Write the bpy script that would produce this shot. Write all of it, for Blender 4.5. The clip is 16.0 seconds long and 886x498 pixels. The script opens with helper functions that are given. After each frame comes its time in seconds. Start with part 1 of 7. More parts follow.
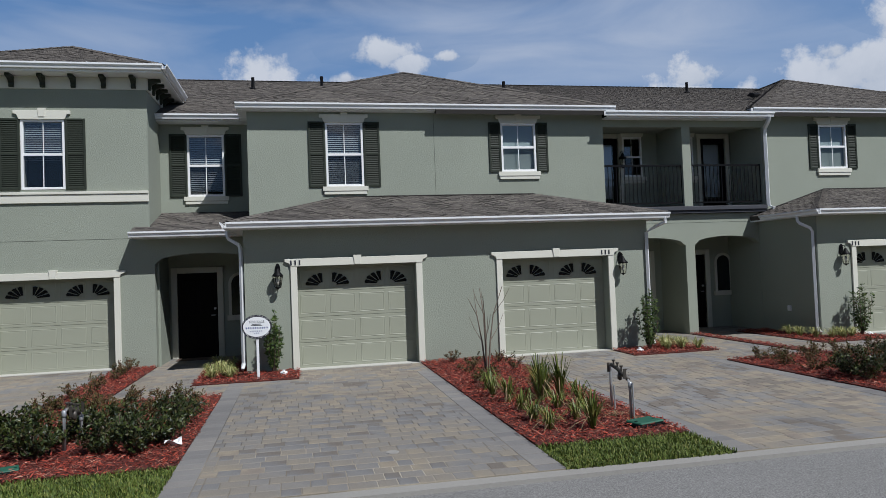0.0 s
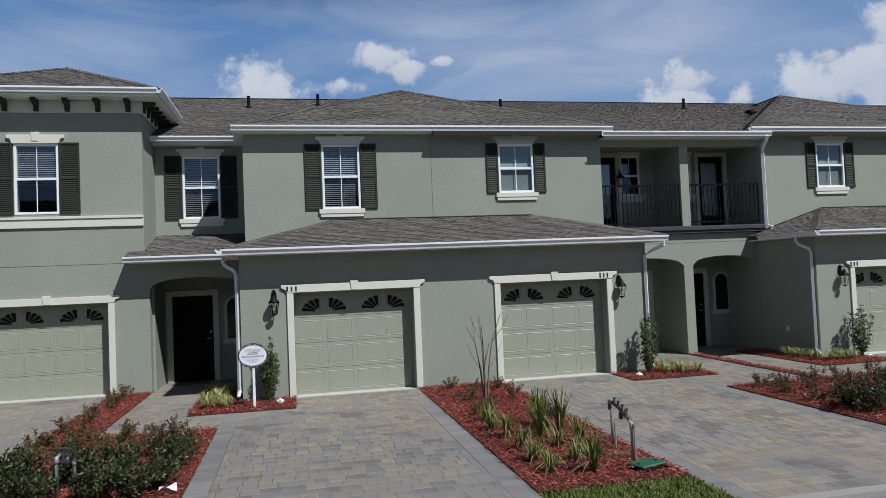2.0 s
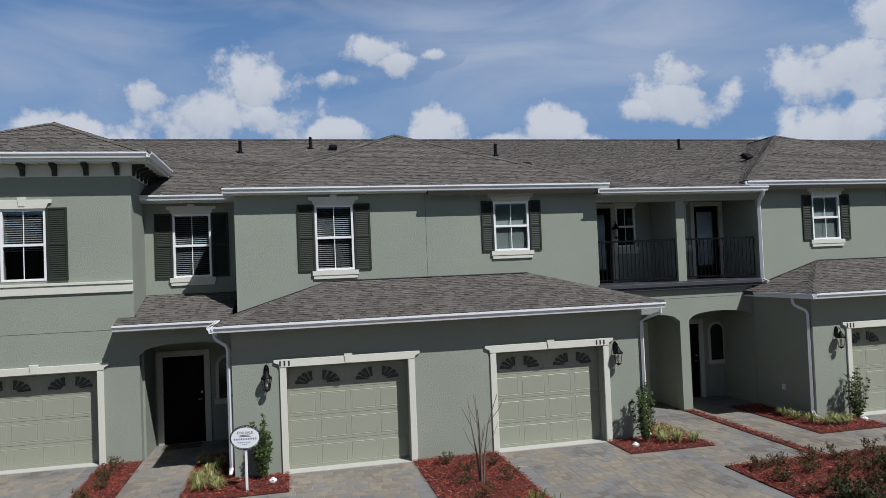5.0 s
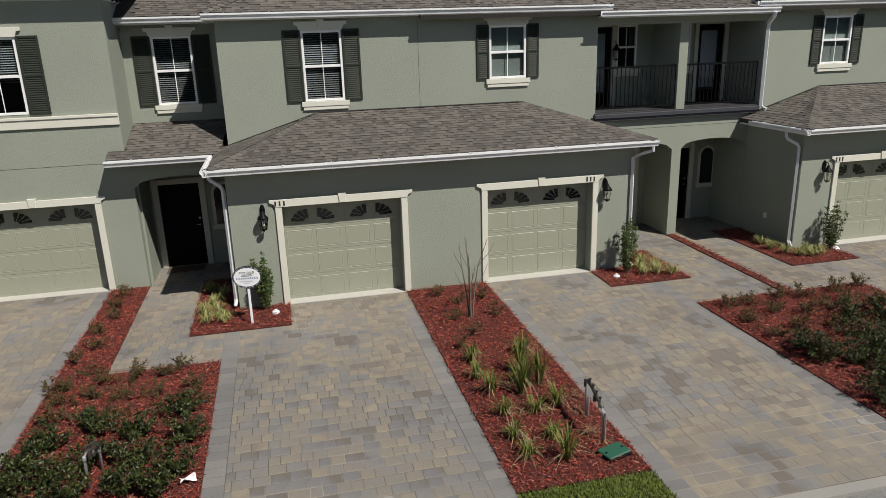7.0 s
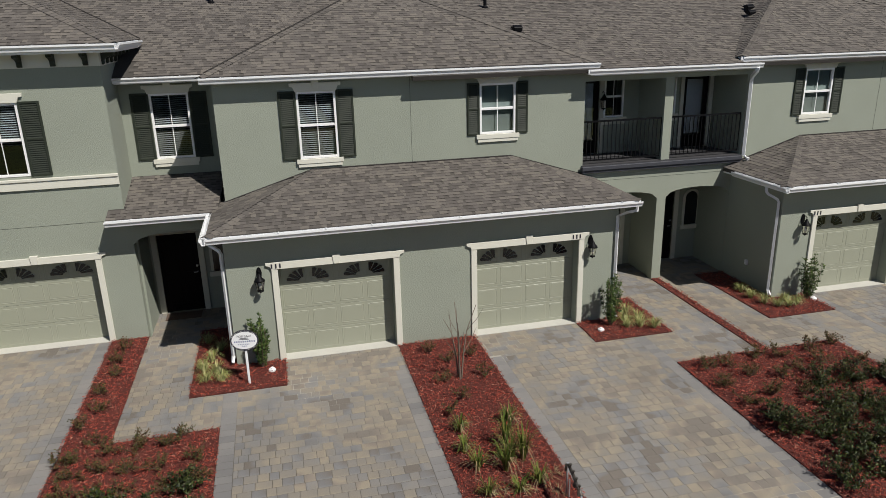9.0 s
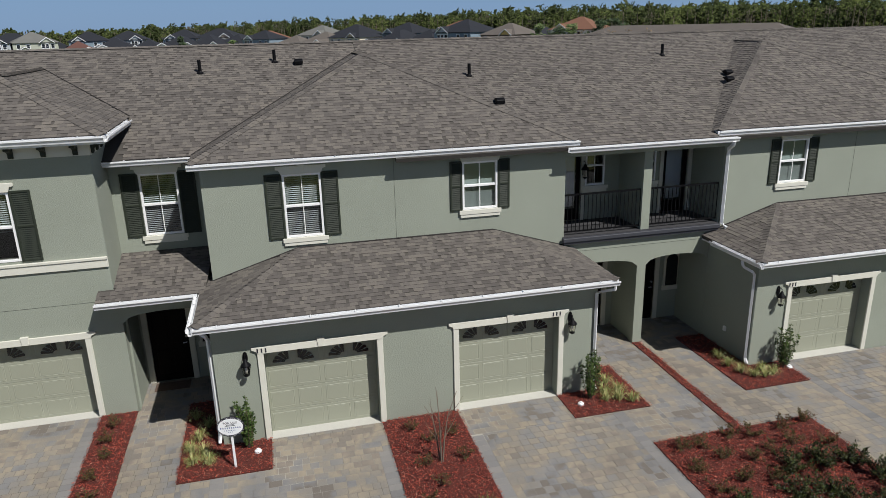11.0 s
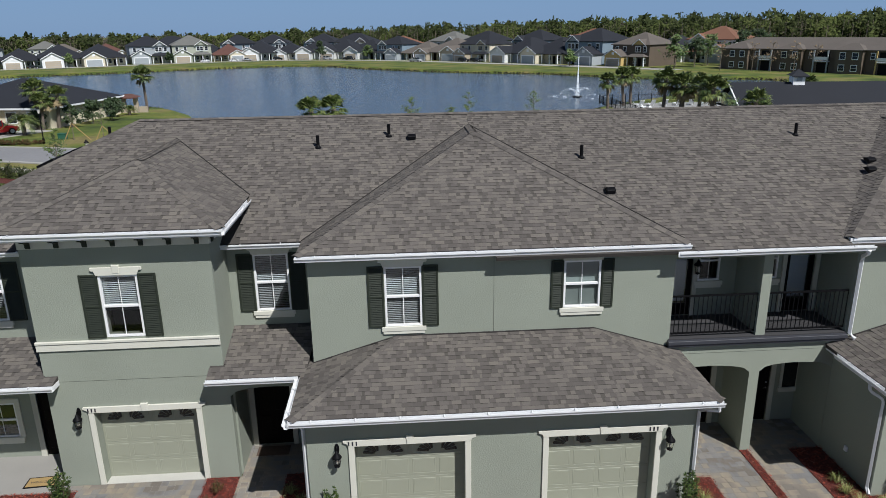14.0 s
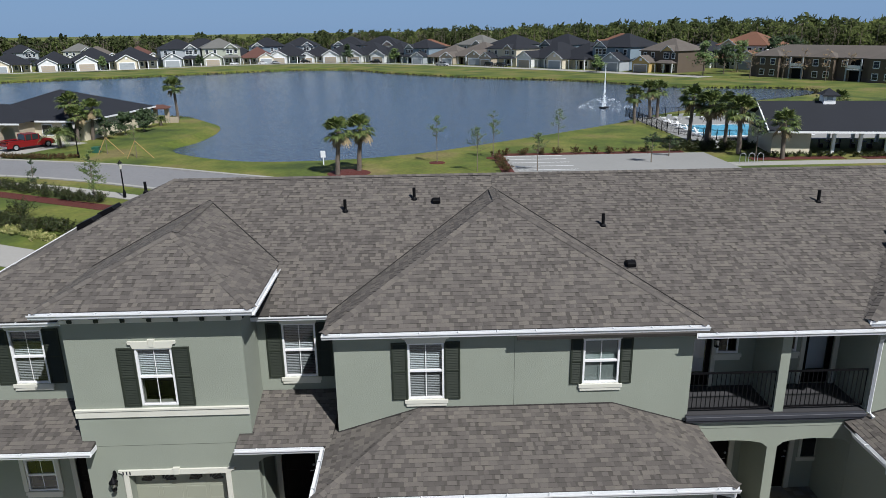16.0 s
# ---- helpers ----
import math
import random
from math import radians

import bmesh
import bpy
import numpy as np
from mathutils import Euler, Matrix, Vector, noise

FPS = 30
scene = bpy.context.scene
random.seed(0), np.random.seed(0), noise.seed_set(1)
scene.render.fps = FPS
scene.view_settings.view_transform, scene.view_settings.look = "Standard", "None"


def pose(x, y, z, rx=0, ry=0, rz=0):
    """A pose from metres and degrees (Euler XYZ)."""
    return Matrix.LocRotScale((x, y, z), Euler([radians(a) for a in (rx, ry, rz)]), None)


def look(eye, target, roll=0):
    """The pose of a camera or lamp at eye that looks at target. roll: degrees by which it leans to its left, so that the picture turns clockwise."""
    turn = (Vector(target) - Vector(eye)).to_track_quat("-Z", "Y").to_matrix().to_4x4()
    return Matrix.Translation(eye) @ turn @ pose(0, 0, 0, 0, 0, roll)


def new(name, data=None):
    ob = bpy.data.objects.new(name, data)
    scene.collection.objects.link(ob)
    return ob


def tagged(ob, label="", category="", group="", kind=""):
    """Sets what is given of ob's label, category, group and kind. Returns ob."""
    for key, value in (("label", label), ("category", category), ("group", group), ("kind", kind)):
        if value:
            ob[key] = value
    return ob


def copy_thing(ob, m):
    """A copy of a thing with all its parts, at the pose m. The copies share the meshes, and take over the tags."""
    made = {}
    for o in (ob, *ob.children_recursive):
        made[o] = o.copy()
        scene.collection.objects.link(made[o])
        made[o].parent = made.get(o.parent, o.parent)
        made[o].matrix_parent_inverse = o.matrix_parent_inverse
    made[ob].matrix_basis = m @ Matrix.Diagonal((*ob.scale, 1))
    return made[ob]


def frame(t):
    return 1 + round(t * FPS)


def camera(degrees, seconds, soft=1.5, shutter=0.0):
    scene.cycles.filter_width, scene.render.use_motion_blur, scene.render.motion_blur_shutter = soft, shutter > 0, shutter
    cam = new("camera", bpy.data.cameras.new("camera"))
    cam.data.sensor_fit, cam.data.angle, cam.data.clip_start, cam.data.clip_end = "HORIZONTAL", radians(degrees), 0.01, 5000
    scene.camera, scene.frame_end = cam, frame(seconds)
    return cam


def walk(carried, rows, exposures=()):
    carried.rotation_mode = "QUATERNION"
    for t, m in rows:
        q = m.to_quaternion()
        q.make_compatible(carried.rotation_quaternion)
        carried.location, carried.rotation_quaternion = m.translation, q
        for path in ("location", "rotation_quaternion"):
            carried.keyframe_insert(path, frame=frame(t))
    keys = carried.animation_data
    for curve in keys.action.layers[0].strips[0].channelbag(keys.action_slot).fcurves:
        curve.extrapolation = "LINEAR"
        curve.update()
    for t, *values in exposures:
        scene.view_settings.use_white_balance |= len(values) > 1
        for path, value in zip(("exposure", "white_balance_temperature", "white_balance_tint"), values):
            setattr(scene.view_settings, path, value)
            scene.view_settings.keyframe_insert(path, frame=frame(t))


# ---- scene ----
cam = camera(64.5, 16.0, soft=0.45)
PATH = [
    (0, (0.036, -14.433, 1.92), (0.44, -12.475, 1.978), -2.2),
    (0.5, (0.029, -14.43, 2.064), (0.44, -12.473, 2.131), -2.3),
    (1, (0.003, -14.419, 2.187), (0.418, -12.464, 2.257), -2.3),
    (1.5, (0.025, -14.388, 2.259), (0.439, -12.433, 2.331), -2.4),
    (2, (0.043, -14.341, 2.332), (0.458, -12.386, 2.404), -2.4),
    (2.5, (0.067, -14.303, 2.455), (0.485, -12.349, 2.525), -2.4),
    (3, (0.08, -14.245, 2.681), (0.501, -12.291, 2.748), -2.3),
    (3.5, (0.092, -14.138, 3.001), (0.516, -12.184, 3.077), -2.4),
    (3.7, (0.109, -14.108, 3.078), (0.532, -12.155, 3.164), -2.4),
    (5.8, (0.028, -14.235, 4.437), (0.477, -12.287, 4.384), -2.1),
    (6, (0.059, -14.227, 4.535), (0.501, -12.282, 4.397), -2.1),
    (6.5, (0.082, -14.173, 4.92), (0.513, -12.259, 4.533), -2.0),
    (7, (0.098, -14.086, 5.27), (0.52, -12.22, 4.69), -1.8),
    (7.5, (0.118, -14.037, 5.616), (0.546, -12.185, 4.992), -1.6),
    (8, (0.158, -14.047, 5.942), (0.588, -12.199, 5.311), -1.5),
    (8.5, (0.165, -14.069, 6.473), (0.601, -12.219, 5.848), -1.4),
    (9, (0.189, -14.133, 6.919), (0.626, -12.283, 6.299), -1.4),
    (11.3, (0.585, -14.02, 8.791), (1.036, -12.167, 8.188), -1.4),
    (11.5, (0.6, -13.966, 8.878), (1.034, -12.108, 8.279), -1.3),
    (12, (0.675, -13.775, 9.137), (0.968, -11.889, 8.54), -1.2),
    (12.5, (0.777, -13.613, 9.349), (0.967, -11.714, 8.753), -1.1),
    (13, (0.909, -13.464, 9.625), (1.105, -11.566, 9.028), -1.0),
    (13.5, (1.076, -13.417, 10.203), (1.275, -11.519, 9.604), -1.0),
    (14, (1.177, -13.406, 10.751), (1.295, -11.501, 10.152), -0.9),
    (14.5, (1.32, -13.385, 11.214), (1.36, -11.477, 10.615), -0.8),
    (15, (1.337, -13.363, 11.61), (1.38, -11.456, 11.009), -0.8),
    (15.5, (1.301, -13.326, 12.116), (1.347, -11.419, 11.515), -0.8),
    (16, (1.239, -13.28, 12.7), (1.288, -11.374, 12.098), -0.8),
]
EXPOSURES = [(0, -0.52, 5850, 10), (3.5, -0.46, 5850, 10), (5.8, -0.55, 6100, 10), (7, -0.42, 6550, 10), (9.2, -0.40, 6450, 10), (11.3, -0.38, 6200, 10), (12.5, -0.42, 6100, 10), (16, -0.32, 6000, 10)]
walk(cam, [(t, look(eye, target, roll)) for t, eye, target, roll in PATH], EXPOSURES)

# ---- light ----
SUN = Vector((0.68, -1.0, 1.48)).normalized()
sun = new("sun", bpy.data.lights.new("sun", "SUN"))
sun.data.energy, sun.data.angle, sun.data.color = 6.8, radians(0.55), (1.0, 0.955, 0.88)
sun.matrix_world = look(SUN * 60, (0, 0, 0))


def sky():
    w = bpy.data.worlds.new("sky")
    scene.world = w
    w.use_nodes = True
    n, l = w.node_tree.nodes, w.node_tree.links
    n.clear()
    out, bg, tex = n.new("ShaderNodeOutputWorld"), n.new("ShaderNodeBackground"), n.new("ShaderNodeTexSky")
    tex.sky_type, tex.sun_disc = "NISHITA", False
    tex.sun_elevation, tex.sun_rotation = math.asin(SUN.z), math.atan2(SUN.x, SUN.y)
    tex.air_density, tex.dust_density, tex.ozone_density = 1.0, 0.35, 3.0
    co = n.new("ShaderNodeTexCoord")

    def math_node(op, a, b=None, c=None):
        m = n.new("ShaderNodeMath")
        m.operation = op
        for i, v in enumerate((a, b, c)):
            if v is None:
                continue
            if isinstance(v, (int, float)):
                m.inputs[i].default_value = v
            else:
                l.new(v, m.inputs[i])
        return m.outputs[0]

    sep = n.new("ShaderNodeSeparateXYZ")
    l.new(co.outputs["Generated"], sep.inputs[0])
    fluff = n.new("ShaderNodeTexNoise")
    fluff.inputs["Scale"].default_value, fluff.inputs["Detail"].default_value, fluff.inputs["Roughness"].default_value = 13.0, 9.0, 0.6
    l.new(co.outputs["Generated"], fluff.inputs["Vector"])
    # cumulus heads: azimuth (degrees right of the facade's normal), elevation, half width, half height
    banks = [
        (-5.3, 12.6, 6.0, 2.6), (-9.6, 13.6, 3.0, 1.6), (-2.0, 14.3, 3.2, 2.2), (-1.5, 12.2, 3.2, 1.6),
        (-14.9, 10.0, 5.5, 1.7), (-18.0, 9.8, 4.0, 1.5), (4.8, 11.2, 2.3, 0.95),
        (12.8, 10.6, 3.2, 2.0), (10.0, 9.6, 2.5, 1.2), (17.5, 9.8, 4.0, 1.6), (21.9, 10.4, 2.8, 1.8), (25.0, 9.3, 2.0, 1.0),
        (31.3, 12.4, 4.4, 2.0), (32.0, 13.8, 2.6, 1.7), (28.5, 11.8, 2.2, 1.2),
        (42.5, 8.6, 5.0, 2.0), (38.0, 7.9, 2.5, 1.1), (43.5, 13.0, 5.5, 2.6), (46.0, 15.5, 3.5, 2.4), (41.5, 14.3, 1.8, 1.2),
        (7.5, 17.4, 3.2, 1.2), (9.3, 16.6, 1.8, 1.0), (4.3, 15.4, 2.4, 0.8), (12.8, 17.0, 1.2, 0.6),
        (-32, 13, 8, 3), (64, 13, 9, 4), (110, 13, 10, 3), (-80, 13, 10, 3), (180, 13, 10, 3),
    ]
    dens = lit = None
    for az, el, wd, ht in banks:
        e, k = radians(el), 1 / math.sin(radians(ht))
        r = n.new("ShaderNodeVectorRotate")
        r.rotation_type = "Z_AXIS"
        r.inputs["Angle"].default_value = radians(az)
        l.new(co.outputs["Generated"], r.inputs["Vector"])
        c = n.new("ShaderNodeMapping")
        c.inputs["Scale"].default_value = (1 / math.sin(radians(wd)), 0.0, k)
        c.inputs["Location"].default_value = (0, 0, -math.sin(e) * k)
        l.new(r.outputs[0], c.inputs["Vector"])
        ln = n.new("ShaderNodeVectorMath")
        ln.operation = "LENGTH"
        l.new(c.outputs[0], ln.inputs[0])
        front, local = n.new("ShaderNodeSeparateXYZ"), n.new("ShaderNodeSeparateXYZ")
        l.new(r.outputs[0], front.inputs[0])
        l.new(c.outputs[0], local.inputs[0])
        d = math_node("MAXIMUM", math_node("SUBTRACT", 1.0, ln.outputs["Value"]), -1.0)
        d = math_node("MULTIPLY", d, math_node("GREATER_THAN", front.outputs[1], 0.0))
        d = math_node("SUBTRACT", d, math_node("LESS_THAN", front.outputs[1], 0.0))
        if dens is None:
            dens, lit = d, local.outputs[2]
        else:
            over = math_node("GREATER_THAN", d, dens)
            lit = math_node("ADD", lit, math_node("MULTIPLY", over, math_node("SUBTRACT", local.outputs[2], lit)))
            dens = math_node("MAXIMUM", dens, d)
    puff = math_node("ADD", math_node("MULTIPLY_ADD", dens, 1.25, 0.22), math_node("MULTIPLY", math_node("SUBTRACT", fluff.outputs["Fac"], 0.5), 5.0))
    ramp = n.new("ShaderNodeMapRange")
    ramp.interpolation_type = "SMOOTHSTEP"
    ramp.inputs["From Min"].default_value, ramp.inputs["From Max"].default_value = 0.0, 0.85
    ramp.inputs["To Max"].default_value = 0.94
    l.new(puff, ramp.inputs["Value"])
    # sunlit heads above grey undersides
    tops = n.new("ShaderNodeMapRange")
    tops.interpolation_type = "SMOOTHSTEP"
    tops.inputs["From Min"].default_value, tops.inputs["From Max"].default_value = -1.0, 0.6
    l.new(math_node("ADD", lit, math_node("MULTIPLY", math_node("SUBTRACT", fluff.outputs["Fac"], 0.5), 3.0)), tops.inputs["Value"])
    cloud = n.new("ShaderNodeMix")
    cloud.data_type = "RGBA"
    cloud.inputs[6].default_value, cloud.inputs[7].default_value = (8.8, 9.2, 9.9, 1), (11.3, 11.3, 11.5, 1)
    l.new(tops.outputs[0], cloud.inputs["Factor"])
    # thin high haze
    m2 = n.new("ShaderNodeMapping")
    m2.inputs["Scale"].default_value = (1.2, 1.2, 5.0)
    l.new(co.outputs["Generated"], m2.inputs["Vector"])
    wisp = n.new("ShaderNodeTexNoise")
    wisp.inputs["Scale"].default_value, wisp.inputs["Detail"].default_value, wisp.inputs["Distortion"].default_value = 2.2, 6.0, 0.6
    l.new(m2.outputs[0], wisp.inputs["Vector"])
    veil = n.new("ShaderNodeMapRange")
    veil.inputs["From Min"].default_value, veil.inputs["From Max"].default_value, veil.inputs["To Max"].default_value = 0.34, 0.70, 0.56
    l.new(wisp.outputs["Fac"], veil.inputs["Value"])
    high = n.new("ShaderNodeMapRange")
    high.inputs["From Min"].default_value, high.inputs["From Max"].default_value = 0.12, 0.3
    l.new(sep.outputs[2], high.inputs["Value"])
    clear = n.new("ShaderNodeMapRange")
    clear.inputs["From Min"].default_value, clear.inputs["From Max"].default_value = 0.65, 0.38
    l.new(sep.outputs[2], clear.inputs["Value"])
    thin = math_node("MULTIPLY", math_node("MULTIPLY", veil.outputs[0], high.outputs[0]), clear.outputs[0])
    cover = math_node("MAXIMUM", ramp.outputs[0], thin)
    mix = n.new("ShaderNodeMix")
    mix.data_type = "RGBA"
    l.new(cover, mix.inputs["Factor"])
    # the clear blue of that day, paler towards the horizon
    grad = n.new("ShaderNodeValToRGB")
    ge = grad.color_ramp.elements
    ge[0].position, ge[0].color = 0.0, (0.33, 0.55, 0.89, 1)
    ge[1].position, ge[1].color = 0.46, (0.008, 0.030, 0.13, 1)
    mid = ge.new(0.2)
    mid.color = (0.34, 0.57, 0.95, 1)
    mid2 = ge.new(0.34)
    mid2.color = (0.25, 0.46, 0.84, 1)
    l.new(sep.outputs[2], grad.inputs[0])
    gain = n.new("ShaderNodeMix")
    gain.data_type, gain.blend_type = "RGBA", "MULTIPLY"
    gain.inputs["Factor"].default_value = 1.0
    gain.inputs[7].default_value = (9.5, 9.5, 9.5, 1)
    l.new(grad.outputs[0], gain.inputs[6])
    tintn = n.new("ShaderNodeMix")
    tintn.data_type = "RGBA"
    tintn.inputs["Factor"].default_value = 0.85
    l.new(tex.outputs[0], tintn.inputs[6])
    l.new(gain.outputs[2], tintn.inputs[7])
    l.new(tintn.outputs[2], mix.inputs[6])
    l.new(cloud.outputs[2], mix.inputs[7])
    l.new(mix.outputs[2], bg.inputs["Color"])
    bg.inputs["Strength"].default_value = 0.078
    l.new(bg.outputs[0], out.inputs[0])


sky()


# ---- materials ----
def mat(name, base, rough=0.8, var=0.15, scale=1.5, fine=0.1, fscale=40.0, bump=0.0, bscale=None, metal=0.0, palette=None, pick=0.0, patch=0.0, pscale=0.7, alpha=None, spec=0.5, sheen=False):
    """A surface: base colour, broad variation (var, scale) and fine grain (fine, fscale), bump in metres. palette: colours picked per piece (pick) and by broad patches (patch)."""
    m = bpy.data.materials.new(name)
    m.use_nodes = True
    n, l = m.node_tree.nodes, m.node_tree.links
    p = n["Principled BSDF"]
    p.inputs["Roughness"].default_value, p.inputs["Metallic"].default_value = rough, metal
    p.inputs["Specular IOR Level"].default_value = spec
    co = n.new("ShaderNodeTexCoord")

    def noise_node(s, d=4):
        t = n.new("ShaderNodeTexNoise")
        t.inputs["Scale"].default_value, t.inputs["Detail"].default_value = s, d
        l.new(co.outputs["Object"], t.inputs["Vector"])
        return t.outputs["Fac"]

    def mul_add(a, k, b):
        q = n.new("ShaderNodeMath")
        q.operation = "MULTIPLY_ADD"
        l.new(a, q.inputs[0])
        q.inputs[1].default_value = k
        if isinstance(b, (int, float)):
            q.inputs[2].default_value = b
        else:
            l.new(b, q.inputs[2])
        return q.outputs[0]

    big, small = noise_node(scale), noise_node(fscale, 6)
    val = mul_add(big, 2 * var, 1 - var)
    val = mul_add(small, 2 * fine, val)
    val = mul_add(val, 1.0, -fine)
    hsv = n.new("ShaderNodeHueSaturation")
    if palette:
        geo, info = n.new("ShaderNodeNewGeometry"), n.new("ShaderNodeObjectInfo")
        add = n.new("ShaderNodeMath")
        add.operation = "ADD"
        l.new(geo.outputs["Random Per Island"], add.inputs[0])
        l.new(info.outputs["Random"], add.inputs[1])
        fr = n.new("ShaderNodeMath")
        fr.operation = "FRACT"
        l.new(add.outputs[0], fr.inputs[0])
        fac = mul_add(fr.outputs[0], pick, 0.5 - pick / 2)
        if patch:
            pn = noise_node(pscale, 3)
            fac = mul_add(pn, 2 * patch, fac)
            fac = mul_add(fac, 1.0, -patch)
        ramp = n.new("ShaderNodeValToRGB")
        el = ramp.color_ramp.elements
        while len(el) < len(palette):
            el.new(0.5)
        for i, c in enumerate(palette):
            el[i].position = i / (len(palette) - 1)
            el[i].color = (*c, 1)
        l.new(fac, ramp.inputs[0])
        l.new(ramp.outputs[0], hsv.inputs["Color"])
    else:
        hsv.inputs["Color"].default_value = (*base, 1)
    l.new(val, hsv.inputs["Value"])
    l.new(hsv.outputs[0], p.inputs["Base Color"])
    if bump:
        b = n.new("ShaderNodeBump")
        b.inputs["Distance"].default_value = bump
        l.new(noise_node(bscale or fscale, 5), b.inputs["Height"])
        l.new(b.outputs[0], p.inputs["Normal"])
    return m


def glass_mat(name, tint, clear, ior=1.55):
    """A window pane: see-through with a mirror sheen by Fresnel."""
    m = bpy.data.materials.new(name)
    m.use_nodes = True
    n, l = m.node_tree.nodes, m.node_tree.links
    n.remove(n["Principled BSDF"])
    tr, gl, mx, fr = n.new("ShaderNodeBsdfTransparent"), n.new("ShaderNodeBsdfGlossy"), n.new("ShaderNodeMixShader"), n.new("ShaderNodeFresnel")
    tr.inputs[0].default_value = (*[tint[i] * clear for i in range(3)], 1)
    gl.inputs["Roughness"].default_value = 0.02
    fr.inputs["IOR"].default_value = ior
    l.new(fr.outputs[0], mx.inputs[0]), l.new(tr.outputs[0], mx.inputs[1]), l.new(gl.outputs[0], mx.inputs[2])
    l.new(mx.outputs[0], n["Material Output"].inputs[0])
    return m


M_STUCCO = mat("stucco", (0.262, 0.284, 0.234), 0.92, 0.09, 0.8, 0.08, 55, 0.007, 50)
M_TRIM = mat("cream_trim", (0.60, 0.59, 0.515), 0.75, 0.05, 2, 0.04, 60, 0.001)
M_GUTTER = mat("white_gutter", (0.74, 0.75, 0.76), 0.4, 0.05, 3, 0.03, 30)
M_SPOUT = mat("grey_spout", (0.66, 0.67, 0.68), 0.4, 0.05, 3, 0.03, 30)
M_WHITE = mat("white_vinyl", (0.8, 0.8, 0.8), 0.4, 0.03, 3, 0.03, 50)
M_SHUTTER = mat("shutter_green", (0.026, 0.032, 0.023), 0.6, 0.12, 4, 0.08, 40, spec=0.25)
M_GARAGE = mat("garage_door_paint", (0.29, 0.30, 0.235), 0.5, 0.04, 1.2, 0.03, 60, 0.0008, 220)
M_DARK = mat("dark_door", (0.005, 0.004, 0.004), 0.55, 0.2, 3, 0.1, 40, spec=0.08)
M_BLACK = mat("black_metal", (0.005, 0.005, 0.006), 0.5, 0.2, 5, 0.1, 60, spec=0.12)
# near-black base colour stands in for the lack of light indoors
M_ROOM = mat("painted_dark_room", (0.016, 0.016, 0.017), 0.9, 0.3, 1, 0.1, 10)
M_SHADE = mat("roller_shade", (0.29, 0.35, 0.33), 0.7, 0.06, 2, 0.04, 30)
M_BLIND = mat("blind_slats", (0.46, 0.50, 0.50), 0.6, 0.05, 2, 0.03, 30)
M_PANE = glass_mat("window_glass", (0.92, 0.96, 1.0), 0.85, 2.1)
M_SCREEN = glass_mat("screened_glass", (0.75, 0.76, 0.78), 0.62, 1.7)
M_SHINGLE = mat("asphalt_shingles", None, 0.95, 0.10, 0.5, 0.20, 90, 0.004, 160, palette=[(0.060, 0.055, 0.050), (0.092, 0.083, 0.076), (0.122, 0.110, 0.100), (0.147, 0.132, 0.116), (0.186, 0.166, 0.142)], pick=0.58, patch=0.14, pscale=0.6, spec=0.2)
# darker than the tabs: the shadow line of each course is in this colour
M_BUTT = mat("shingle_edge_and_shade", (0.030, 0.027, 0.025), 0.95, 0.1, 2)
M_CUT = mat("shingle_cutout", (0.080, 0.072, 0.065), 0.95, 0.25, 2, 0.2, 90, spec=0.2)
M_UNDER = mat("roof_deck", (0.05, 0.045, 0.04), 0.95, 0.15, 1, 0.1, 30)
PAVER_TONES = [(0.152, 0.134, 0.116), (0.174, 0.172, 0.172), (0.206, 0.196, 0.183), (0.210, 0.192, 0.167), (0.230, 0.205, 0.168), (0.268, 0.232, 0.177), (0.214, 0.184, 0.153), (0.178, 0.158, 0.136)]
M_PAVER = mat("concrete_pavers", None, 0.88, 0.28, 0.45, 0.22, 60, 0.004, 130, palette=PAVER_TONES, pick=0.60, patch=1.35, pscale=0.8, spec=0.3)
M_BORDER = mat("border_pavers", None, 0.88, 0.20, 0.6, 0.16, 60, 0.004, 130, palette=[(0.165, 0.160, 0.158), (0.196, 0.190, 0.184), (0.218, 0.206, 0.192)], pick=0.8, patch=0.6, pscale=0.6, spec=0.3)
M_SAND = mat("joint_sand", None, 0.95, 0.2, 3, 0.25, 80, palette=[(0.075, 0.066, 0.055), (0.10, 0.09, 0.075), (0.15, 0.14, 0.12), (0.22, 0.205, 0.18), (0.34, 0.32, 0.28)], pick=0.0, patch=1.5, pscale=0.33)
M_WASHSAND = mat("washed_joint_sand", None, 0.95, 0.2, 3, 0.25, 80, palette=[(0.09, 0.08, 0.062), (0.15, 0.13, 0.10), (0.25, 0.22, 0.175), (0.38, 0.345, 0.28)], pick=0.0, patch=1.2, pscale=0.5)
M_CONCRETE = mat("concrete", (0.27, 0.26, 0.24), 0.9, 0.12, 0.9, 0.12, 50, 0.002, 120)
M_ASPHALT = mat("asphalt", (0.185, 0.182, 0.176), 0.9, 0.10, 0.6, 1.1, 80, 0.008, 80)
M_MULCH = mat("red_mulch", None, 0.9, 0.2, 2, 0.25, 60, palette=[(0.040, 0.008, 0.006), (0.130, 0.020, 0.013), (0.32, 0.050, 0.029), (0.46, 0.086, 0.048), (0.180, 0.032, 0.022), (0.085, 0.022, 0.015), (0.50, 0.24, 0.17)], pick=1.0)
M_SOIL = mat("mulch_bed", (0.085, 0.017, 0.011), 0.95, 0.3, 4, 0.4, 60, 0.03, 35)
M_LAWN = mat("lawn", None, 0.95, 0.38, 0.5, 0.5, 3, palette=[(0.036, 0.058, 0.006), (0.076, 0.105, 0.010), (0.122, 0.134, 0.020), (0.165, 0.138, 0.046)], pick=0.0, patch=1.4, pscale=0.13)
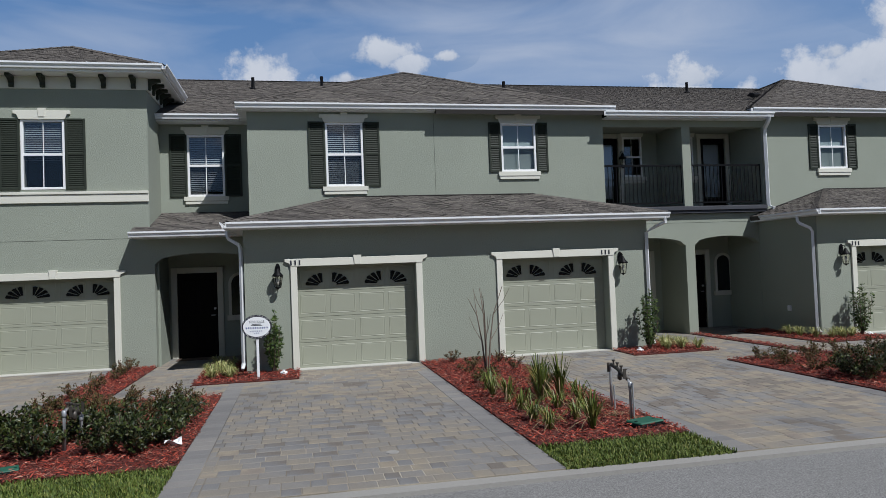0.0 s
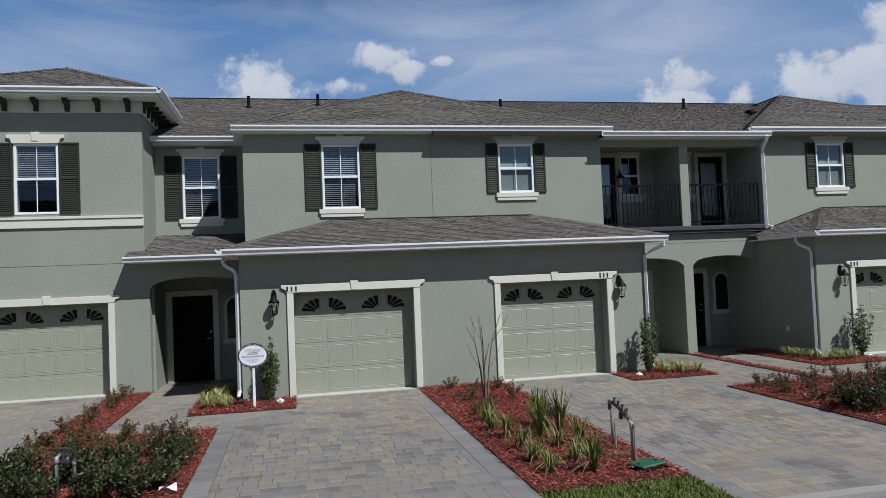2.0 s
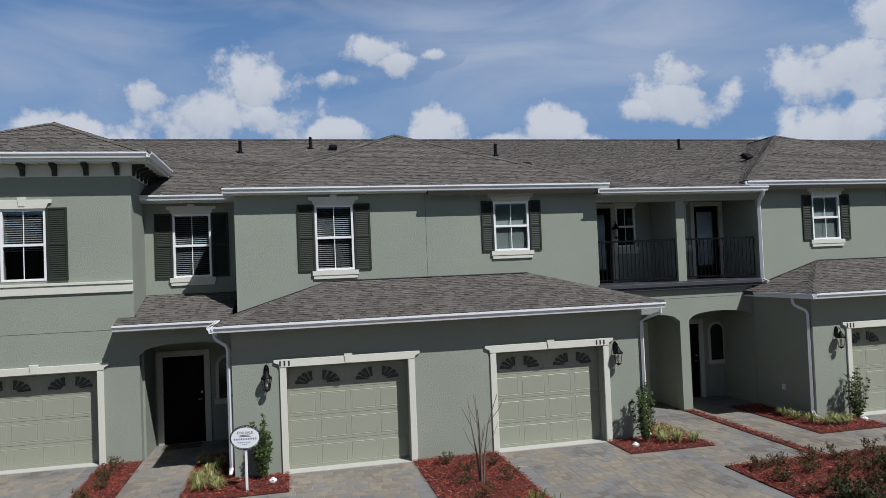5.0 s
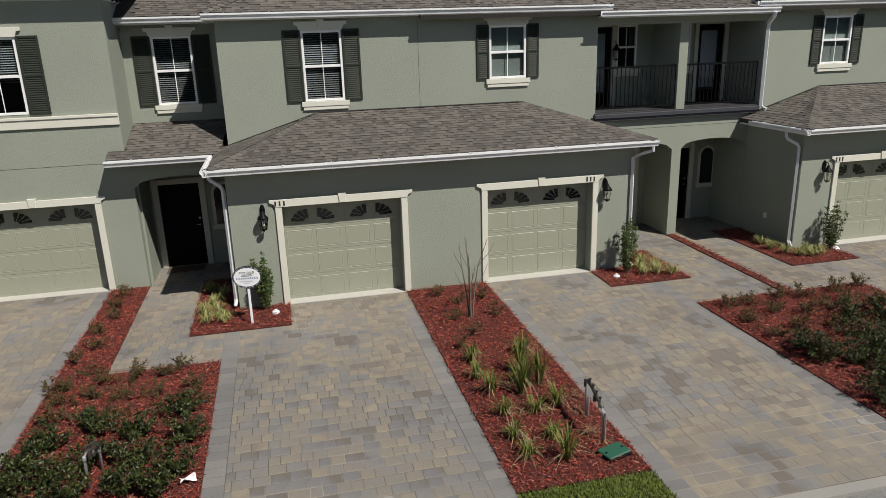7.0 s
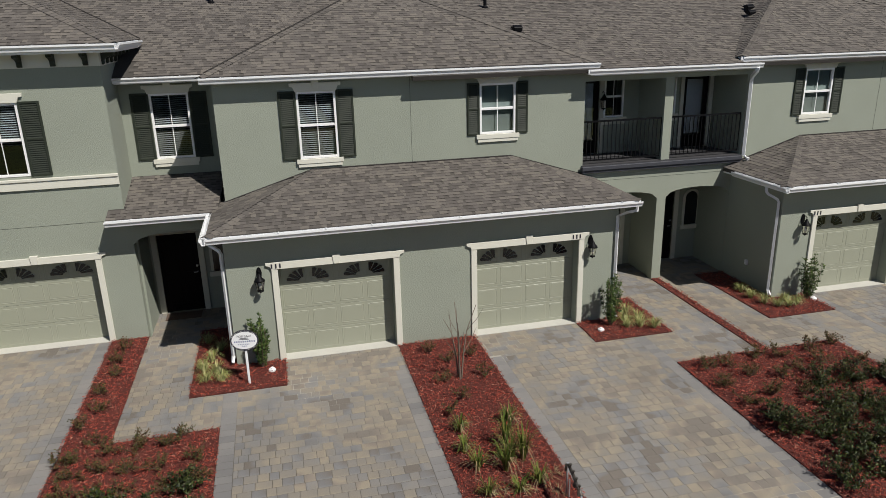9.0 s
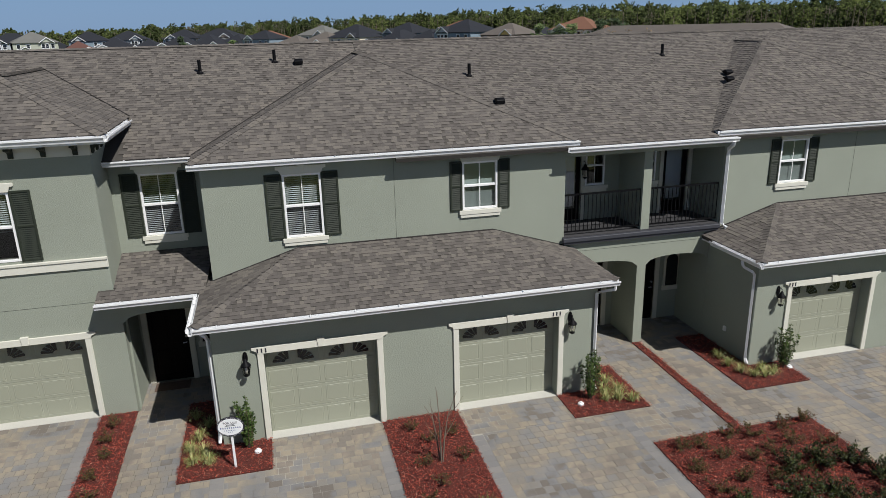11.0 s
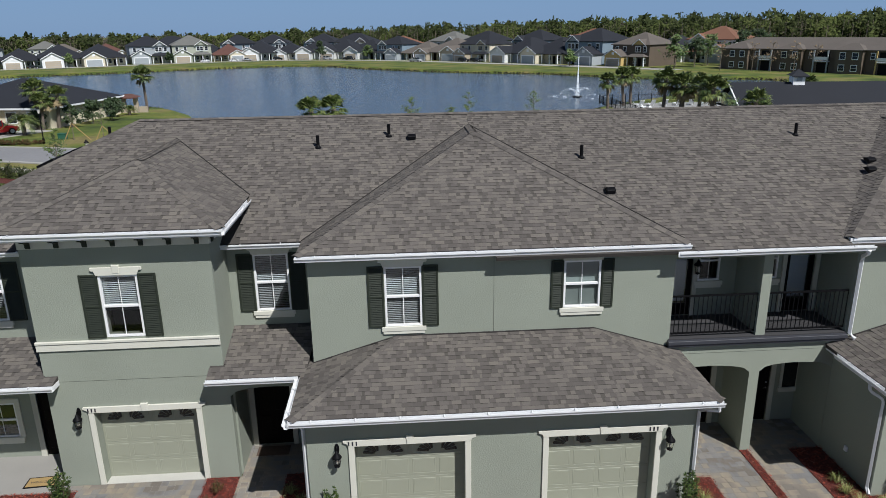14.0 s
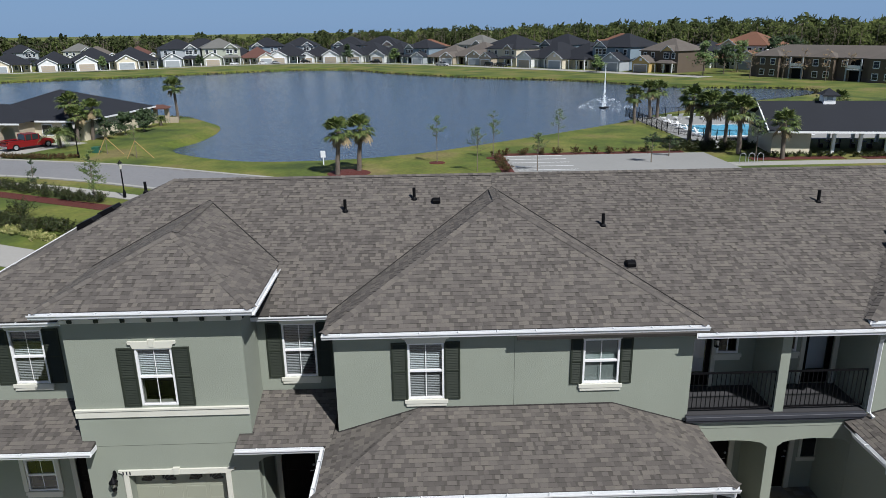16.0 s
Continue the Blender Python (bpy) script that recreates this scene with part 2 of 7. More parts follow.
M_BLADE = mat("grass_blades", None, 0.7, 0.25, 3, 0.1, 30, palette=[(0.026, 0.046, 0.006), (0.062, 0.100, 0.010), (0.105, 0.145, 0.016), (0.17, 0.17, 0.04)], pick=1.0)
M_PIPE = mat("galvanised_pipe", (0.42, 0.43, 0.44), 0.45, 0.15, 8, 0.12, 60, metal=0.6)
M_GREENBOX = mat("green_plastic", (0.020, 0.095, 0.060), 0.6, 0.1, 5, 0.06, 60)
M_SIGN = mat("sign_white", (0.78, 0.79, 0.80), 0.5, 0.02, 3, 0.02, 40)
M_INK = mat("sign_ink", (0.02, 0.02, 0.03), 0.5)
M_BLUEINK = mat("sign_blue_ink", (0.03, 0.05, 0.22), 0.5)
M_LAMPGLASS = mat("lamp_glass", (0.62, 0.60, 0.55), 0.2, 0.05, 8, 0.05, 40)
M_SLATE = mat("slate_paint", (0.040, 0.042, 0.052), 0.6, 0.12, 3, 0.08, 40)
M_DECK = mat("balcony_deck", (0.040, 0.039, 0.042), 0.9, 0.1, 1.5, 0.1, 40)


# ---- mesh helpers ----
class MB:
    """Gathers vertices and faces of one mesh."""

    def __init__(self):
        self.v, self.f = [], []

    def face(self, pts):
        i = len(self.v)
        self.v += [tuple(p) for p in pts]
        self.f.append(tuple(range(i, i + len(pts))))
        return self

    def box(self, x0, x1, y0, y1, z0, z1):
        i = len(self.v)
        self.v += [(x, y, z) for z in (z0, z1) for y in (y0, y1) for x in (x0, x1)]
        self.f += [tuple(i + k for k in q) for q in ((0, 2, 3, 1), (4, 5, 7, 6), (0, 1, 5, 4), (2, 6, 7, 3), (0, 4, 6, 2), (1, 3, 7, 5))]
        return self

    def prism(self, pts, off):
        """A flat outline, swept by the vector off."""
        i, k = len(self.v), len(pts)
        off = Vector(off)
        self.v += [tuple(p) for p in pts] + [tuple(Vector(p) + off) for p in pts]
        self.f += [tuple(range(i + k - 1, i - 1, -1)), tuple(range(i + k, i + 2 * k))]
        self.f += [(i + a, i + (a + 1) % k, i + k + (a + 1) % k, i + k + a) for a in range(k)]
        return self

    def tube(self, path, r, n=8, r2=None):
        """A round bar along a path, its ends closed."""
        path = [Vector(p) for p in path]
        i0 = len(self.v)
        for k, p in enumerate(path):
            d = (path[min(k + 1, len(path) - 1)] - path[max(k - 1, 0)]).normalized()
            a = d.orthogonal().normalized() if abs(d.z) < 0.9 else (Vector((1, 0, 0)) - d * d.x).normalized()
            b = d.cross(a)
            rr = r if r2 is None else r + (r2 - r) * k / (len(path) - 1)
            self.v += [tuple(p + (a * math.cos(t) + b * math.sin(t)) * rr) for t in (2 * math.pi * j / n for j in range(n))]
        for k in range(len(path) - 1):
            for j in range(n):
                q = i0 + k * n
                self.f.append((q + j, q + (j + 1) % n, q + n + (j + 1) % n, q + n + j))
        e = i0 + (len(path) - 1) * n
        self.f += [tuple(i0 + j for j in reversed(range(n))), tuple(e + j for j in range(n))]
        return self

    def turn(self, prof, n=12, at=(0, 0, 0)):
        """A turned form: profile of (radius, height)."""
        i0 = len(self.v)
        for r, z in prof:
            self.v += [(at[0] + r * math.cos(2 * math.pi * j / n), at[1] + r * math.sin(2 * math.pi * j / n), at[2] + z) for j in range(n)]
        for k in range(len(prof) - 1):
            for j in range(n):
                q = i0 + k * n
                self.f.append((q + j, q + (j + 1) % n, q + n + (j + 1) % n, q + n + j))
        e = i0 + (len(prof) - 1) * n
        self.f += [tuple(i0 + j for j in reversed(range(n))), tuple(e + j for j in range(n))]
        return self


def part(name, mb, material, parent=None, label="", bevel=0.0, smooth=False, weld=False):
    me = bpy.data.meshes.new(name)
    me.from_pydata(mb.v, [], mb.f)
    me.materials.append(material)
    if bevel or weld:
        bm = bmesh.new()
        bm.from_mesh(me)
        if weld:
            bmesh.ops.remove_doubles(bm, verts=bm.verts[:], dist=0.0005)
        if bevel:
            bmesh.ops.bevel(bm, geom=bm.edges[:], offset=bevel, segments=1, affect="EDGES")
        bm.to_mesh(me)
        bm.free()
    if smooth:
        me.shade_smooth()
    ob = new(name, me)
    if parent:
        ob.parent = parent
    if label:
        ob["label"] = label
    return ob


def thing(name, label, category, group="", kind="", at=None):
    ob = new(name)
    ob.empty_display_size = 0.2
    if at:
        ob.matrix_world = at
    return tagged(ob, label, category, group, kind)


def wall_xz(x0, x1, z0, z1, y, t, holes):
    """An upright wall along x, its face at y and its back at y + t, with openings (x0, x1, z0, z1) through it."""
    mb = MB()
    xs = sorted({x0, x1, *[h[0] for h in holes], *[h[1] for h in holes]})
    zs = sorted({z0, z1, *[h[2] for h in holes], *[h[3] for h in holes]})
    xs, zs = [x for x in xs if x0 <= x <= x1], [z for z in zs if z0 <= z <= z1]

    def solid(i, k):
        if not (0 <= i < len(xs) - 1 and 0 <= k < len(zs) - 1):
            return False
        cx, cz = (xs[i] + xs[i + 1]) / 2, (zs[k] + zs[k + 1]) / 2
        return not any(h[0] < cx < h[1] and h[2] < cz < h[3] for h in holes)

    for i in range(len(xs) - 1):
        for k in range(len(zs) - 1):
            if not solid(i, k):
                continue
            a, b, c, d = xs[i], xs[i + 1], zs[k], zs[k + 1]
            mb.face([(a, y, c), (b, y, c), (b, y, d), (a, y, d)])
            mb.face([(b, y + t, c), (a, y + t, c), (a, y + t, d), (b, y + t, d)])
            if not solid(i - 1, k):
                mb.face([(a, y + t, c), (a, y, c), (a, y, d), (a, y + t, d)])
            if not solid(i + 1, k):
                mb.face([(b, y, c), (b, y + t, c), (b, y + t, d), (b, y, d)])
            if not solid(i, k - 1):
                mb.face([(a, y, c), (a, y + t, c), (b, y + t, c), (b, y, c)])
            if not solid(i, k + 1):
                mb.face([(a, y, d), (b, y, d), (b, y + t, d), (a, y + t, d)])
    return mb


def arch_wall(x0, x1, z0, z1, y, t, arches):
    """A wall along x with arched openings (xa, xb, spring, crown) from the ground up."""
    mb = MB()
    last = x0
    for xa, xb, sp, cr in arches:
        mb.box(last, xa, y, y + t, z0, z1)
        n = 14
        ring = [(xa + (xb - xa) * i / n, sp + (cr - sp) * math.sqrt(max(0, 1 - (2 * i / n - 1) ** 2)) ** 0.9) for i in range(n + 1)]
        for (a, za), (b, zb) in zip(ring, ring[1:]):
            mb.face([(a, y, za), (b, y, zb), (b, y, z1), (a, y, z1)])
            mb.face([(b, y + t, zb), (a, y + t, za), (a, y + t, z1), (b, y + t, z1)])
            mb.face([(a, y, za), (a, y + t, za), (b, y + t, zb), (b, y, zb)])
        mb.face([(xa, y, z1), (xb, y, z1), (xb, y + t, z1), (xa, y + t, z1)])
        last = xb
    mb.box(last, x1, y, y + t, z0, z1)
    return mb


def clip_poly(poly, region):
    """The part of a flat outline inside a convex region (both counter-clockwise, 2D)."""
    out = poly
    for (ax, ay), (bx, by) in zip(region, region[1:] + region[:1]):
        src, out = out, []
        for i, p in enumerate(src):
            q = src[i - 1]
            sp = (bx - ax) * (p[1] - ay) - (by - ay) * (p[0] - ax)
            sq = (bx - ax) * (q[1] - ay) - (by - ay) * (q[0] - ax)
            if (sp >= 0) != (sq >= 0):
                k = sq / (sq - sp)
                out.append((q[0] + (p[0] - q[0]) * k, q[1] + (p[1] - q[1]) * k))
            if sp >= 0:
                out.append(p)
        if len(out) < 3:
            return []
    return out


# ---- the row of townhouses ----
house = thing("townhouse_row", "sage green stucco townhouse row with cream trim and shingle roof", "townhouse")
GY, UY, DY, TY = 0.05, 2.16, 3.57, 2.16      # faces: garage, upper floor, set-back wall, tower
DX = 13.1                                    # the next pair of dwellings
EZ = 5.80

TAB = [0.11, 0.14, 0.17, 0.21]
ROW = 0.130
tab_meshes = {}


def tab_mesh(w):
    if w not in tab_meshes:
        mb = MB()
        a, b, h = w - 0.001, 0.17, 0.013
        mb.face([(0, 0, h), (a, 0, h), (a, b, 0.003), (0, b, 0.003)])
        mb.face([(0, 0, 0), (a, 0, 0), (a, 0, h), (0, 0, h)])
        mb.face([(a, 0, 0), (a, b, 0), (a, b, 0.003), (a, 0, h)])
        mb.face([(0, b, 0), (0, 0, 0), (0, 0, h), (0, b, 0.003)])
        me = bpy.data.meshes.new("shingle")
        me.from_pydata(mb.v, [], mb.f)
        me.materials.append(M_SHINGLE)
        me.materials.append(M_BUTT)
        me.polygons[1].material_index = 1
        tab_meshes[w] = me
    return tab_meshes[w]


singles = []


def roof_plane(corners, parent, name="roof", skip=None, single=0, rng=random.Random(5)):
    """A slope: a deck with overlapping shingles. corners counter-clockwise from above, the first two along the eave."""
    c = [Vector(p) for p in corners]
    u = (c[1] - c[0]).normalized()
    nrm = (c[1] - c[0]).cross(c[-1] - c[0]).normalized()
    v = nrm.cross(u)
    flat = [((p - c[0]).dot(u), (p - c[0]).dot(v)) for p in c]
    deck = MB().prism([p - nrm * 0.10 for p in c], nrm * 0.098)
    deck_ob = part(name, deck, M_UNDER, parent)
    mb, v0, butts, cuts = MB(), -0.02, [], []
    vmax = max(p[1] for p in flat)
    umin, umax = min(p[0] for p in flat), max(p[0] for p in flat)
    left = single
    while v0 < vmax:
        x, last_cut = umin - rng.random() * 0.4, False
        while x < umax:
            w = rng.choice(TAB)
            # laminated tabs: some lie proud of their neighbours
            # and the slots between them show the layer below
            cut = not last_cut and rng.random() < 0.55
            last_cut = cut
            lift = 0.0 if cut else 0.006 if rng.random() < 0.6 else 0.003
            if cut:
                w = rng.uniform(0.05, 0.12)
            t = [(x, v0), (x + w - 0.001, v0), (x + w - 0.001, v0 + 0.17), (x, v0 + 0.17)]
            r = clip_poly(t, flat)
            if r and (skip is None or not skip(c[0] + u * (x + w / 2) + v * (v0 + 0.08))):
                whole = len(r) == 4 and all(min(abs(p[0] - q[0]) + abs(p[1] - q[1]) for q in t) < 1e-5 for p in r)
                if whole and left > 0 and not cut:
                    left -= 1
                    singles.append((w, Matrix.Translation(c[0] + u * x + v * v0 + nrm * lift) @ Matrix((u, v, nrm)).transposed().to_4x4(), deck_ob))
                else:
                    hs = [0.004 + 0.009 * (1 - (p[1] - v0) / 0.17) + lift for p in r]
                    top = [c[0] + u * p[0] + v * p[1] + nrm * h for p, h in zip(r, hs)]
                    base = [c[0] + u * p[0] + v * p[1] for p in r]
                    i, k = len(mb.v), len(r)
                    mb.v += [tuple(p) for p in top] + [tuple(p) for p in base]
                    if cut and rng.random() < 0.4:
                        cuts.append(len(mb.f))
                    mb.f.append(tuple(range(i, i + k)))
                    for a in range(k):
                        b = (a + 1) % k
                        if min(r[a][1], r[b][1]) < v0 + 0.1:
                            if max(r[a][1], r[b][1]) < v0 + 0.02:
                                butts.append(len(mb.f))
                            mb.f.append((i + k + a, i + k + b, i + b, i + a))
            x += w
        v0 += ROW
    sh = part("shingle", mb, M_SHINGLE, deck_ob)
    sh["kind"] = "stuff"
    sh.data.materials.append(M_BUTT)
    sh.data.materials.append(M_CUT)
    # lower edges get the dark colour that paints the course shadows
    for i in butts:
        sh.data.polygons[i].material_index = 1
    for i in cuts:
        sh.data.polygons[i].material_index = 2
    return deck_ob


def ridge_caps(a, b, parent, drop=0.045):
    """Cap shingles bent over a ridge or hip from a up to b."""
    a, b = Vector(a), Vector(b)
    d = (b - a).normalized()
    side = d.cross(Vector((0, 0, 1))).normalized()
    up = side.cross(d)
    mb = MB()
    n = int((b - a).length / 0.15)
    for i in range(n):
        p = a + d * (0.15 * i)
        q = p + d * 0.2
        lo = p + up * 0.036
        hi = q + up * 0.022
        for s in (-1, 1):
            mb.face([lo, lo + side * s * 0.14 - up * drop, hi + side * s * 0.14 - up * drop, hi] if s < 0 else [lo + side * s * 0.14 - up * drop, lo, hi, hi + side * s * 0.14 - up * drop])
        mb.face([lo, lo - side * 0.14 - up * drop, lo - side * 0.14 - up * (drop + 0.015), lo - up * 0.015, ])
    ob = part("ridge_cap", mb, M_SHINGLE, parent)
    ob["kind"] = "stuff"


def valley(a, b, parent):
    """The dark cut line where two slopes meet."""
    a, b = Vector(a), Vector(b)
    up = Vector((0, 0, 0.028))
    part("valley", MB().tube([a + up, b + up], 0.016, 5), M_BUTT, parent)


def gutter(a, b, out, parent, name="gutter", h=0.12):
    """A K-style gutter along a-b, its face turned towards out, its lip at the height of a; with a fascia behind."""
    a, b, o = Vector(a), Vector(b), Vector(out)
    prof = [(0.0, 0.0), (0.0, -h), (0.07, -h), (0.085, -h * 0.55), (0.115, -h * 0.3), (0.115, 0.0), (0.105, 0.0), (0.10, -h * 0.25), (0.07, -h * 0.5), (0.06, -h + 0.012), (0.012, -h + 0.012), (0.012, 0.0)]
    mb = MB().prism([a + o * p + Vector((0, 0, z)) for p, z in prof], b - a)
    part(name, mb, M_GUTTER, parent, "white aluminium gutter")
    # hanger straps
    n = max(1, int((b - a).length / 0.9))
    for i in range(n):
        p = a + (b - a) * ((i + 0.5) / n)
        d = (b - a).normalized()
        s = MB().prism([p - d * 0.012 + o * 0.0 + Vector((0, 0, 0.004)), p + d * 0.012 + Vector((0, 0, 0.004)), p + d * 0.012 + o * 0.12 + Vector((0, 0, 0.004)), p - d * 0.012 + o * 0.12 + Vector((0, 0, 0.004))], (0, 0, 0.006))
        part("gutter_strap", s, M_GUTTER, parent)


def soffit(x0, x1, y0, y1, z, parent):
    part("soffit", MB().box(x0, x1, y0, y1, z, z + 0.03), M_GUTTER, parent)


def louvre_shutter(x0, x1, z0, z1, y, parent):
    mb = MB()
    f = 0.045
    for a, b, c, d in ((x0, x0 + f, z0, z1), (x1 - f, x1, z0, z1), (x0 + f, x1 - f, z0, z0 + f), (x0 + f, x1 - f, z1 - f, z1), (x0 + f, x1 - f, (z0 + z1) / 2 - f / 2, (z0 + z1) / 2 + f / 2)):
        mb.box(a, b, y - 0.035, y, c, d)
    sh = part("shutter", mb, M_SHUTTER, parent, "dark green louvred shutter", bevel=0.004)
    sl = MB()
    for lo, hi in ((z0 + f, (z0 + z1) / 2 - f / 2), ((z0 + z1) / 2 + f / 2, z1 - f)):
        n = int((hi - lo) / 0.043)
        for i in range(n):
            z = lo + (hi - lo) * (i + 0.5) / n
            sl.prism([(x0 + f, y - 0.030, z - 0.020), (x0 + f, y - 0.026, z - 0.022), (x0 + f, y - 0.004, z + 0.018), (x0 + f, y - 0.008, z + 0.020)], (x1 - x0 - 2 * f, 0, 0))
    sl.box(x0 + f, x1 - f, y - 0.003, y - 0.001, z0 + f, z1 - f)
    part("louvre", sl, M_SHUTTER, parent)


def window(x0, x1, z0, z1, y, shutters=0.4, sill=True, head=True, blind=1.0, screen=True, keyed=True, shade=0.0):
    """A single-hung window in a wall whose face is y."""
    fr = MB()
    w = 0.05
    for a, b, c, d in ((x0, x0 + w, z0, z1), (x1 - w, x1, z0, z1), (x0 + w, x1 - w, z0, z0 + w), (x0 + w, x1 - w, z1 - w, z1)):
        fr.box(a, b, y - 0.012, y + 0.07, c, d)
    zm, xm = (z0 + z1) / 2, (x0 + x1) / 2
    fr.box(x0 + w, x1 - w, y + 0.0, y + 0.06, zm - 0.028, zm + 0.028)
    win = part("window", fr, M_WHITE, house, "white single-hung window", bevel=0.004)
    for lo, hi, yy in ((z0 + w, zm - 0.028, 0.02), (zm + 0.028, z1 - w, 0.04)):
        part("muntin", MB().box(xm - 0.009, xm + 0.009, y + yy - 0.006, y + yy - 0.002, lo, hi), M_WHITE, win)
        pane = part("pane", MB().face([(x0 + w, y + yy, lo), (x1 - w, y + yy, lo), (x1 - w, y + yy, hi), (x0 + w, y + yy, hi)]), M_SCREEN if screen and lo < zm - 0.1 else M_PANE, win)
        pane.visible_shadow = False
    if blind:
        bl = MB()
        z = z1 - w - 0.02
        rng = random.Random(int(x0 * 100))
        while z > z0 + w + (1 - blind) * (z1 - z0):
            bl.prism([(x0 + w, y + 0.072, z - 0.016), (x0 + w, y + 0.11, z), (x0 + w, y + 0.11, z + 0.003), (x0 + w, y + 0.072, z - 0.013)], (x1 - x0 - 2 * w, 0, 0))
            z -= 0.047
        part("blind", bl, M_BLIND, win, "white horizontal slat blind")
    if shade:
        part("roller_shade", MB().box(x0 + w, x1 - w, y + 0.09, y + 0.094, z1 - shade * (z1 - z0), z1 - 0.03), M_SHADE, win, "pale grey-green roller shade")
    # sheet behind the panes with the room's darkness put into its colour
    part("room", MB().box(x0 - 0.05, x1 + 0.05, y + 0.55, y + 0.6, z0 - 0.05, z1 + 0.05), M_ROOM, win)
    if head:
        e, t = 0.10, 0.19
        hd = MB().prism([(x0 - 0.02, y - 0.05, z1), (x1 + 0.02, y - 0.05, z1), (x1 + 0.06, y - 0.05, z1 + t * 0.55), (x1 + 0.13, y - 0.05, z1 + t * 0.62), (x1 + 0.13, y - 0.05, z1 + t), (x0 - 0.13, y - 0.05, z1 + t), (x0 - 0.13, y - 0.05, z1 + t * 0.62), (x0 - 0.06, y - 0.05, z1 + t * 0.55)], (0, 0.05, 0))
        part("header", hd, M_TRIM, win, "cream stucco header", bevel=0.004)
        if keyed:
            ks = MB().prism([(xm - 0.06, y - 0.065, z1 + 0.05), (xm + 0.06, y - 0.065, z1 + 0.05), (xm + 0.085, y - 0.065, z1 + t + 0.05), (xm - 0.085, y - 0.065, z1 + t + 0.05)], (0, 0.063, 0))
            part("keystone", ks, M_TRIM, win, bevel=0.004)
    if sill:
        s = MB().box(x0 - 0.09, x1 + 0.09, y - 0.06, y, z0 - 0.11, z0 - 0.005).box(x0 - 0.06, x1 + 0.06, y - 0.045, y, z0 - 0.19, z0 - 0.112)
        part("sill", s, M_TRIM, win, "cream stucco sill", bevel=0.004)
    if shutters:
        louvre_shutter(x0 - shutters - 0.012, x0 - 0.012, z0 - 0.01, z1 + 0.02, y, win)
        louvre_shutter(x1 + 0.012, x1 + shutters + 0.012, z0 - 0.01, z1 + 0.02, y, win)
    return (x0, x1, z0, z1)


def garage_door(x0, y, number_left=True, w=2.43, h=2.09):
    """A sectional door set back in its opening, with fan lights and a cream surround; the wall's face is y."""
    yd = y + 0.28
    door = part("garage_door", MB().box(x0 - 0.05, x0 + w + 0.05, yd + 0.012, yd + 0.05, 0.0, h + 0.1), M_GARAGE, house, "pale green-beige sectional garage door with fan lights")
    rh, cw = h / 4, w / 4
    for r in range(4):
        part("section", MB().box(x0 + 0.002, x0 + w - 0.002, yd, yd + 0.0115, r * rh + 0.004, (r + 1) * rh - 0.003), M_GARAGE, door, bevel=0.003)
        for k in range(4):
            a, b = x0 + k * cw + 0.045, x0 + (k + 1) * cw - 0.045
            c, d = r * rh + 0.065, (r + 1) * rh - 0.065
            p = MB()
            # pressed panel: a thin moulding round a flat field
            rect = lambda i, yy: [(a + i, yy, c + i), (b - i, yy, c + i), (b - i, yy, d - i), (a + i, yy, d - i)]
            rings = [rect(0, yd), rect(0.009, yd - 0.006), rect(0.020, yd - 0.001), rect(0.034, yd - 0.003)]
            for s, t in zip(rings, rings[1:]):
                for i in range(4):
                    p.face([s[i], s[(i + 1) % 4], t[(i + 1) % 4], t[i]])
            p.face(rings[-1])
            part("panel", p, M_GARAGE, door)
            if r == 3:
                # quarter of a sunburst: wedges of dark glass round one lower corner
                m = 1 if k % 2 else -1
                ox, oz = (a + 0.05 if m > 0 else b - 0.05), c + 0.05
                lite = MB()
                for q in range(4):
                    t0, t1 = radians(4 + q * 22.5), radians(4 + q * 22.5 + 17)
                    wedge = [(0.09, t0), (0.33, t0), (0.34, (t0 + t1) / 2), (0.33, t1), (0.09, t1)]
                    lite.prism([(ox + m * rr * 1.05 * math.cos(t), yd - 0.016, oz + rr * 0.78 * math.sin(t)) for rr, t in wedge][::m], (0, 0.010, 0))
                part("fan_light", lite, M_FAN, door, "dark sunburst fan light")
    e = 0.13
    for q in (x0 - e, x0 + w):
        part("door_casing", MB().box(q, q + e, y - 0.04, y, 0.0, h), M_TRIM, house, "cream garage surround", bevel=0.005)
    hd = MB().prism([(x0 - e, y - 0.05, h), (x0 + w + e, y - 0.05, h), (x0 + w + e + 0.02, y - 0.05, h + 0.06), (x0 + w + e + 0.11, y - 0.05, h + 0.10), (x0 + w + e + 0.11, y - 0.05, h + 0.155), (x0 - e - 0.11, y - 0.05, h + 0.155), (x0 - e - 0.11, y - 0.05, h + 0.10), (x0 - e - 0.02, y - 0.05, h + 0.06)], (0, 0.05, 0))
    part("door_header", hd, M_TRIM, house, "cream garage header", bevel=0.005)
    xm = x0 + w / 2
    part("keystone", MB().prism([(xm - 0.06, y - 0.07, h + 0.01), (xm + 0.06, y - 0.07, h + 0.01), (xm + 0.085, y - 0.07, h + 0.20), (xm - 0.085, y - 0.07, h + 0.20)], (0, 0.10, 0)), M_TRIM, house, bevel=0.004)
    # the number plate's digits as plain bars
    nx = x0 - 0.13 if number_left else x0 + w - 0.17
    for i in range(3):
        part("number_bar", MB().box(nx + i * 0.085, nx + i * 0.085 + 0.030, y - 0.058, y - 0.051, h + 0.030, h + 0.125), M_INK, house)
    part("threshold", MB().box(x0, x0 + w, y - 0.03, yd + 0.02, -0.05, 0.012), M_SILL, house)
    return (x0, x0 + w, 0.0, h)


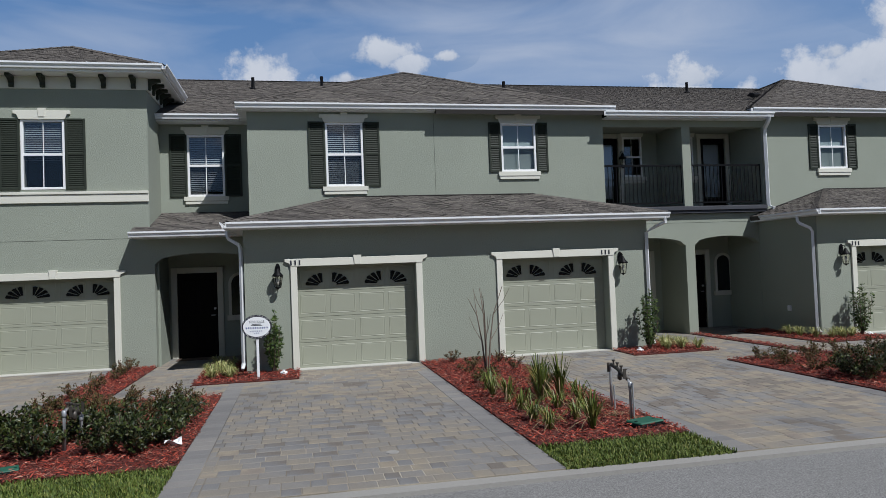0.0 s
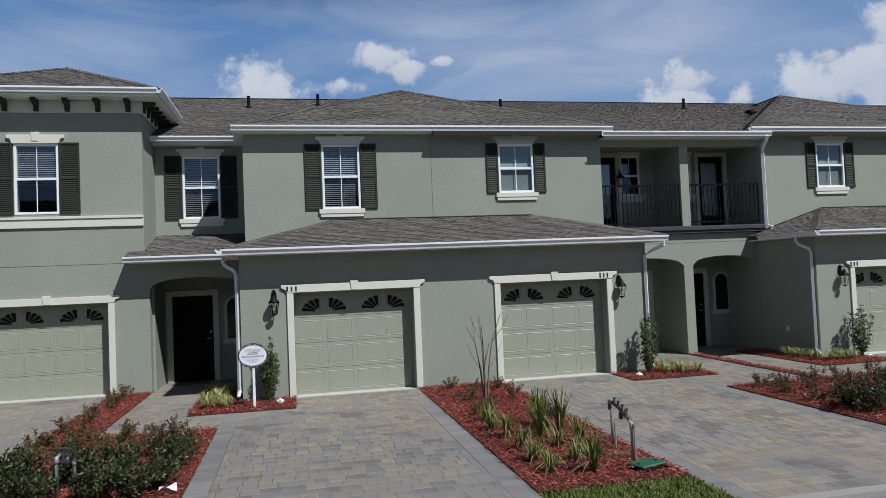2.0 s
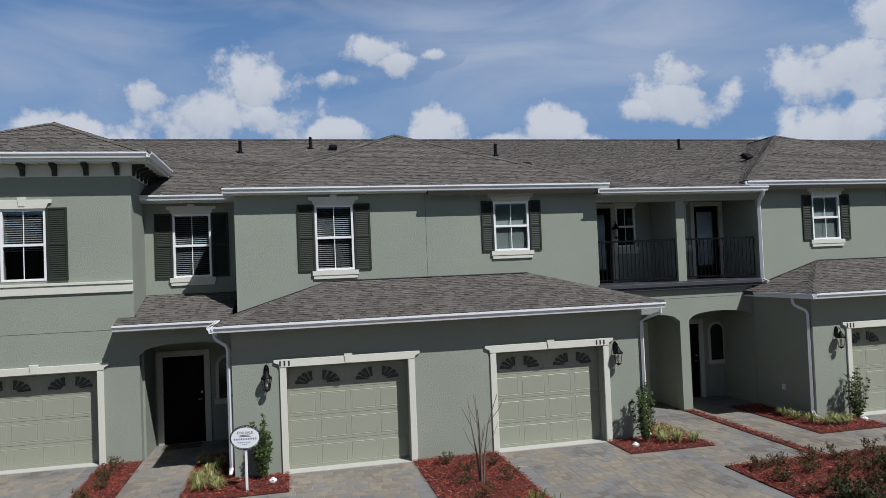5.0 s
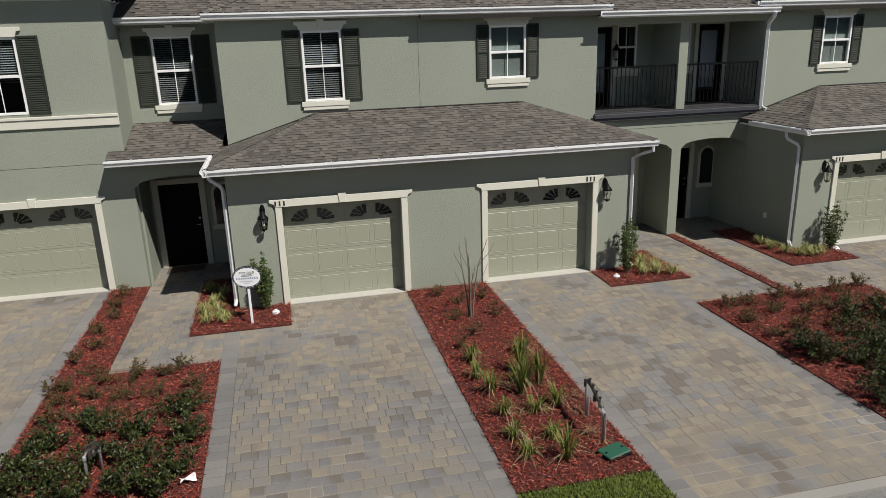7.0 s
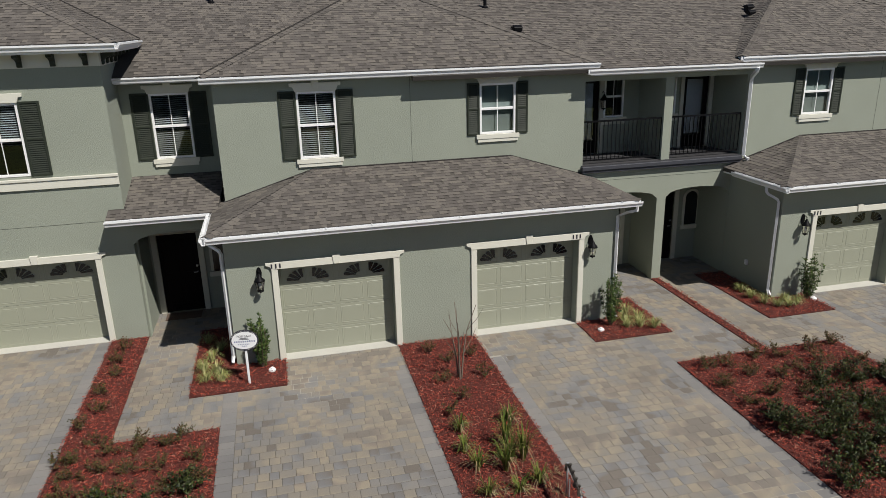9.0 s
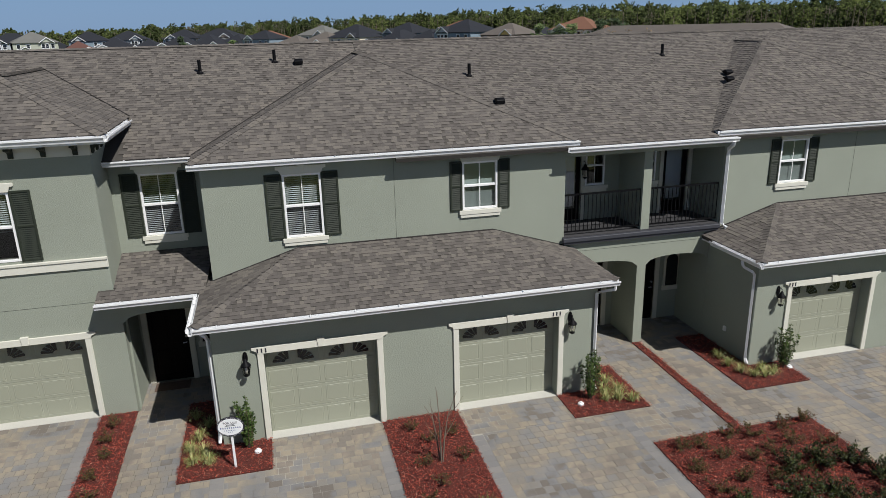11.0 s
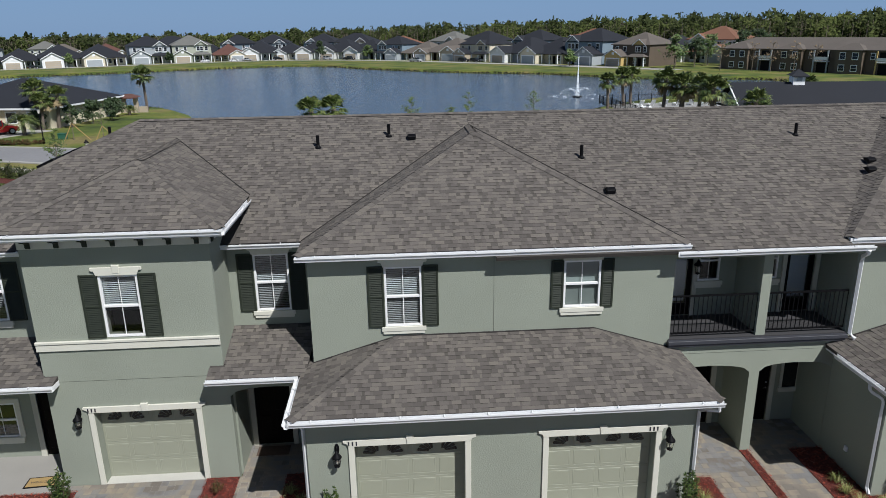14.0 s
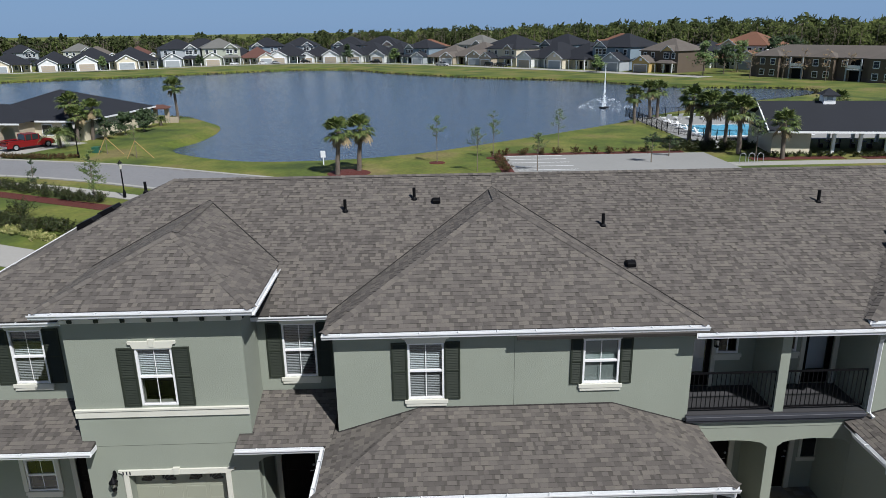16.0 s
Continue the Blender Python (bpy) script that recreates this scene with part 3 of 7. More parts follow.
M_SILL = mat("pale_concrete_sill", (0.46, 0.45, 0.41), 0.85, 0.1, 2, 0.1, 40)
M_FAN = mat("fan_glass", (0.012, 0.013, 0.015), 0.12, 0.1, 4, 0.05, 20)


def front_door(x0, x1, y, h=2.06, glass=False):
    e = 0.14
    for q in ((x0 - e, x0, 0.0, h + e), (x1, x1 + e, 0.0, h + e), (x0, x1, h, h + e)):
        part("door_casing", MB().box(q[0], q[1], y - 0.04, y + 0.05, q[2], q[3]), M_STUCCO_TRIM, house, "cream door casing", bevel=0.006)
    d = part("front_door", MB().box(x0, x1, y + 0.05, y + 0.1, 0.0, h), M_DARK, house, "dark brown panelled front door")
    for a, b in ((0.12, 0.46), (0.54, 0.88)):
        for c, g in ((0.10, 0.42), (0.50, 0.92)):
            xa, xb, za, zb = x0 + (x1 - x0) * a, x0 + (x1 - x0) * b, h * c, h * g
            part("panel", MB().box(xa, xb, y + 0.038, y + 0.049, za, zb), M_DARK, d, bevel=0.006)
    part("handle", MB().tube([(x1 - 0.07, y + 0.05, 1.02), (x1 - 0.07, y - 0.01, 1.02), (x1 - 0.16, y - 0.01, 1.02)], 0.012), M_PIPE, d)
    part("deadbolt", MB().tube([(x1 - 0.07, y + 0.05, 1.18), (x1 - 0.07, y + 0.015, 1.18)], 0.028, 10), M_PIPE, d)
    return (x0, x1, 0.0, h)


M_STUCCO_TRIM = mat("porch_casing", (0.50, 0.49, 0.42), 0.8, 0.06, 2, 0.04, 40)


def arched_window(x0, x1, z0, z1, y):
    """A small round-headed fixed window with a cream surround."""
    r = (x1 - x0) / 2
    xm, zs = (x0 + x1) / 2, z1 - r

    def ring(g):
        return [(x0 - g, z0)] + [(xm + (r + g) * math.cos(t), zs + (r + g) * math.sin(t)) for t in (math.pi - math.pi * i / 14 for i in range(15))] + [(x1 + g, z0)]
    mb = MB()
    a, b = ring(0.0), ring(0.07)
    for i in range(len(a) - 1):
        mb.prism([(b[i][0], y - 0.035, b[i][1]), (a[i][0], y - 0.035, a[i][1]), (a[i + 1][0], y - 0.035, a[i + 1][1]), (b[i + 1][0], y - 0.035, b[i + 1][1])][::-1], (0, 0.034, 0))
    win = part("window", mb, M_STUCCO_TRIM, house, "round-headed porch window")
    part("pane", MB().prism([(p[0], y - 0.012, p[1]) for p in a][::-1], (0, 0.008, 0)), M_FAN, win)
    part("sill", MB().box(x0 - 0.11, x1 + 0.11, y - 0.06, y, z0 - 0.13, z0 - 0.002), M_STUCCO_TRIM, win, bevel=0.005)


def wall(name, mb, label=""):
    return part(name, mb, M_STUCCO, house, label, weld=True)


def pair(ox, left_house=True):
    """Two mirrored dwellings with garages side by side; ox shifts them along the row."""
    g1, g2 = garage_door(ox + 0.0, GY, True), garage_door(ox + 4.30, GY, False)
    wall("garage_wall", wall_xz(ox - 1.03, ox + 7.70, -0.1, 2.93, GY, 0.3, [g1, g2]), "sage green stucco garage front")
    for xw in (ox - 1.03, ox + 7.50):
        wall("garage_side_wall", MB().box(xw, xw + 0.2, GY + 0.3, UY + 0.2, -0.1, 2.93))
    # garage slabs in the same near-black, their shade painted in
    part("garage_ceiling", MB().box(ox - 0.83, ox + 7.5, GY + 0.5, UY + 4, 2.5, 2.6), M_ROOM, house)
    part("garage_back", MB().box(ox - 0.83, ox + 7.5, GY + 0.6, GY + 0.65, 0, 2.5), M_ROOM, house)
    w1 = window(ox + 0.74, ox + 1.62, 3.96, 5.47, UY, 0.385) if left_house else window(ox + 0.92, ox + 1.80, 4.27, 5.47, UY, 0.30, blind=0, shade=0.97)
    w2 = window(ox + 5.02, ox + 5.92, 4.27, 5.47, UY, 0.30, blind=0, shade=0.97)
    xl = ox - (1.03 if left_house else 0.83)
    wall("upper_wall", wall_xz(xl, ox + 7.73, 2.9, EZ, UY, 0.2, [w1, w2]), "sage green stucco upper wall")
    wall("upper_side_wall", MB().box(xl, xl + 0.2, UY + 0.2, DY + 2.0, 2.9, EZ))
    part("control_joint", MB().box(ox + 3.336, ox + 3.344, UY - 0.003, UY + 0.01, 3.6, EZ - 0.1), M_JOINT, house)
    # garage roof: a hipped lean-to
    A, B, zr, zt = ox - 1.30, ox + 8.02, 2.99, 3.69
    ye, L, R = -0.33, ox + 1.0, ox + 5.80
    first = ox == 0
    roof_plane([(A, ye, zr), (B, ye, zr), (R, UY, zt), (L, UY, zt)], house, "garage_roof", single=300 if first else 0)
    roof_plane([(A, 2.9, zr), (A, ye, zr), (L, UY, zt), (L, 2.9, zt)], house, "garage_roof", skip=lambda p: p.y > UY - 0.03 and p.x > ox - 1.05)
    roof_plane([(B, ye, zr), (B, UY, zr), (R, UY, zt)], house, "garage_roof")
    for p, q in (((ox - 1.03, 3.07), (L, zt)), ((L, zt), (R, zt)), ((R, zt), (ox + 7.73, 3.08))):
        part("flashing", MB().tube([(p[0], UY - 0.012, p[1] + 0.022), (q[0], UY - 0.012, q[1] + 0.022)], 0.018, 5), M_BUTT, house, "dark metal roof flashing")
    ridge_caps((A, ye, zr), (L, UY, zt), house)
    ridge_caps((B, ye, zr), (R, UY, zt), house)
    gutter((A - 0.0, ye - 0.01, zr - 0.005), (B + 0.0, ye - 0.01, zr - 0.005), (0, -1, 0), house)
    gutter((A - 0.01, 1.62, zr - 0.005), (A - 0.01, ye - 0.12, zr - 0.005), (-1, 0, 0), house)
    part("fascia", MB().box(A + 0.003, B - 0.003, ye - 0.006, ye + 0.02, zr - 0.13, zr - 0.105).box(B - 0.02, B + 0.005, ye - 0.004, UY, zr - 0.13, zr - 0.01), M_GUTTER, house)
    soffit(A + 0.02, B - 0.02, ye + 0.02, GY, zr - 0.135, house)
    soffit(A + 0.02, ox - 1.03, GY, UY, zr - 0.135, house)
    soffit(ox + 7.70, B - 0.02, GY, UY, zr - 0.135, house)
    # upper hipped bay
    a, b, ye, ze, s = ox - 1.24, ox + 7.93, 1.93, 5.87, 0.45
    xm = (a + b) / 2
    h = (b - a) / 2
    apex = (xm, ye + h, ze + s * h)
    back = 3.1 + (s * h) / 0.4157
    roof_plane([(a, ye, ze), (b, ye, ze), apex], house, "bay_roof")
    vl, vr = (a, 3.1, ze), (b, 3.1, ze)
    roof_plane([(a, back, ze), (a, ye, ze), apex, (xm, back, ze + s * h)], house, "bay_roof", skip=lambda p: (p.z < 5.87 + 0.4157 * (p.y - 3.1) - 0.03))
    roof_plane([(b, ye, ze), (b, back, ze), (xm, back, ze + s * h), apex], house, "bay_roof", skip=lambda p: (p.z < 5.72 + 0.358 * (p.y - 1.80) - 0.03))
    ridge_caps((a, ye, ze), apex, house)
    ridge_caps((b, ye, ze), apex, house)
    ridge_caps(apex, (xm, back, ze + s * h), house)
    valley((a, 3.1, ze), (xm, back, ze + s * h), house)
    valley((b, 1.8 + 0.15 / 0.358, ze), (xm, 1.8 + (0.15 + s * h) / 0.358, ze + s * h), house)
    gutter((a - 0.02, ye - 0.01, ze - 0.01), (b + 0.02, ye - 0.01, ze - 0.01), (0, -1, 0), house)
    part("fascia", MB().box(a, b, ye - 0.006, ye + 0.02, ze - 0.15, ze - 0.12).box(a - 0.005, a + 0.02, ye - 0.004, 3.2, ze - 0.15, ze - 0.012).box(b - 0.02, b + 0.005, ye - 0.004, 2.2, ze - 0.15, ze - 0.012), M_GUTTER, house)
    soffit(a + 0.02, b - 0.02, ye + 0.02, UY, ze - 0.155, house)
    soffit(a + 0.02, ox - 1.03, UY, DY, ze - 0.155, house)
    # corner downspouts of the garage
    for x, gx in ((ox - 1.09, A - 0.05), (ox + 7.66, B - 0.10)):
        yy = GY - 0.05
        mb = MB()
        if gx < x:
            path = [(gx, 0.30, zr - 0.11), (gx, 0.28, zr - 0.24), (gx + 0.03, 0.25, zr - 0.30), (x - 0.04, 0.14, zr - 0.42), (x, 0.12, zr - 0.50), (x, 0.12, 0.22), (x - 0.02, 0.0, 0.10)]
        else:
            path = [(gx, -0.38, zr - 0.12), (gx, -0.38, zr - 0.22), ((gx + x) / 2, -0.2, zr - 0.30), (x, yy, zr - 0.42), (x, yy, 0.22), (x + 0.02, yy - 0.12, 0.10)]
        mb.tube(path, 0.042, 4)
        part("downspout", mb, M_SPOUT, house, "pale grey aluminium downspout")


M_JOINT = mat("control_joint", (0.07, 0.075, 0.06), 0.9)

pair(0.0)
pair(DX, False)

# ---- set-back entry between tower and garage ----
wd = window(-2.55, -1.68, 3.93, 5.45, DY, 0.40, keyed=True)
wall("entry_upper_wall", wall_xz(-3.2, -1.03, 3.2, EZ, DY, 0.2, [wd]))
fd = front_door(-2.86, -1.93, DY)
wall("porch_back_wall", wall_xz(-3.2, -1.03, -0.1, 3.2, DY, 0.2, [fd]))
arched_window(-1.60, -1.16, 1.0, 1.98, DY)
wall("porch_arch_wall", arch_wall(-3.18, -1.03, -0.1, 2.87, UY, 0.25, [(-3.10, -1.06, 2.28, 2.50)]))
wall("porch_side_wall", MB().box(-3.2, -3.05, UY + 0.25, DY, -0.1, 2.87))
part("porch_ceiling", MB().box(-3.2, -1.03, UY + 0.2, DY, 2.62, 2.7), M_STUCCO, house)
roof_plane([(-3.50, 1.70, 2.985), (-1.20, 1.70, 2.985), (-1.03, DY, 3.53), (-3.50, DY, 3.53)], house, "entry_roof", skip=lambda p: p.x < -3.2 and p.y > UY - 0.05)
gutter((-3.52, 1.69, 2.98), (-1.36, 1.69, 2.98), (0, -1, 0), house)
part("fascia", MB().box(-3.50, -1.3, 1.695, 1.72, 2.84, 2.87).box(-3.505, -3.48, 1.70, 2.16, 2.86, 2.975), M_GUTTER, house)
soffit(-3.48, -1.05, 1.72, UY, 2.845, house)
gutter((-3.18, 3.14, 5.86), (-1.26, 3.14, 5.86), (0, -1, 0), house)
soffit(-3.18, -1.03, 3.16, DY, 5.71, house)

# ---- tower ----
TX0, TX1, TZ = -7.38, -3.18, 6.45
gt = garage_door(-6.38, TY, True, h=2.02)
wt = window(-5.76, -4.88, 3.98, 5.51, TY, 0.41, sill=False, blind=0.62)
wall("tower_wall", wall_xz(TX0, TX1, -0.1, TZ, TY, 0.3, [gt, wt]), "sage green stucco tower front")
for xw in (TX0, TX1 - 0.2):
    wall("tower_side_wall", MB().box(xw, xw + 0.2, TY + 0.3, 5.2, -0.1, TZ))
# near-black sheet, the unlit garage painted in
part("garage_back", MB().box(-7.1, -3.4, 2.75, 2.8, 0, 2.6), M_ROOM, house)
part("trim_band", MB().box(TX0 - 0.03, TX1 + 0.0, TY - 0.045, TY, 3.68, 3.86).box(TX0 - 0.03, TX1 + 0.0, TY - 0.07, TY, 3.862, 3.92), M_TRIM, house, "cream stucco band", bevel=0.006)
part("control_joint", MB().box(TX0, TX1 + 0.0, TY - 0.003, TY + 0.01, 2.862, 2.87), M_JOINT, house)
fz = MB().box(TX0 - 0.012, TX1 + 0.012, TY - 0.03, TY, 6.18, TZ)
part("frieze", fz, M_TRIM, house, "cream frieze under the tower eave", bevel=0.004)
part("frieze", MB().box(TX1 + 0.001, TX1 + 0.03, TY + 0.0, 4.3, 6.18, TZ), M_TRIM, house)


def corbel(x, y, turn):
    """A dark scrolled bracket under the eave."""
    pr = [(0, 0), (0, -0.25), (0.035, -0.25), (0.06, -0.21), (0.055, -0.15), (0.10, -0.11), (0.19, -0.075), (0.26, -0.06), (0.26, 0)]
    mb = MB()
    if turn == 0:
        mb.prism([(x - 0.05, y - p, 6.45 + q) for p, q in pr], (0.10, 0, 0))
    else:
        mb.prism([(x + p, y - 0.05, 6.45 + q) for p, q in pr], (0, 0.10, 0))
    part("corbel", mb, M_SHUTTER, house, "dark green scrolled bracket", bevel=0.006)


for i in range(7):
    corbel(TX1 - 0.256 - i * 0.616, TY - 0.031, 0)
for i in range(5):
    corbel(TX1 + 0.031, TY + 0.10 + i * 0.44, 1)
a, b, ye, ze, s = -7.78, -2.76, 1.735, 6.64, 0.45
xm, hh = (a + b) / 2, (b - a) / 2
apex = (xm, ye + hh, ze + s * hh)
back = 3.1 + (ze + s * hh - 5.87) / 0.4157
under = lambda p: p.z < 5.87 + 0.4157 * (p.y - 3.1) - 0.03
roof_plane([(a, ye, ze), (b, ye, ze), apex], house, "tower_roof")
roof_plane([(a, back, ze), (a, ye, ze), apex, (xm, back, apex[2])], house, "tower_roof", skip=under)
roof_plane([(b, ye, ze), (b, back, ze), (xm, back, apex[2]), apex], house, "tower_roof", skip=under)
ridge_caps((a, ye, ze), apex, house)
ridge_caps((b, ye, ze), apex, house)
ridge_caps(apex, (xm, back, apex[2]), house)
for xe in (a, b):
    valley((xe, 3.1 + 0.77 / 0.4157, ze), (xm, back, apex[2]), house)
gutter((a - 0.02, ye - 0.01, ze - 0.01), (b + 0.02, ye - 0.01, ze - 0.01), (0, -1, 0), house)
gutter((b + 0.01, ye - 0.11, ze - 0.01), (b + 0.01, 4.5, ze - 0.01), (1, 0, 0), house)
part("fascia", MB().box(a, b, ye - 0.006, ye + 0.02, ze - 0.18, ze - 0.13).box(b - 0.02, b + 0.005, ye, 4.8, ze - 0.18, ze - 0.13).box(a - 0.005, a + 0.02, ye, 4.8, ze - 0.18, ze - 0.012), M_GUTTER, house)
part("soffit", MB().box(a + 0.02, b - 0.02, ye + 0.02, 5.0, ze - 0.185, ze - 0.155), M_GUTTER, house)

# ---- left-hand entry beyond the tower ----
wl = window(-9.55, -8.68, 3.93, 5.45, DY, 0.42)
wl2 = (-9.85, -9.02, 0.62, 1.62)
fd2 = front_door(-8.45, -7.62, DY)
wall("entry_upper_wall", wall_xz(-11.2, TX0, 3.2, EZ, DY, 0.2, [wl]))
wall("porch_back_wall", wall_xz(-11.2, TX0, -0.1, 3.2, DY, 0.2, [fd2, wl2]))
window(*wl2, DY, 0, head=False, blind=0, screen=False)
for q in ((-9.97, -9.85, 0.62, 1.75), (-9.02, -8.9, 0.62, 1.75), (-9.85, -9.02, 1.622, 1.75)):
    part("window_casing", MB().box(q[0], q[1], DY - 0.04, DY, q[2], q[3]), M_TRIM, house, bevel=0.005)
roof_plane([(-11.5, 1.85, 2.93), (-7.06, 1.85, 2.93), (-7.06, DY, 3.45), (-11.5, DY, 3.45)], house, "entry_roof", skip=lambda p: p.x > TX0 and p.y > UY - 0.05)
gutter((-11.5, 1.84, 2.925), (-7.04, 1.84, 2.925), (0, -1, 0), house)
soffit(-11.5, -7.08, 1.87, DY, 2.79, house)
part("fascia", MB().box(-7.08, -7.055, 1.85, 2.16, 2.79, 2.92), M_GUTTER, house)
gutter((-11.55, 3.14, 5.86), (-7.40, 3.14, 5.86), (0, -1, 0), house)
soffit(-11.5, -7.4, 3.16, DY, 5.71, house)

# ---- main roof ----
RY, RZ = 8.80, 8.22
bays = [(-1.24, 7.93, 1.93, 5.87, 0.45), (-1.24 + DX, 7.93 + DX, 1.93, 5.87, 0.45), (-7.78, -2.76, 1.735, 6.64, 0.45)]


def hidden(p):
    for a, b, ye, ze, s in bays:
        if a < p.x < b and ze + s * min(p.x - a, b - p.x, p.y - ye) > p.z + 0.05:
            return True
    return False


roof_plane([(-11.5, 3.1, 5.87), (3.35, 3.1, 5.87), (3.35, RY, RZ), (-6.66, RY, RZ)], house, "main_roof", skip=hidden)
roof_plane([(3.35, 1.80, 5.72), (26.0, 1.80, 5.72), (26.0, RY, RZ), (3.35, RY, RZ)], house, "main_roof", skip=lambda p: hidden(p) or p.x > 24)
roof_plane([(-11.5, 14.6, 5.87), (-11.5, 3.1, 5.87), (-6.66, RY, RZ)], house, "main_roof", skip=lambda p: p.x < -12)
part("back_roof", MB().prism([(-11.5, 14.6, 5.87), (-6.66, RY, RZ), (26, RY, RZ), (26, 14.6, 5.87)][::-1], (0, 0, -0.1)), M_UNDER, house)
ridge_caps((-6.66, RY, RZ), (20.0, RY, RZ), house)
ridge_caps((-11.5, 3.1, 5.87), (-6.66, RY, RZ), house)
wall("back_wall", MB().box(-11.2, 25.7, 14.2, 14.4, -0.1, EZ))
wall("end_wall", MB().box(-11.2, -11.0, DY + 0.2, 14.2, -0.1, EZ))
wall("end_wall", MB().box(25.5, 25.7, DY + 0.2, 14.2, -0.1, EZ))
wall("far_wall", MB().box(DX + 7.73, 25.7, DY, DY + 0.2, -0.1, EZ))
gutter((-11.51, 3.1, 5.86), (-11.51, 14.5, 5.86), (-1, 0, 0), house)

# ---- balcony and twin porch ----
wall("porch_arch_wall", arch_wall(7.5, 12.07, -0.1, 3.12, UY, 0.25, [(7.72, 9.90, 2.30, 2.52), (10.16, 12.06, 2.30, 2.52)]), "stucco wall with two segmental arches")
part("control_joint", MB().box(8.1, 12.0, UY - 0.003, UY + 0.01, 2.885, 2.892), M_JOINT, house)
wall("party_wall", MB().box(9.95, 10.11, UY + 0.25, DY, -0.1, 3.1))
doorA, doorB = (8.02, 8.80), (11.33, 12.11)
fp2 = front_door(10.45, 11.30, DY)
fp1 = front_door(8.75, 9.60, DY)
wall("porch_back_wall", wall_xz(7.5, 12.27, -0.1, 3.1, DY, 0.2, [fp1, fp2]))
arched_window(11.66, 12.06, 1.02, 2.02, DY)
part("porch_ceiling", MB().box(7.7, 12.1, UY + 0.2, DY, 2.7, 2.78), M_STUCCO, house)
part("balcony_floor", MB().box(7.70, 12.265, UY - 0.04, DY, 3.13, 3.32), M_DECK, house, "dark grey balcony floor slab")
part("balcony_edge", MB().box(7.66, 12.25, UY - 0.16, UY - 0.045, 3.20, 3.30).box(7.68, 12.23, UY - 0.12, UY - 0.045, 3.125, 3.198), M_SLATE, house, "dark slate painted balcony edge trim", bevel=0.008)
wA, wB = (8.94, 9.52, 4.29, 5.40), (10.52, 11.10, 4.29, 5.40)
holes = [(doorA[0], doorA[1], 3.32, 5.36), (doorB[0], doorB[1], 3.32, 5.36), wA, wB]
wall("balcony_back_wall", wall_xz(7.5, 12.47, 3.1, EZ, DY, 0.2, holes))
for w in (wA, wB):
    window(*w, DY, 0, keyed=False, blind=0)
for k, (a, b) in enumerate((doorA, doorB)):
    e = 0.12
    for q in ((a - e, a, 3.32, 5.48), (b, b + e, 3.32, 5.48), (a, b, 5.362, 5.48)):
        part("door_casing", MB().box(q[0], q[1], DY - 0.04, DY, q[2], q[3]), M_STUCCO_TRIM, house, bevel=0.006)
    d = MB()
    for q in ((a, a + 0.12, 3.33, 5.36), (b - 0.12, b, 3.33, 5.36), (a + 0.12, b - 0.12, 3.33, 3.65), (a + 0.12, b - 0.12, 5.22, 5.36)):
        d.box(q[0], q[1], DY + 0.04, DY + 0.09, q[2], q[3])
    dd = part("balcony_door", d, M_DARK, house, "dark balcony door with a tall pane", bevel=0.004)
    part("pane", MB().face([(a + 0.12, DY + 0.06, 3.65), (b - 0.12, DY + 0.06, 3.65), (b - 0.12, DY + 0.06, 5.22), (a + 0.12, DY + 0.06, 5.22)]), M_PANE, dd).visible_shadow = False
    # white sheet added behind the pane in place of the sky's reflection
    part("curtain", MB().box(a + 0.13, b - 0.13, DY + 0.12, DY + 0.125, 3.7, 5.2), M_WHITE, dd)
wall("balcony_partition", MB().box(9.98, 10.12, UY + 0.24, DY, 3.32, 5.50), "stucco partition between the balconies")
wall("balcony_post", MB().box(9.93, 10.17, UY, UY + 0.24, 3.32, 5.398), "square stucco balcony post")
wall("balcony_side_wall", MB().box(7.53, 7.73, UY + 0.2, DY, 3.1, EZ))
for xw in (7.5, 12.07):
    wall("porch_side_wall", MB().box(xw, xw + 0.2, UY + 0.25, DY, -0.1, 3.1))
wall("balcony_lintel", MB().box(7.73, 12.27, UY, UY + 0.24, 5.40, 5.62))
part("balcony_ceiling", MB().box(7.73, 12.27, UY + 0.2, DY, 5.50, 5.56), M_STUCCO, house)
gutter((7.62, 1.79, 5.71), (12.36, 1.79, 5.71), (0, -1, 0), house)
part("fascia", MB().box(7.70, 12.30, 1.795, 1.82, 5.56, 5.59), M_GUTTER, house)
soffit(7.72, 12.3, 1.82, UY, 5.57, house)
part("downspout", MB().tube([(12.22, 1.72, 5.60), (12.22, 1.76, 5.50), (12.30, 2.02, 5.36), (12.34, 2.09, 5.20), (12.34, 2.09, 3.30), (12.38, 1.92, 3.21)], 0.055, 4), M_GUTTER, house, "white aluminium downspout")
for a, b in ((7.75, 9.92), (10.18, 12.24)):
    for z, t in ((4.40, 0.022), (3.42, 0.018)):
        part("handrail", MB().box(a, b, UY + 0.07, UY + 0.11, z - t, z + t), M_BLACK, house, "black metal rail")
    n = int((b - a) / 0.112)
    for i in range(n + 1):
        x = a + (b - a) * i / n
        part("baluster", MB().box(x - 0.008, x + 0.008, UY + 0.082, UY + 0.098, 3.42, 4.40), M_BLACK, house)

# ---- roof vents ----
def roof_z(x, y):
    if x < -6.66 and y > 8.6:
        return 5.87 + 0.4938 * (x + 11.5)
    return 5.87 + 0.4123 * (y - 3.1) if x < 3.35 else 5.72 + 0.3571 * (y - 1.80)


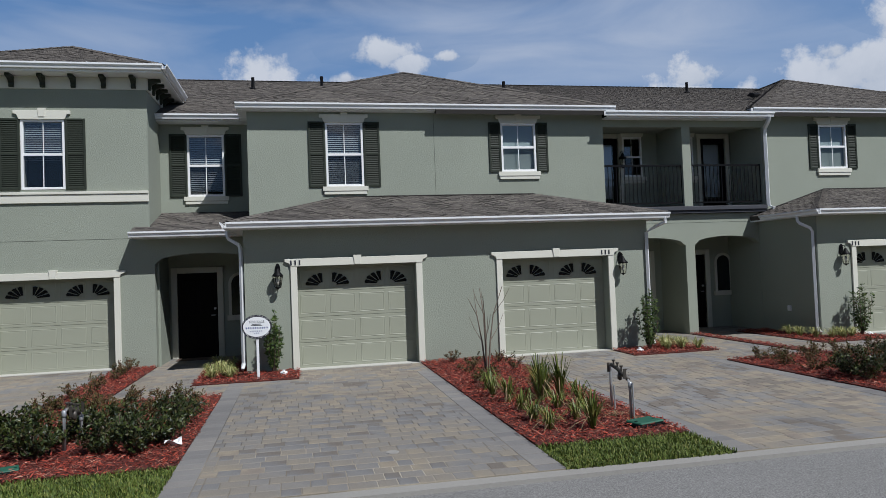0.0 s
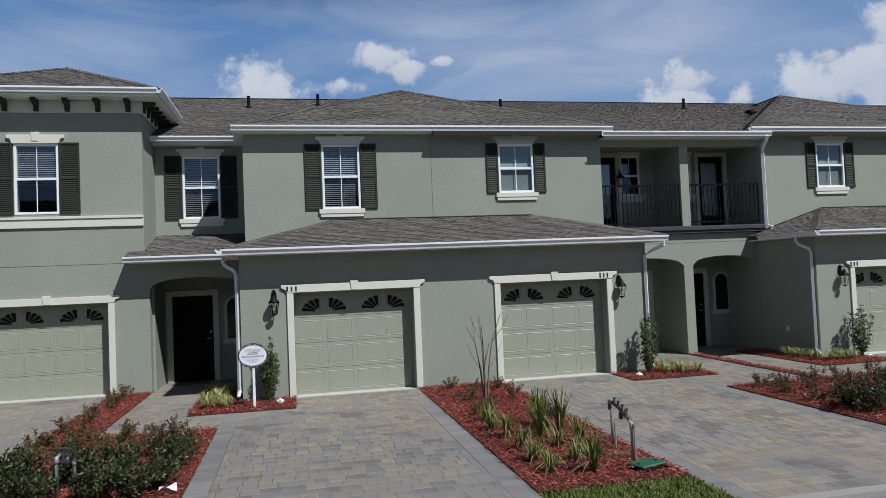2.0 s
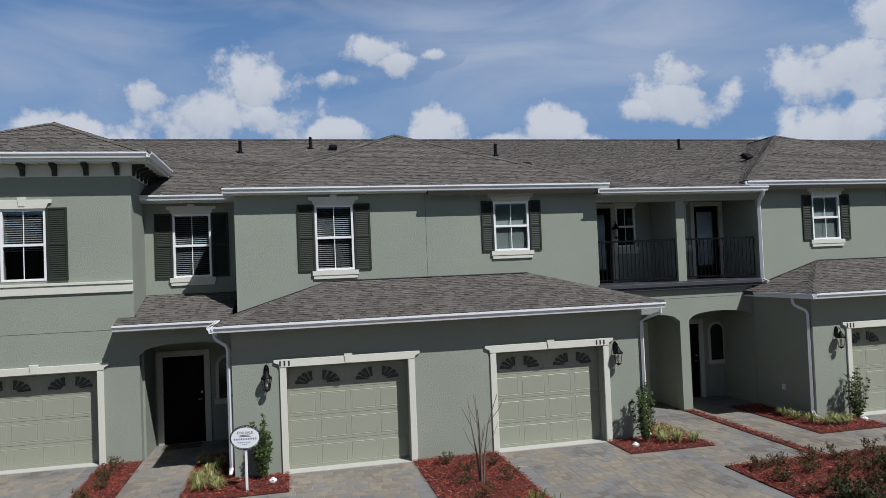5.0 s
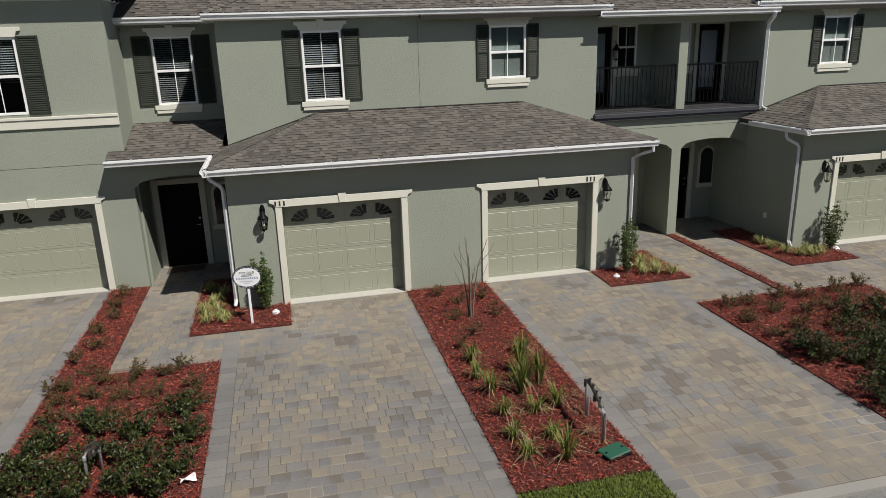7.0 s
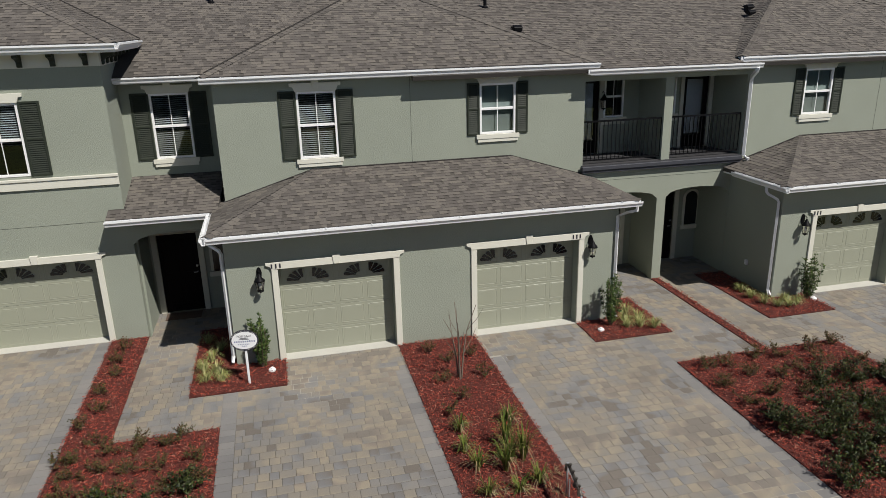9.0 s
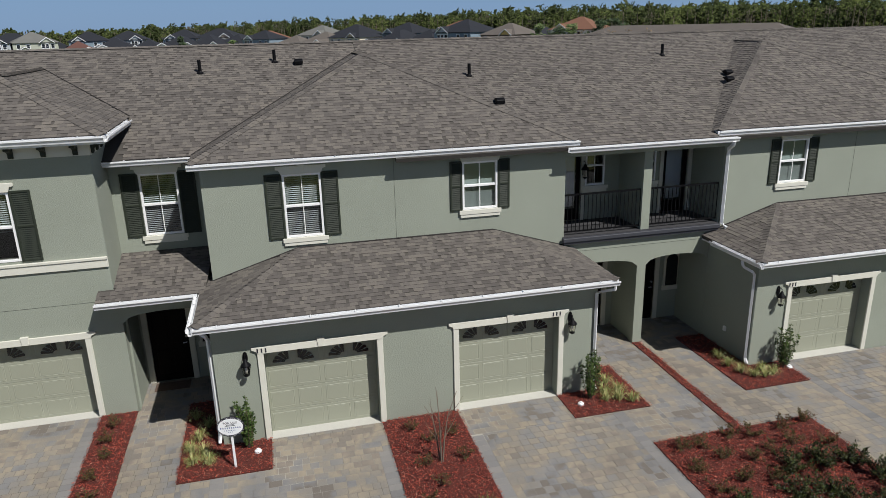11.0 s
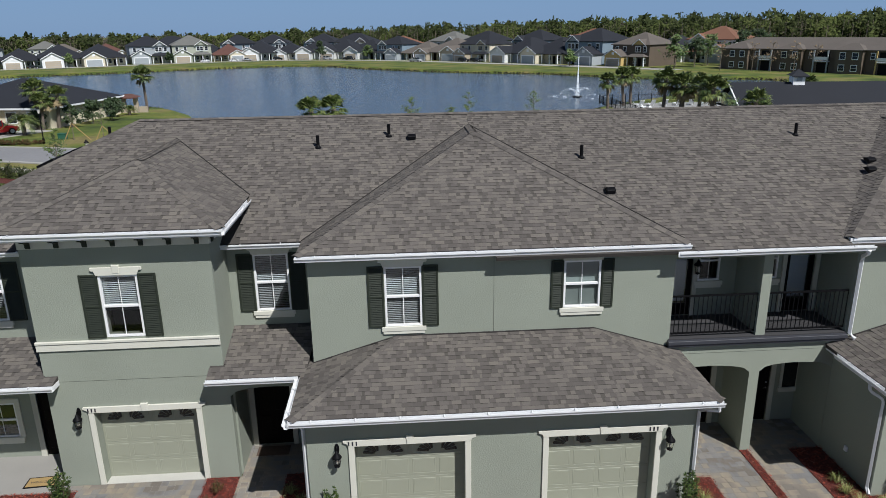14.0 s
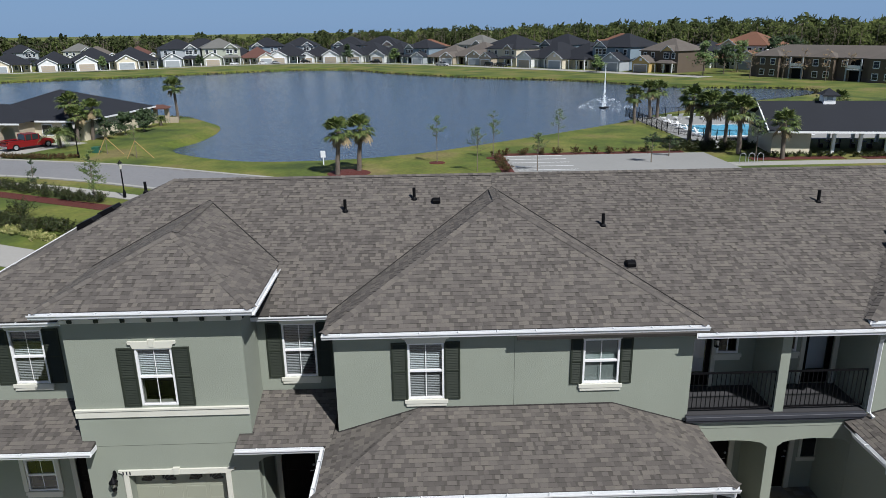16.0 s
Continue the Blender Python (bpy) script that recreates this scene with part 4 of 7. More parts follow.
def pipe_vent(x, y, h=0.36):
    part("vent_pipe", MB().turn([(0.10, -0.05), (0.095, 0.02), (0.06, 0.05), (0.048, 0.07), (0.048, h), (0.036, h), (0.036, h - 0.05)], 12, (x, y, roof_z(x, y))), M_BLACK, house, "black plumbing vent pipe")


def hood_vent(x, y, z):
    part("roof_hood", MB().prism([(x - 0.12, y - 0.14, z - 0.02), (x - 0.12, y - 0.16, z + 0.09), (x - 0.12, y - 0.05, z + 0.15), (x - 0.12, y + 0.15, z + 0.10)], (0.24, 0, 0)), M_BLACK, house, "black roof exhaust hood", bevel=0.012)


def box_vent(x, y):
    """A low metal exhaust box on the end slope."""
    z = 5.87 + 0.4938 * (x + 11.5)
    part("box_vent", MB().prism([(x - 0.28, y - 0.30, z - 0.16), (x - 0.30, y - 0.30, z + 0.04), (x + 0.20, y - 0.30, z + 0.26), (x + 0.28, y - 0.30, z + 0.16)], (0, 0.60, 0)), M_BLACK, house, "black metal roof exhaust box", bevel=0.012)


for x, y in ((-1.13, 7.08), (0.92, 7.58), (6.33, 5.98), (13.05, 6.92), (-8.20, 10.30)):
    pipe_vent(x, y)
hood_vent(1.59, 7.43, 7.66)
hood_vent(6.67, 4.26, 6.60)
hood_vent(14.35, 5.3, 7.0)
hood_vent(14.02, 4.75, 6.85)
box_vent(-9.15, 8.05)
box_vent(-8.95, 9.1)


# ---- the ground ----
def spline(pts, n=6):
    """A smooth closed line through control points."""
    out, k = [], len(pts)
    for i in range(k):
        p0, p1, p2, p3 = (Vector(pts[(i + j) % k]) for j in (-1, 0, 1, 2))
        for s in range(n):
            t = s / n
            q = 0.5 * ((2 * p1) + (p2 - p0) * t + (2 * p0 - 5 * p1 + 4 * p2 - p3) * t * t + (3 * p1 - p0 - 3 * p2 + p3) * t ** 3)
            out.append((q.x, q.y))
    return out


GZ, WZ = -0.12, -0.75


def far_xy(x, y):
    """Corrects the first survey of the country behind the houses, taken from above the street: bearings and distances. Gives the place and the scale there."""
    X, D = x - 1.156 - 0.0319 * (y + 13.656), y + 13.656 + 0.0319 * (x - 1.156)
    dip = 0.3059 + math.atan(1.0193 * math.tan(math.atan(12.70 / D) - 0.2924))
    d = 12.82 / math.tan(dip)
    lat = 1.0193 * X / D * d
    return 1.239 + lat + 0.0257 * d, -13.28 + d - 0.0257 * lat, d / D


def resurvey(objects):
    """Moves things, and meshes laid out in world places, to their corrected places."""
    for ob in objects:
        if ob.matrix_basis != Matrix.Identity(4):
            p = ob.matrix_basis.translation
            x, y, k = far_xy(p.x, p.y)
            ob.matrix_basis = Matrix.Translation((x, y, GZ + (p.z - GZ) * k)) @ Matrix.Scale(k, 4) @ Matrix.Translation(-p) @ ob.matrix_basis
            continue
        for o in [ob, *ob.children_recursive]:
            if o.type == "MESH":
                for v in o.data.vertices:
                    x, y, k = far_xy(v.co.x, v.co.y)
                    v.co = (x, y, GZ + (v.co.z - GZ) * k)


SHORE = spline([(-14, 63.5), (-1.5, 66), (12.5, 76.5), (27, 89), (34, 97), (46, 108), (62, 120), (84, 136), (88, 152), (64, 163), (45, 192), (20, 212), (-8, 247), (-26, 276), (-52, 279), (-95, 249), (-135, 222), (-140, 180), (-95, 140), (-58, 118), (-40, 112), (-31, 102), (-28, 92), (-28, 82), (-29, 75), (-22, 67)])
SHORE = [far_xy(*p)[:2] for p in SHORE]


def ground():
    bm = bmesh.new()
    R = 2500
    outer = [bm.verts.new((R * math.cos(2 * math.pi * i / 48), R * math.sin(2 * math.pi * i / 48), GZ)) for i in range(48)]
    def ring(off, z):
        """The shoreline moved off metres towards the water."""
        out = []
        for i, (x, y) in enumerate(SHORE):
            a, b = Vector(SHORE[i - 1]), Vector(SHORE[(i + 1) % len(SHORE)])
            d = (b - a).normalized()
            out.append(bm.verts.new((x - d.y * off, y + d.x * off, z)))
        return out

    shore = ring(-1.6, GZ)
    edges = [bm.edges.new((a, b)) for ring in (outer, shore) for a, b in zip(ring, ring[1:] + ring[:1])]
    bmesh.ops.triangle_fill(bm, use_beauty=True, edges=edges)
    low = ring(0.5, WZ - 0.2)
    for i in range(len(shore)):
        j = (i + 1) % len(shore)
        bm.faces.new((shore[i], shore[j], low[j], low[i]))
    bmesh.ops.recalc_face_normals(bm, faces=bm.faces[:])
    if sum(f.normal.z * f.calc_area() for f in bm.faces) < 0:
        bmesh.ops.reverse_faces(bm, faces=bm.faces[:])
    me = bpy.data.meshes.new("ground")
    bm.to_mesh(me)
    bm.free()
    me.materials.append(M_LAWN)
    return tagged(new("ground", me), "green and straw-coloured lawn reaching to the horizon", "ground", kind="structure")


ground()


def reeds():
    """Dark sedge along the far and side banks."""
    rng = random.Random(21)
    mb = MB()
    for i, (x, y) in enumerate(SHORE):
        a, b = Vector((x, y, 0)), Vector((*SHORE[(i + 1) % len(SHORE)], 0))
        if y < 100 and x < 60:
            continue
        d = (b - a).normalized()
        for _ in range(int((b - a).length * 7)):
            p = a.lerp(b, rng.random()) + Vector((d.y, -d.x, 0)) * rng.uniform(-0.4, 1.0)
            h, q = rng.uniform(0.0, 0.35), rng.uniform(0.2, 0.5)
            c = Vector((p.x, p.y, WZ + 0.05))
            k = rng.uniform(0, 3.14)
            o = Vector((math.cos(k), math.sin(k), 0)) * q
            mb.face([c - o, c + o, c + o * 0.3 + Vector((0, 0, h + 0.2))])
    tagged(part("sedge", mb, M_SEDGE), "dark green-brown sedge along the lake bank", "reeds", kind="stuff")


M_SEDGE = mat("sedge", None, 0.9, 0.2, 0.3, 0.1, 5, palette=[(0.018, 0.022, 0.008), (0.04, 0.042, 0.014), (0.075, 0.062, 0.026)], pick=1.0)
reeds()


def water_mat():
    m = mat("lake_water", (0.030, 0.048, 0.075), 0.16, 0.1, 0.02, 0.0, 1)
    n, l = m.node_tree.nodes, m.node_tree.links
    p = n["Principled BSDF"]
    co = [x for x in n if x.type == "TEX_COORD"][0]
    w = n.new("ShaderNodeTexNoise")
    w.inputs["Scale"].default_value, w.inputs["Detail"].default_value = 1.6, 5
    l.new(co.outputs["Object"], w.inputs["Vector"])
    b = n.new("ShaderNodeBump")
    b.inputs["Distance"].default_value, b.inputs["Strength"].default_value = 0.10, 1.0
    l.new(w.outputs["Fac"], b.inputs["Height"])
    l.new(b.outputs[0], p.inputs["Normal"])
    return m


M_WATER = water_mat()
wm = MB().face([(-170, 50, WZ), (120, 50, WZ), (120, 300, WZ), (-170, 300, WZ)])
tagged(part("water", wm, M_WATER), "blue-grey lake with fine ripples", "lake", kind="structure")


def slab(name, rects, z0, z1, material, label, category, kind="structure"):
    mb = MB()
    for x0, x1, y0, y1 in rects:
        mb.box(x0, x1, y0, y1, z0, z1)
    return tagged(part(name, mb, material), label, category, kind=kind)


CURB = -8.10
slab("road", [(-80, 90, -17.5, CURB - 0.17)], GZ - 0.2, -0.055, M_ASPHALT, "light grey coarse asphalt street", "road")
slab("gutter_kerb", [(-80, 90, CURB - 0.17, CURB)], GZ - 0.2, -0.014, M_CONCRETE, "pale concrete gutter kerb along the street", "kerb")

# paved areas: x0, x1, y0, y1
PAVE = {
    "driveway": [(-1.26, 2.46, CURB, -1.12), (-0.02, 2.46, -1.12, GY - 0.02)],
    "walkway": [(-3.10, -1.91, -2.40, UY + 0.0), (-3.05, -1.03, UY + 0.0, DY), (-1.91, -1.26, -2.40, -1.12)],
    "driveway_next": [(4.23, 7.92, CURB, -1.05), (4.23, 6.74, -1.05, GY - 0.02)],
    "walkway_next": [(7.92, 8.64, -2.42, -1.05), (8.64, 9.90, -2.42, UY), (7.72, 8.64, 1.1, UY), (7.70, 9.95, UY, DY)],
    "walkway_far": [(10.12, 11.22, -2.42, UY), (10.11, 12.07, UY, DY), (11.22, 13.05, -2.42, -1.03)],
    "driveway_far": [(13.05, 16.9, CURB, GY - 0.02), (11.80, 13.05, CURB, -2.42)],
    "driveway_tower": [(-7.9, -3.90, CURB, UY - 0.02)],
}
# pale sand has washed down into the joints by the street
WASH = -6.3
slab("pavement", [(a, b, max(c, WASH), d) for v in PAVE.values() for a, b, c, d in v], GZ - 0.1, -0.0045, M_SAND, "sand bed under the pavers", "pavement")
slab("pavement_front", [(a, b, c, WASH) for v in PAVE.values() for a, b, c, d in v if c < WASH], GZ - 0.1, -0.0027, M_WASHSAND, "pale sand bed under the pavers by the street", "pavement")
slab("porch_floor", [(-11.2, -7.38, 1.9, DY)], GZ - 0.1, 0.004, M_CONCRETE, "concrete porch floor", "floor")

BEDS = [
    [(-3.898, -3.102, -2.403, 2.14), (-3.88, -1.263, -6.80, -2.403)],
    [(-1.908, -0.022, -1.118, GY - 0.002), (-1.908, -1.032, GY, 2.14)],
    [(2.463, 4.227, -7.25, GY - 0.002)],
    [(6.742, 8.638, -1.048, GY - 0.002), (7.702, 8.638, GY, 1.098)],
    [(7.922, 11.798, -7.32, -2.422), (9.902, 10.118, -2.422, UY)],
    [(11.222, 13.048, -1.028, GY - 0.002), (11.222, 12.06, GY, 2.1)],
    [(-8.9, -7.0, 0.5, 1.85)],
]
GRASS = [(-3.88, -1.265, CURB, -6.802), (2.465, 4.225, CURB, -7.252), (7.922, 11.798, CURB, -7.322), (-12.0, -7.92, CURB, 0.4)]


def mulch_bed(rects, seed):
    """A mounded bed: a base with thousands of bark chips on it."""
    rng = random.Random(seed)
    mb = MB()
    bed = MB()
    for x0, x1, y0, y1 in rects:
        bed.box(x0, x1, y0, y1, GZ - 0.1, 0.015)
        n = int((x1 - x0) * (y1 - y0) * 1000)
        for _ in range(n):
            x, y, a = rng.uniform(x0 - 0.025, x1 + 0.025), rng.uniform(y0 - 0.02, min(y1 + 0.02, 2.13)), rng.uniform(0, math.pi)
            L, w, z = rng.uniform(0.03, 0.10), rng.uniform(0.006, 0.016), 0.020 + rng.uniform(0, 0.04)
            d, s = Vector((math.cos(a), math.sin(a), rng.uniform(-0.45, 0.45))) * L / 2, Vector((-math.sin(a), math.cos(a), rng.uniform(-0.9, 0.9))) * w / 2
            c = Vector((x, y, z))
            k = c + Vector((0, 0, w * 0.5))
            mb.face([c - d - s, k - d * 0.2, c + d + s * 0.6, c - d * 0.1 - s])
            mb.face([k - d * 0.2, c - d + s, c + d * 0.2 + s, c + d + s * 0.6])
    ob = tagged(part("mulch_bed", bed, M_SOIL), "planting bed covered with red bark mulch", "planting bed", kind="structure")
    ch = tagged(part("bark_chips", mb, M_MULCH), "loose red-brown bark mulch chips", "mulch", kind="stuff")


for i, b in enumerate(BEDS):
    mulch_bed(b, 10 + i)


def turf(rects, seed, per=1500):
    rng = random.Random(seed)
    mb, base = MB(), MB()
    for x0, x1, y0, y1 in rects:
        base.box(x0, x1, y0 + 0.01, y1, GZ - 0.1, -0.012)
        for _ in range(int((x1 - x0) * (y1 - y0) * per)):
            x, y, a = rng.uniform(x0 - 0.02, x1 + 0.02), rng.uniform(y0 - 0.03, y1 + 0.02), rng.uniform(0, 6.28)
            h, w = rng.uniform(0.025, 0.06), rng.uniform(0.004, 0.007)
            lean = Vector((math.cos(a), math.sin(a), 0)) * h * rng.uniform(0.1, 0.9)
            s = Vector((-math.sin(a), math.cos(a), 0)) * w
            b = Vector((x, y, -0.012))
            m = b + lean * 0.4 + Vector((0, 0, h * 0.65))
            mb.face([b - s, b + s, m + s * 0.8, m - s * 0.8])
            mb.face([m - s * 0.8, m + s * 0.8, b + lean + Vector((0, 0, h))])
    tagged(part("lawn_strip", base, M_LAWN), "strip of lawn beside the kerb", "lawn", kind="structure")
    tagged(part("grass", mb, M_BLADE), "bright green clipped grass", "grass", kind="stuff")


for i, g in enumerate(GRASS):
    turf([g], 40 + i, 3400 if i < 3 else 900)

# an unseen plain dark wall, added across the street to block low sky
M_SKYBLOCK = mat("sky_block_green", (0.022, 0.032, 0.014), 0.95, 0.5, 0.3, 0.4, 3)
tagged(part("backdrop", MB().box(-110, 120, -39, -38, GZ - 0.1, 9.0), M_SKYBLOCK), "unseen plain dark green wall added across the street to block low sky", "trees", kind="structure")


# ---- things by the houses ----
def lantern(x, y, z, turn=0):
    """A black coach lantern on a wall face at y."""
    t = thing("wall_lantern", "black coach lantern with clear glass on the wall", "wall lamp", "garage lanterns", at=Matrix.Translation((x, y, z)) @ Matrix.Scale(0.9, 4))
    part("backplate", MB().prism([(0.06 * math.cos(a), -0.022, 0.18 + 0.15 * math.sin(a)) for a in (2 * math.pi * i / 16 for i in range(16))], (0, 0.022, 0)), M_BLACK, t, bevel=0.004)
    part("arm", MB().tube([(0, -0.02, 0.24), (0, -0.09, 0.29), (0, -0.15, 0.26), (0, -0.16, 0.17)], 0.012), M_BLACK, t)
    part("hood", MB().turn([(0.125, 0.02), (0.115, 0.05), (0.06, 0.11), (0.035, 0.17), (0.014, 0.20)], 12, (0, -0.16, 0.02)), M_BLACK, t, smooth=True)
    body = part("lantern_glass", MB().turn([(0.065, -0.22), (0.105, 0.02)], 6, (0, -0.16, 0.02)), M_LAMPPANE, t, "clear tapered glass")
    body.visible_shadow = False
    part("bulb", MB().turn([(0.014, -0.17), (0.030, -0.12), (0.030, -0.06), (0.008, -0.02)], 10, (0, -0.16, 0.02)), M_LAMPGLASS, t, "pale candle bulb", smooth=True)
    for k in range(6):
        a = 2 * math.pi * k / 6
        part("bar", MB().tube([(0.068 * math.cos(a), -0.16 + 0.068 * math.sin(a), -0.20), (0.108 * math.cos(a), -0.16 + 0.108 * math.sin(a), 0.04)], 0.005, 4), M_BLACK, t)
    part("base", MB().turn([(0.012, -0.27), (0.03, -0.245), (0.072, -0.23), (0.072, -0.215)], 12, (0, -0.16, 0.02)), M_BLACK, t, smooth=True)
    return t


M_LAMPPANE = glass_mat("lantern_pane", (1.0, 0.98, 0.94), 0.95, 1.15)
for x, y in ((-0.38, GY), (7.02, GY), (DX - 0.40, GY), (-6.73, TY)):
    lantern(x, y, 1.87)
lantern(8.87, DY, 4.74)


def ellipse(cx, cy, z_or_y, rx, rz, n=40):
    return [(cx + rx * math.cos(2 * math.pi * i / n), z_or_y, cy + rz * math.sin(2 * math.pi * i / n)) for i in range(n)]


def words(text, size, x, z, y, material, parent, name="lettering"):
    cu = bpy.data.curves.new(name, "FONT")
    cu.body, cu.size, cu.align_x, cu.align_y, cu.extrude = text, size, "CENTER", "CENTER", 0.001
    tmp = bpy.data.objects.new("t", cu)
    scene.collection.objects.link(tmp)
    me = bpy.data.meshes.new_from_object(tmp.evaluated_get(bpy.context.evaluated_depsgraph_get()))
    bpy.data.objects.remove(tmp)
    me.materials.clear()
    me.materials.append(material)
    ob = new(name, me)
    ob.parent = parent
    ob.matrix_basis = pose(x, y, z, 90, 0, 0)
    return ob


def sale_sign():
    t = thing("yard_sign", "oval white for-sale sign with black rim on a white post", "sign", at=pose(-0.76, -0.86, 0.0, 0, 0, -6))
    part("post", MB().box(-0.022, 0.022, -0.02, 0.02, -0.05, 0.80), M_SIGN, t, "white wooden post", bevel=0.004)
    part("rim", MB().prism(ellipse(0, 0.985, -0.030, 0.275, 0.225), (0, 0.018, 0)), M_INK, t, "black scalloped rim")
    part("board", MB().prism(ellipse(0, 0.985, -0.036, 0.248, 0.185), (0, 0.010, 0)), M_SIGN, t, "white oval board")
    words("FOR SALE", 0.066, 0, 1.075, -0.0375, M_INK, t)
    # lines that cannot be read, a number and a name, as plain bars
    for z, w, h in ((1.035, 0.16, 0.012), (1.012, 0.20, 0.012)):
        part("text_bar", MB().box(-w / 2, w / 2, -0.0385, -0.0365, z - h / 2, z + h / 2), M_INK, t)
    for k in range(10):
        x = -0.19 + k * 0.042
        part("number_bar", MB().box(x - 0.009, x + 0.009, -0.0385, -0.0365, 0.948, 0.982), M_BLUEINK, t)
    for z, w in ((0.905, 0.26), (0.868, 0.11)):
        for k in range(int(w / 0.033)):
            x = -w / 2 + k * 0.033 + 0.012
            part("text_bar", MB().box(x - 0.007, x + 0.007, -0.0385, -0.0365, z - 0.010, z + 0.010), M_BLUEINK, t)
    for k in range(60):
        a = 2 * math.pi * k / 60
        if abs(math.sin(a)) > 0.35 and k % 5:
            part("rim_dot", MB().prism(ellipse(0.262 * math.cos(a), 0.985 + 0.206 * math.sin(a), -0.034, 0.005, 0.008, 6), (0, 0.003, 0)), M_SIGN, t)


sale_sign()


def backflow(x, y, w, h, ang, label):
    """A garden backflow preventer: two risers joined by a valve."""
    t = thing("backflow_preventer", label, "pipework", "backflow pipes", at=pose(x, y, 0, 0, 0, ang))
    part("riser", MB().tube([(0, 0, -0.05), (0, 0, h - 0.05), (0.015, 0, h - 0.012), (0.06, 0, h)], 0.017, 10), M_PIPE, t, smooth=True)
    part("riser", MB().tube([(w, 0, -0.05), (w, 0, h - 0.17), (w - 0.015, 0, h - 0.13), (w - 0.07, 0, h - 0.105)], 0.017, 10), M_PIPE, t, smooth=True)
    for px, pz in ((0.0, h - 0.03), (w, h - 0.15)):
        part("elbow", MB().turn([(0.021, -0.05), (0.025, -0.03), (0.025, 0.02), (0.016, 0.03)], 10, (px, 0, pz)), M_PIPE, t, smooth=True)
    part("valve_body", MB().tube([(0.05, 0, h), (w * 0.4, 0, h - 0.02), (w * 0.62, 0, h - 0.06), (w - 0.05, 0, h - 0.10)], 0.025, 10), M_BRASS, t, "dark bronze valve body", smooth=True)
    for k in range(4):
        u = 0.2 + 0.2 * k
        px, pz = w * u, h - 0.11 * max(0, u - 0.25)
        part("test_cock", MB().turn([(0.012, 0.0), (0.012, 0.055), (0.022, 0.06), (0.022, 0.075)], 8, (px, 0, pz)), M_BRASS, t)
    part("relief_valve", MB().turn([(0.015, -0.10), (0.030, -0.085), (0.030, -0.04), (0.02, 0.0)], 10, (w * 0.55, -0.01, h - 0.05)), M_BRASS, t, smooth=True)
    for px in (0.06, w - 0.05):
        part("handle", MB().box(px - 0.007, px + 0.007, -0.06, -0.03, h - 0.09, h + 0.03), M_BRASS, t)
    part("stake", MB().tube([(0.03, 0.03, -0.05), (0.03, 0.03, h * 0.55)], 0.011, 6), M_PIPE, t)
    part("stake", MB().tube([(w + 0.035, 0.02, -0.05), (w + 0.035, 0.02, h * 0.78)], 0.011, 6), M_PIPE, t)


M_BRASS = mat("weathered_bronze", (0.085, 0.075, 0.065), 0.5, 0.25, 20, 0.2, 80, metal=0.5)
backflow(3.98, -5.83, 0.70, 0.60, -96, "galvanised backflow preventer pipe in the mulch bed")
backflow(-2.60, -5.78, 0.39, 0.50, 80, "galvanised backflow preventer pipe among clipped shrubs")


def valve_box(x, y, ang, tilt=0, size=0.75):
    t = thing("valve_box", "green plastic irrigation valve box lid in mulch", "valve box", "valve boxes", at=pose(x, y, 0.03, tilt, 0, ang) @ Matrix.Scale(size, 4))
    part("box", MB().prism([(-0.20, -0.14, -0.08), (0.20, -0.14, -0.08), (0.20, 0.14, -0.08), (-0.20, 0.14, -0.08)], (0, 0, 0.10)), M_BLACK, t, "dark box rim", bevel=0.008)
    part("lid", MB().box(-0.19, 0.19, -0.13, 0.13, 0.022, 0.05), M_GREENBOX, t, "faded green lid", bevel=0.012)
    for k in (-1, 1):
        part("lid_slot", MB().box(k * 0.14 - 0.02, k * 0.14 + 0.02, -0.012, 0.012, 0.0505, 0.0545), M_BLACK, t)


valve_box(3.93, -6.82, 18, 0, 0.98)
valve_box(-2.95, -6.45, 20, 6, 0.6)


def outlet(x, y, z):
    t = thing("outdoor_outlet", "small grey weatherproof outlet box on the stucco wall", "outlet", at=Matrix.Translation((x, y, z)))
    part("box", MB().box(-0.04, 0.0, -0.05, 0.05, -0.07, 0.07), M_SPOUT, t, bevel=0.008)
    part("cover", MB().box(-0.055, -0.041, -0.045, 0.045, -0.06, 0.06), M_SPOUT, t, bevel=0.004)


outlet(DX - 1.03, 1.1, 0.62)


def cleanout(x, y, z=0.02):
    tagged(part("cleanout_cap", MB().turn([(0.075, -0.06), (0.075, 0.03), (0.062, 0.045), (0.03, 0.05), (0.03, 0.075), (0.0, 0.075)], 16, (x, y, z)), M_SIGN), "white plastic drain cleanout cap in the mulch", "drain cap", "drain caps")


for x, y in ((-0.31, -0.42), (7.10, -0.55), (13.0, -0.35), (-7.45, 0.9)):
    cleanout(x, y)
tagged(part("utility_cover", MB().turn([(0.08, -0.02), (0.08, 0.006), (0.058, 0.008), (0.053, 0.003), (0.0, 0.003)], 20, (7.56, -7.03, 0)), M_CONCRETE), "round concrete-rimmed meter cover set in pavers", "meter cover")
tagged(part("utility_cover", MB().turn([(0.07, -0.02), (0.07, 0.006), (0.05, 0.008), (0.0, 0.004)], 20, (0.95, -6.95, 0)), M_CONCRETE), "small round cover set in the driveway pavers", "meter cover")


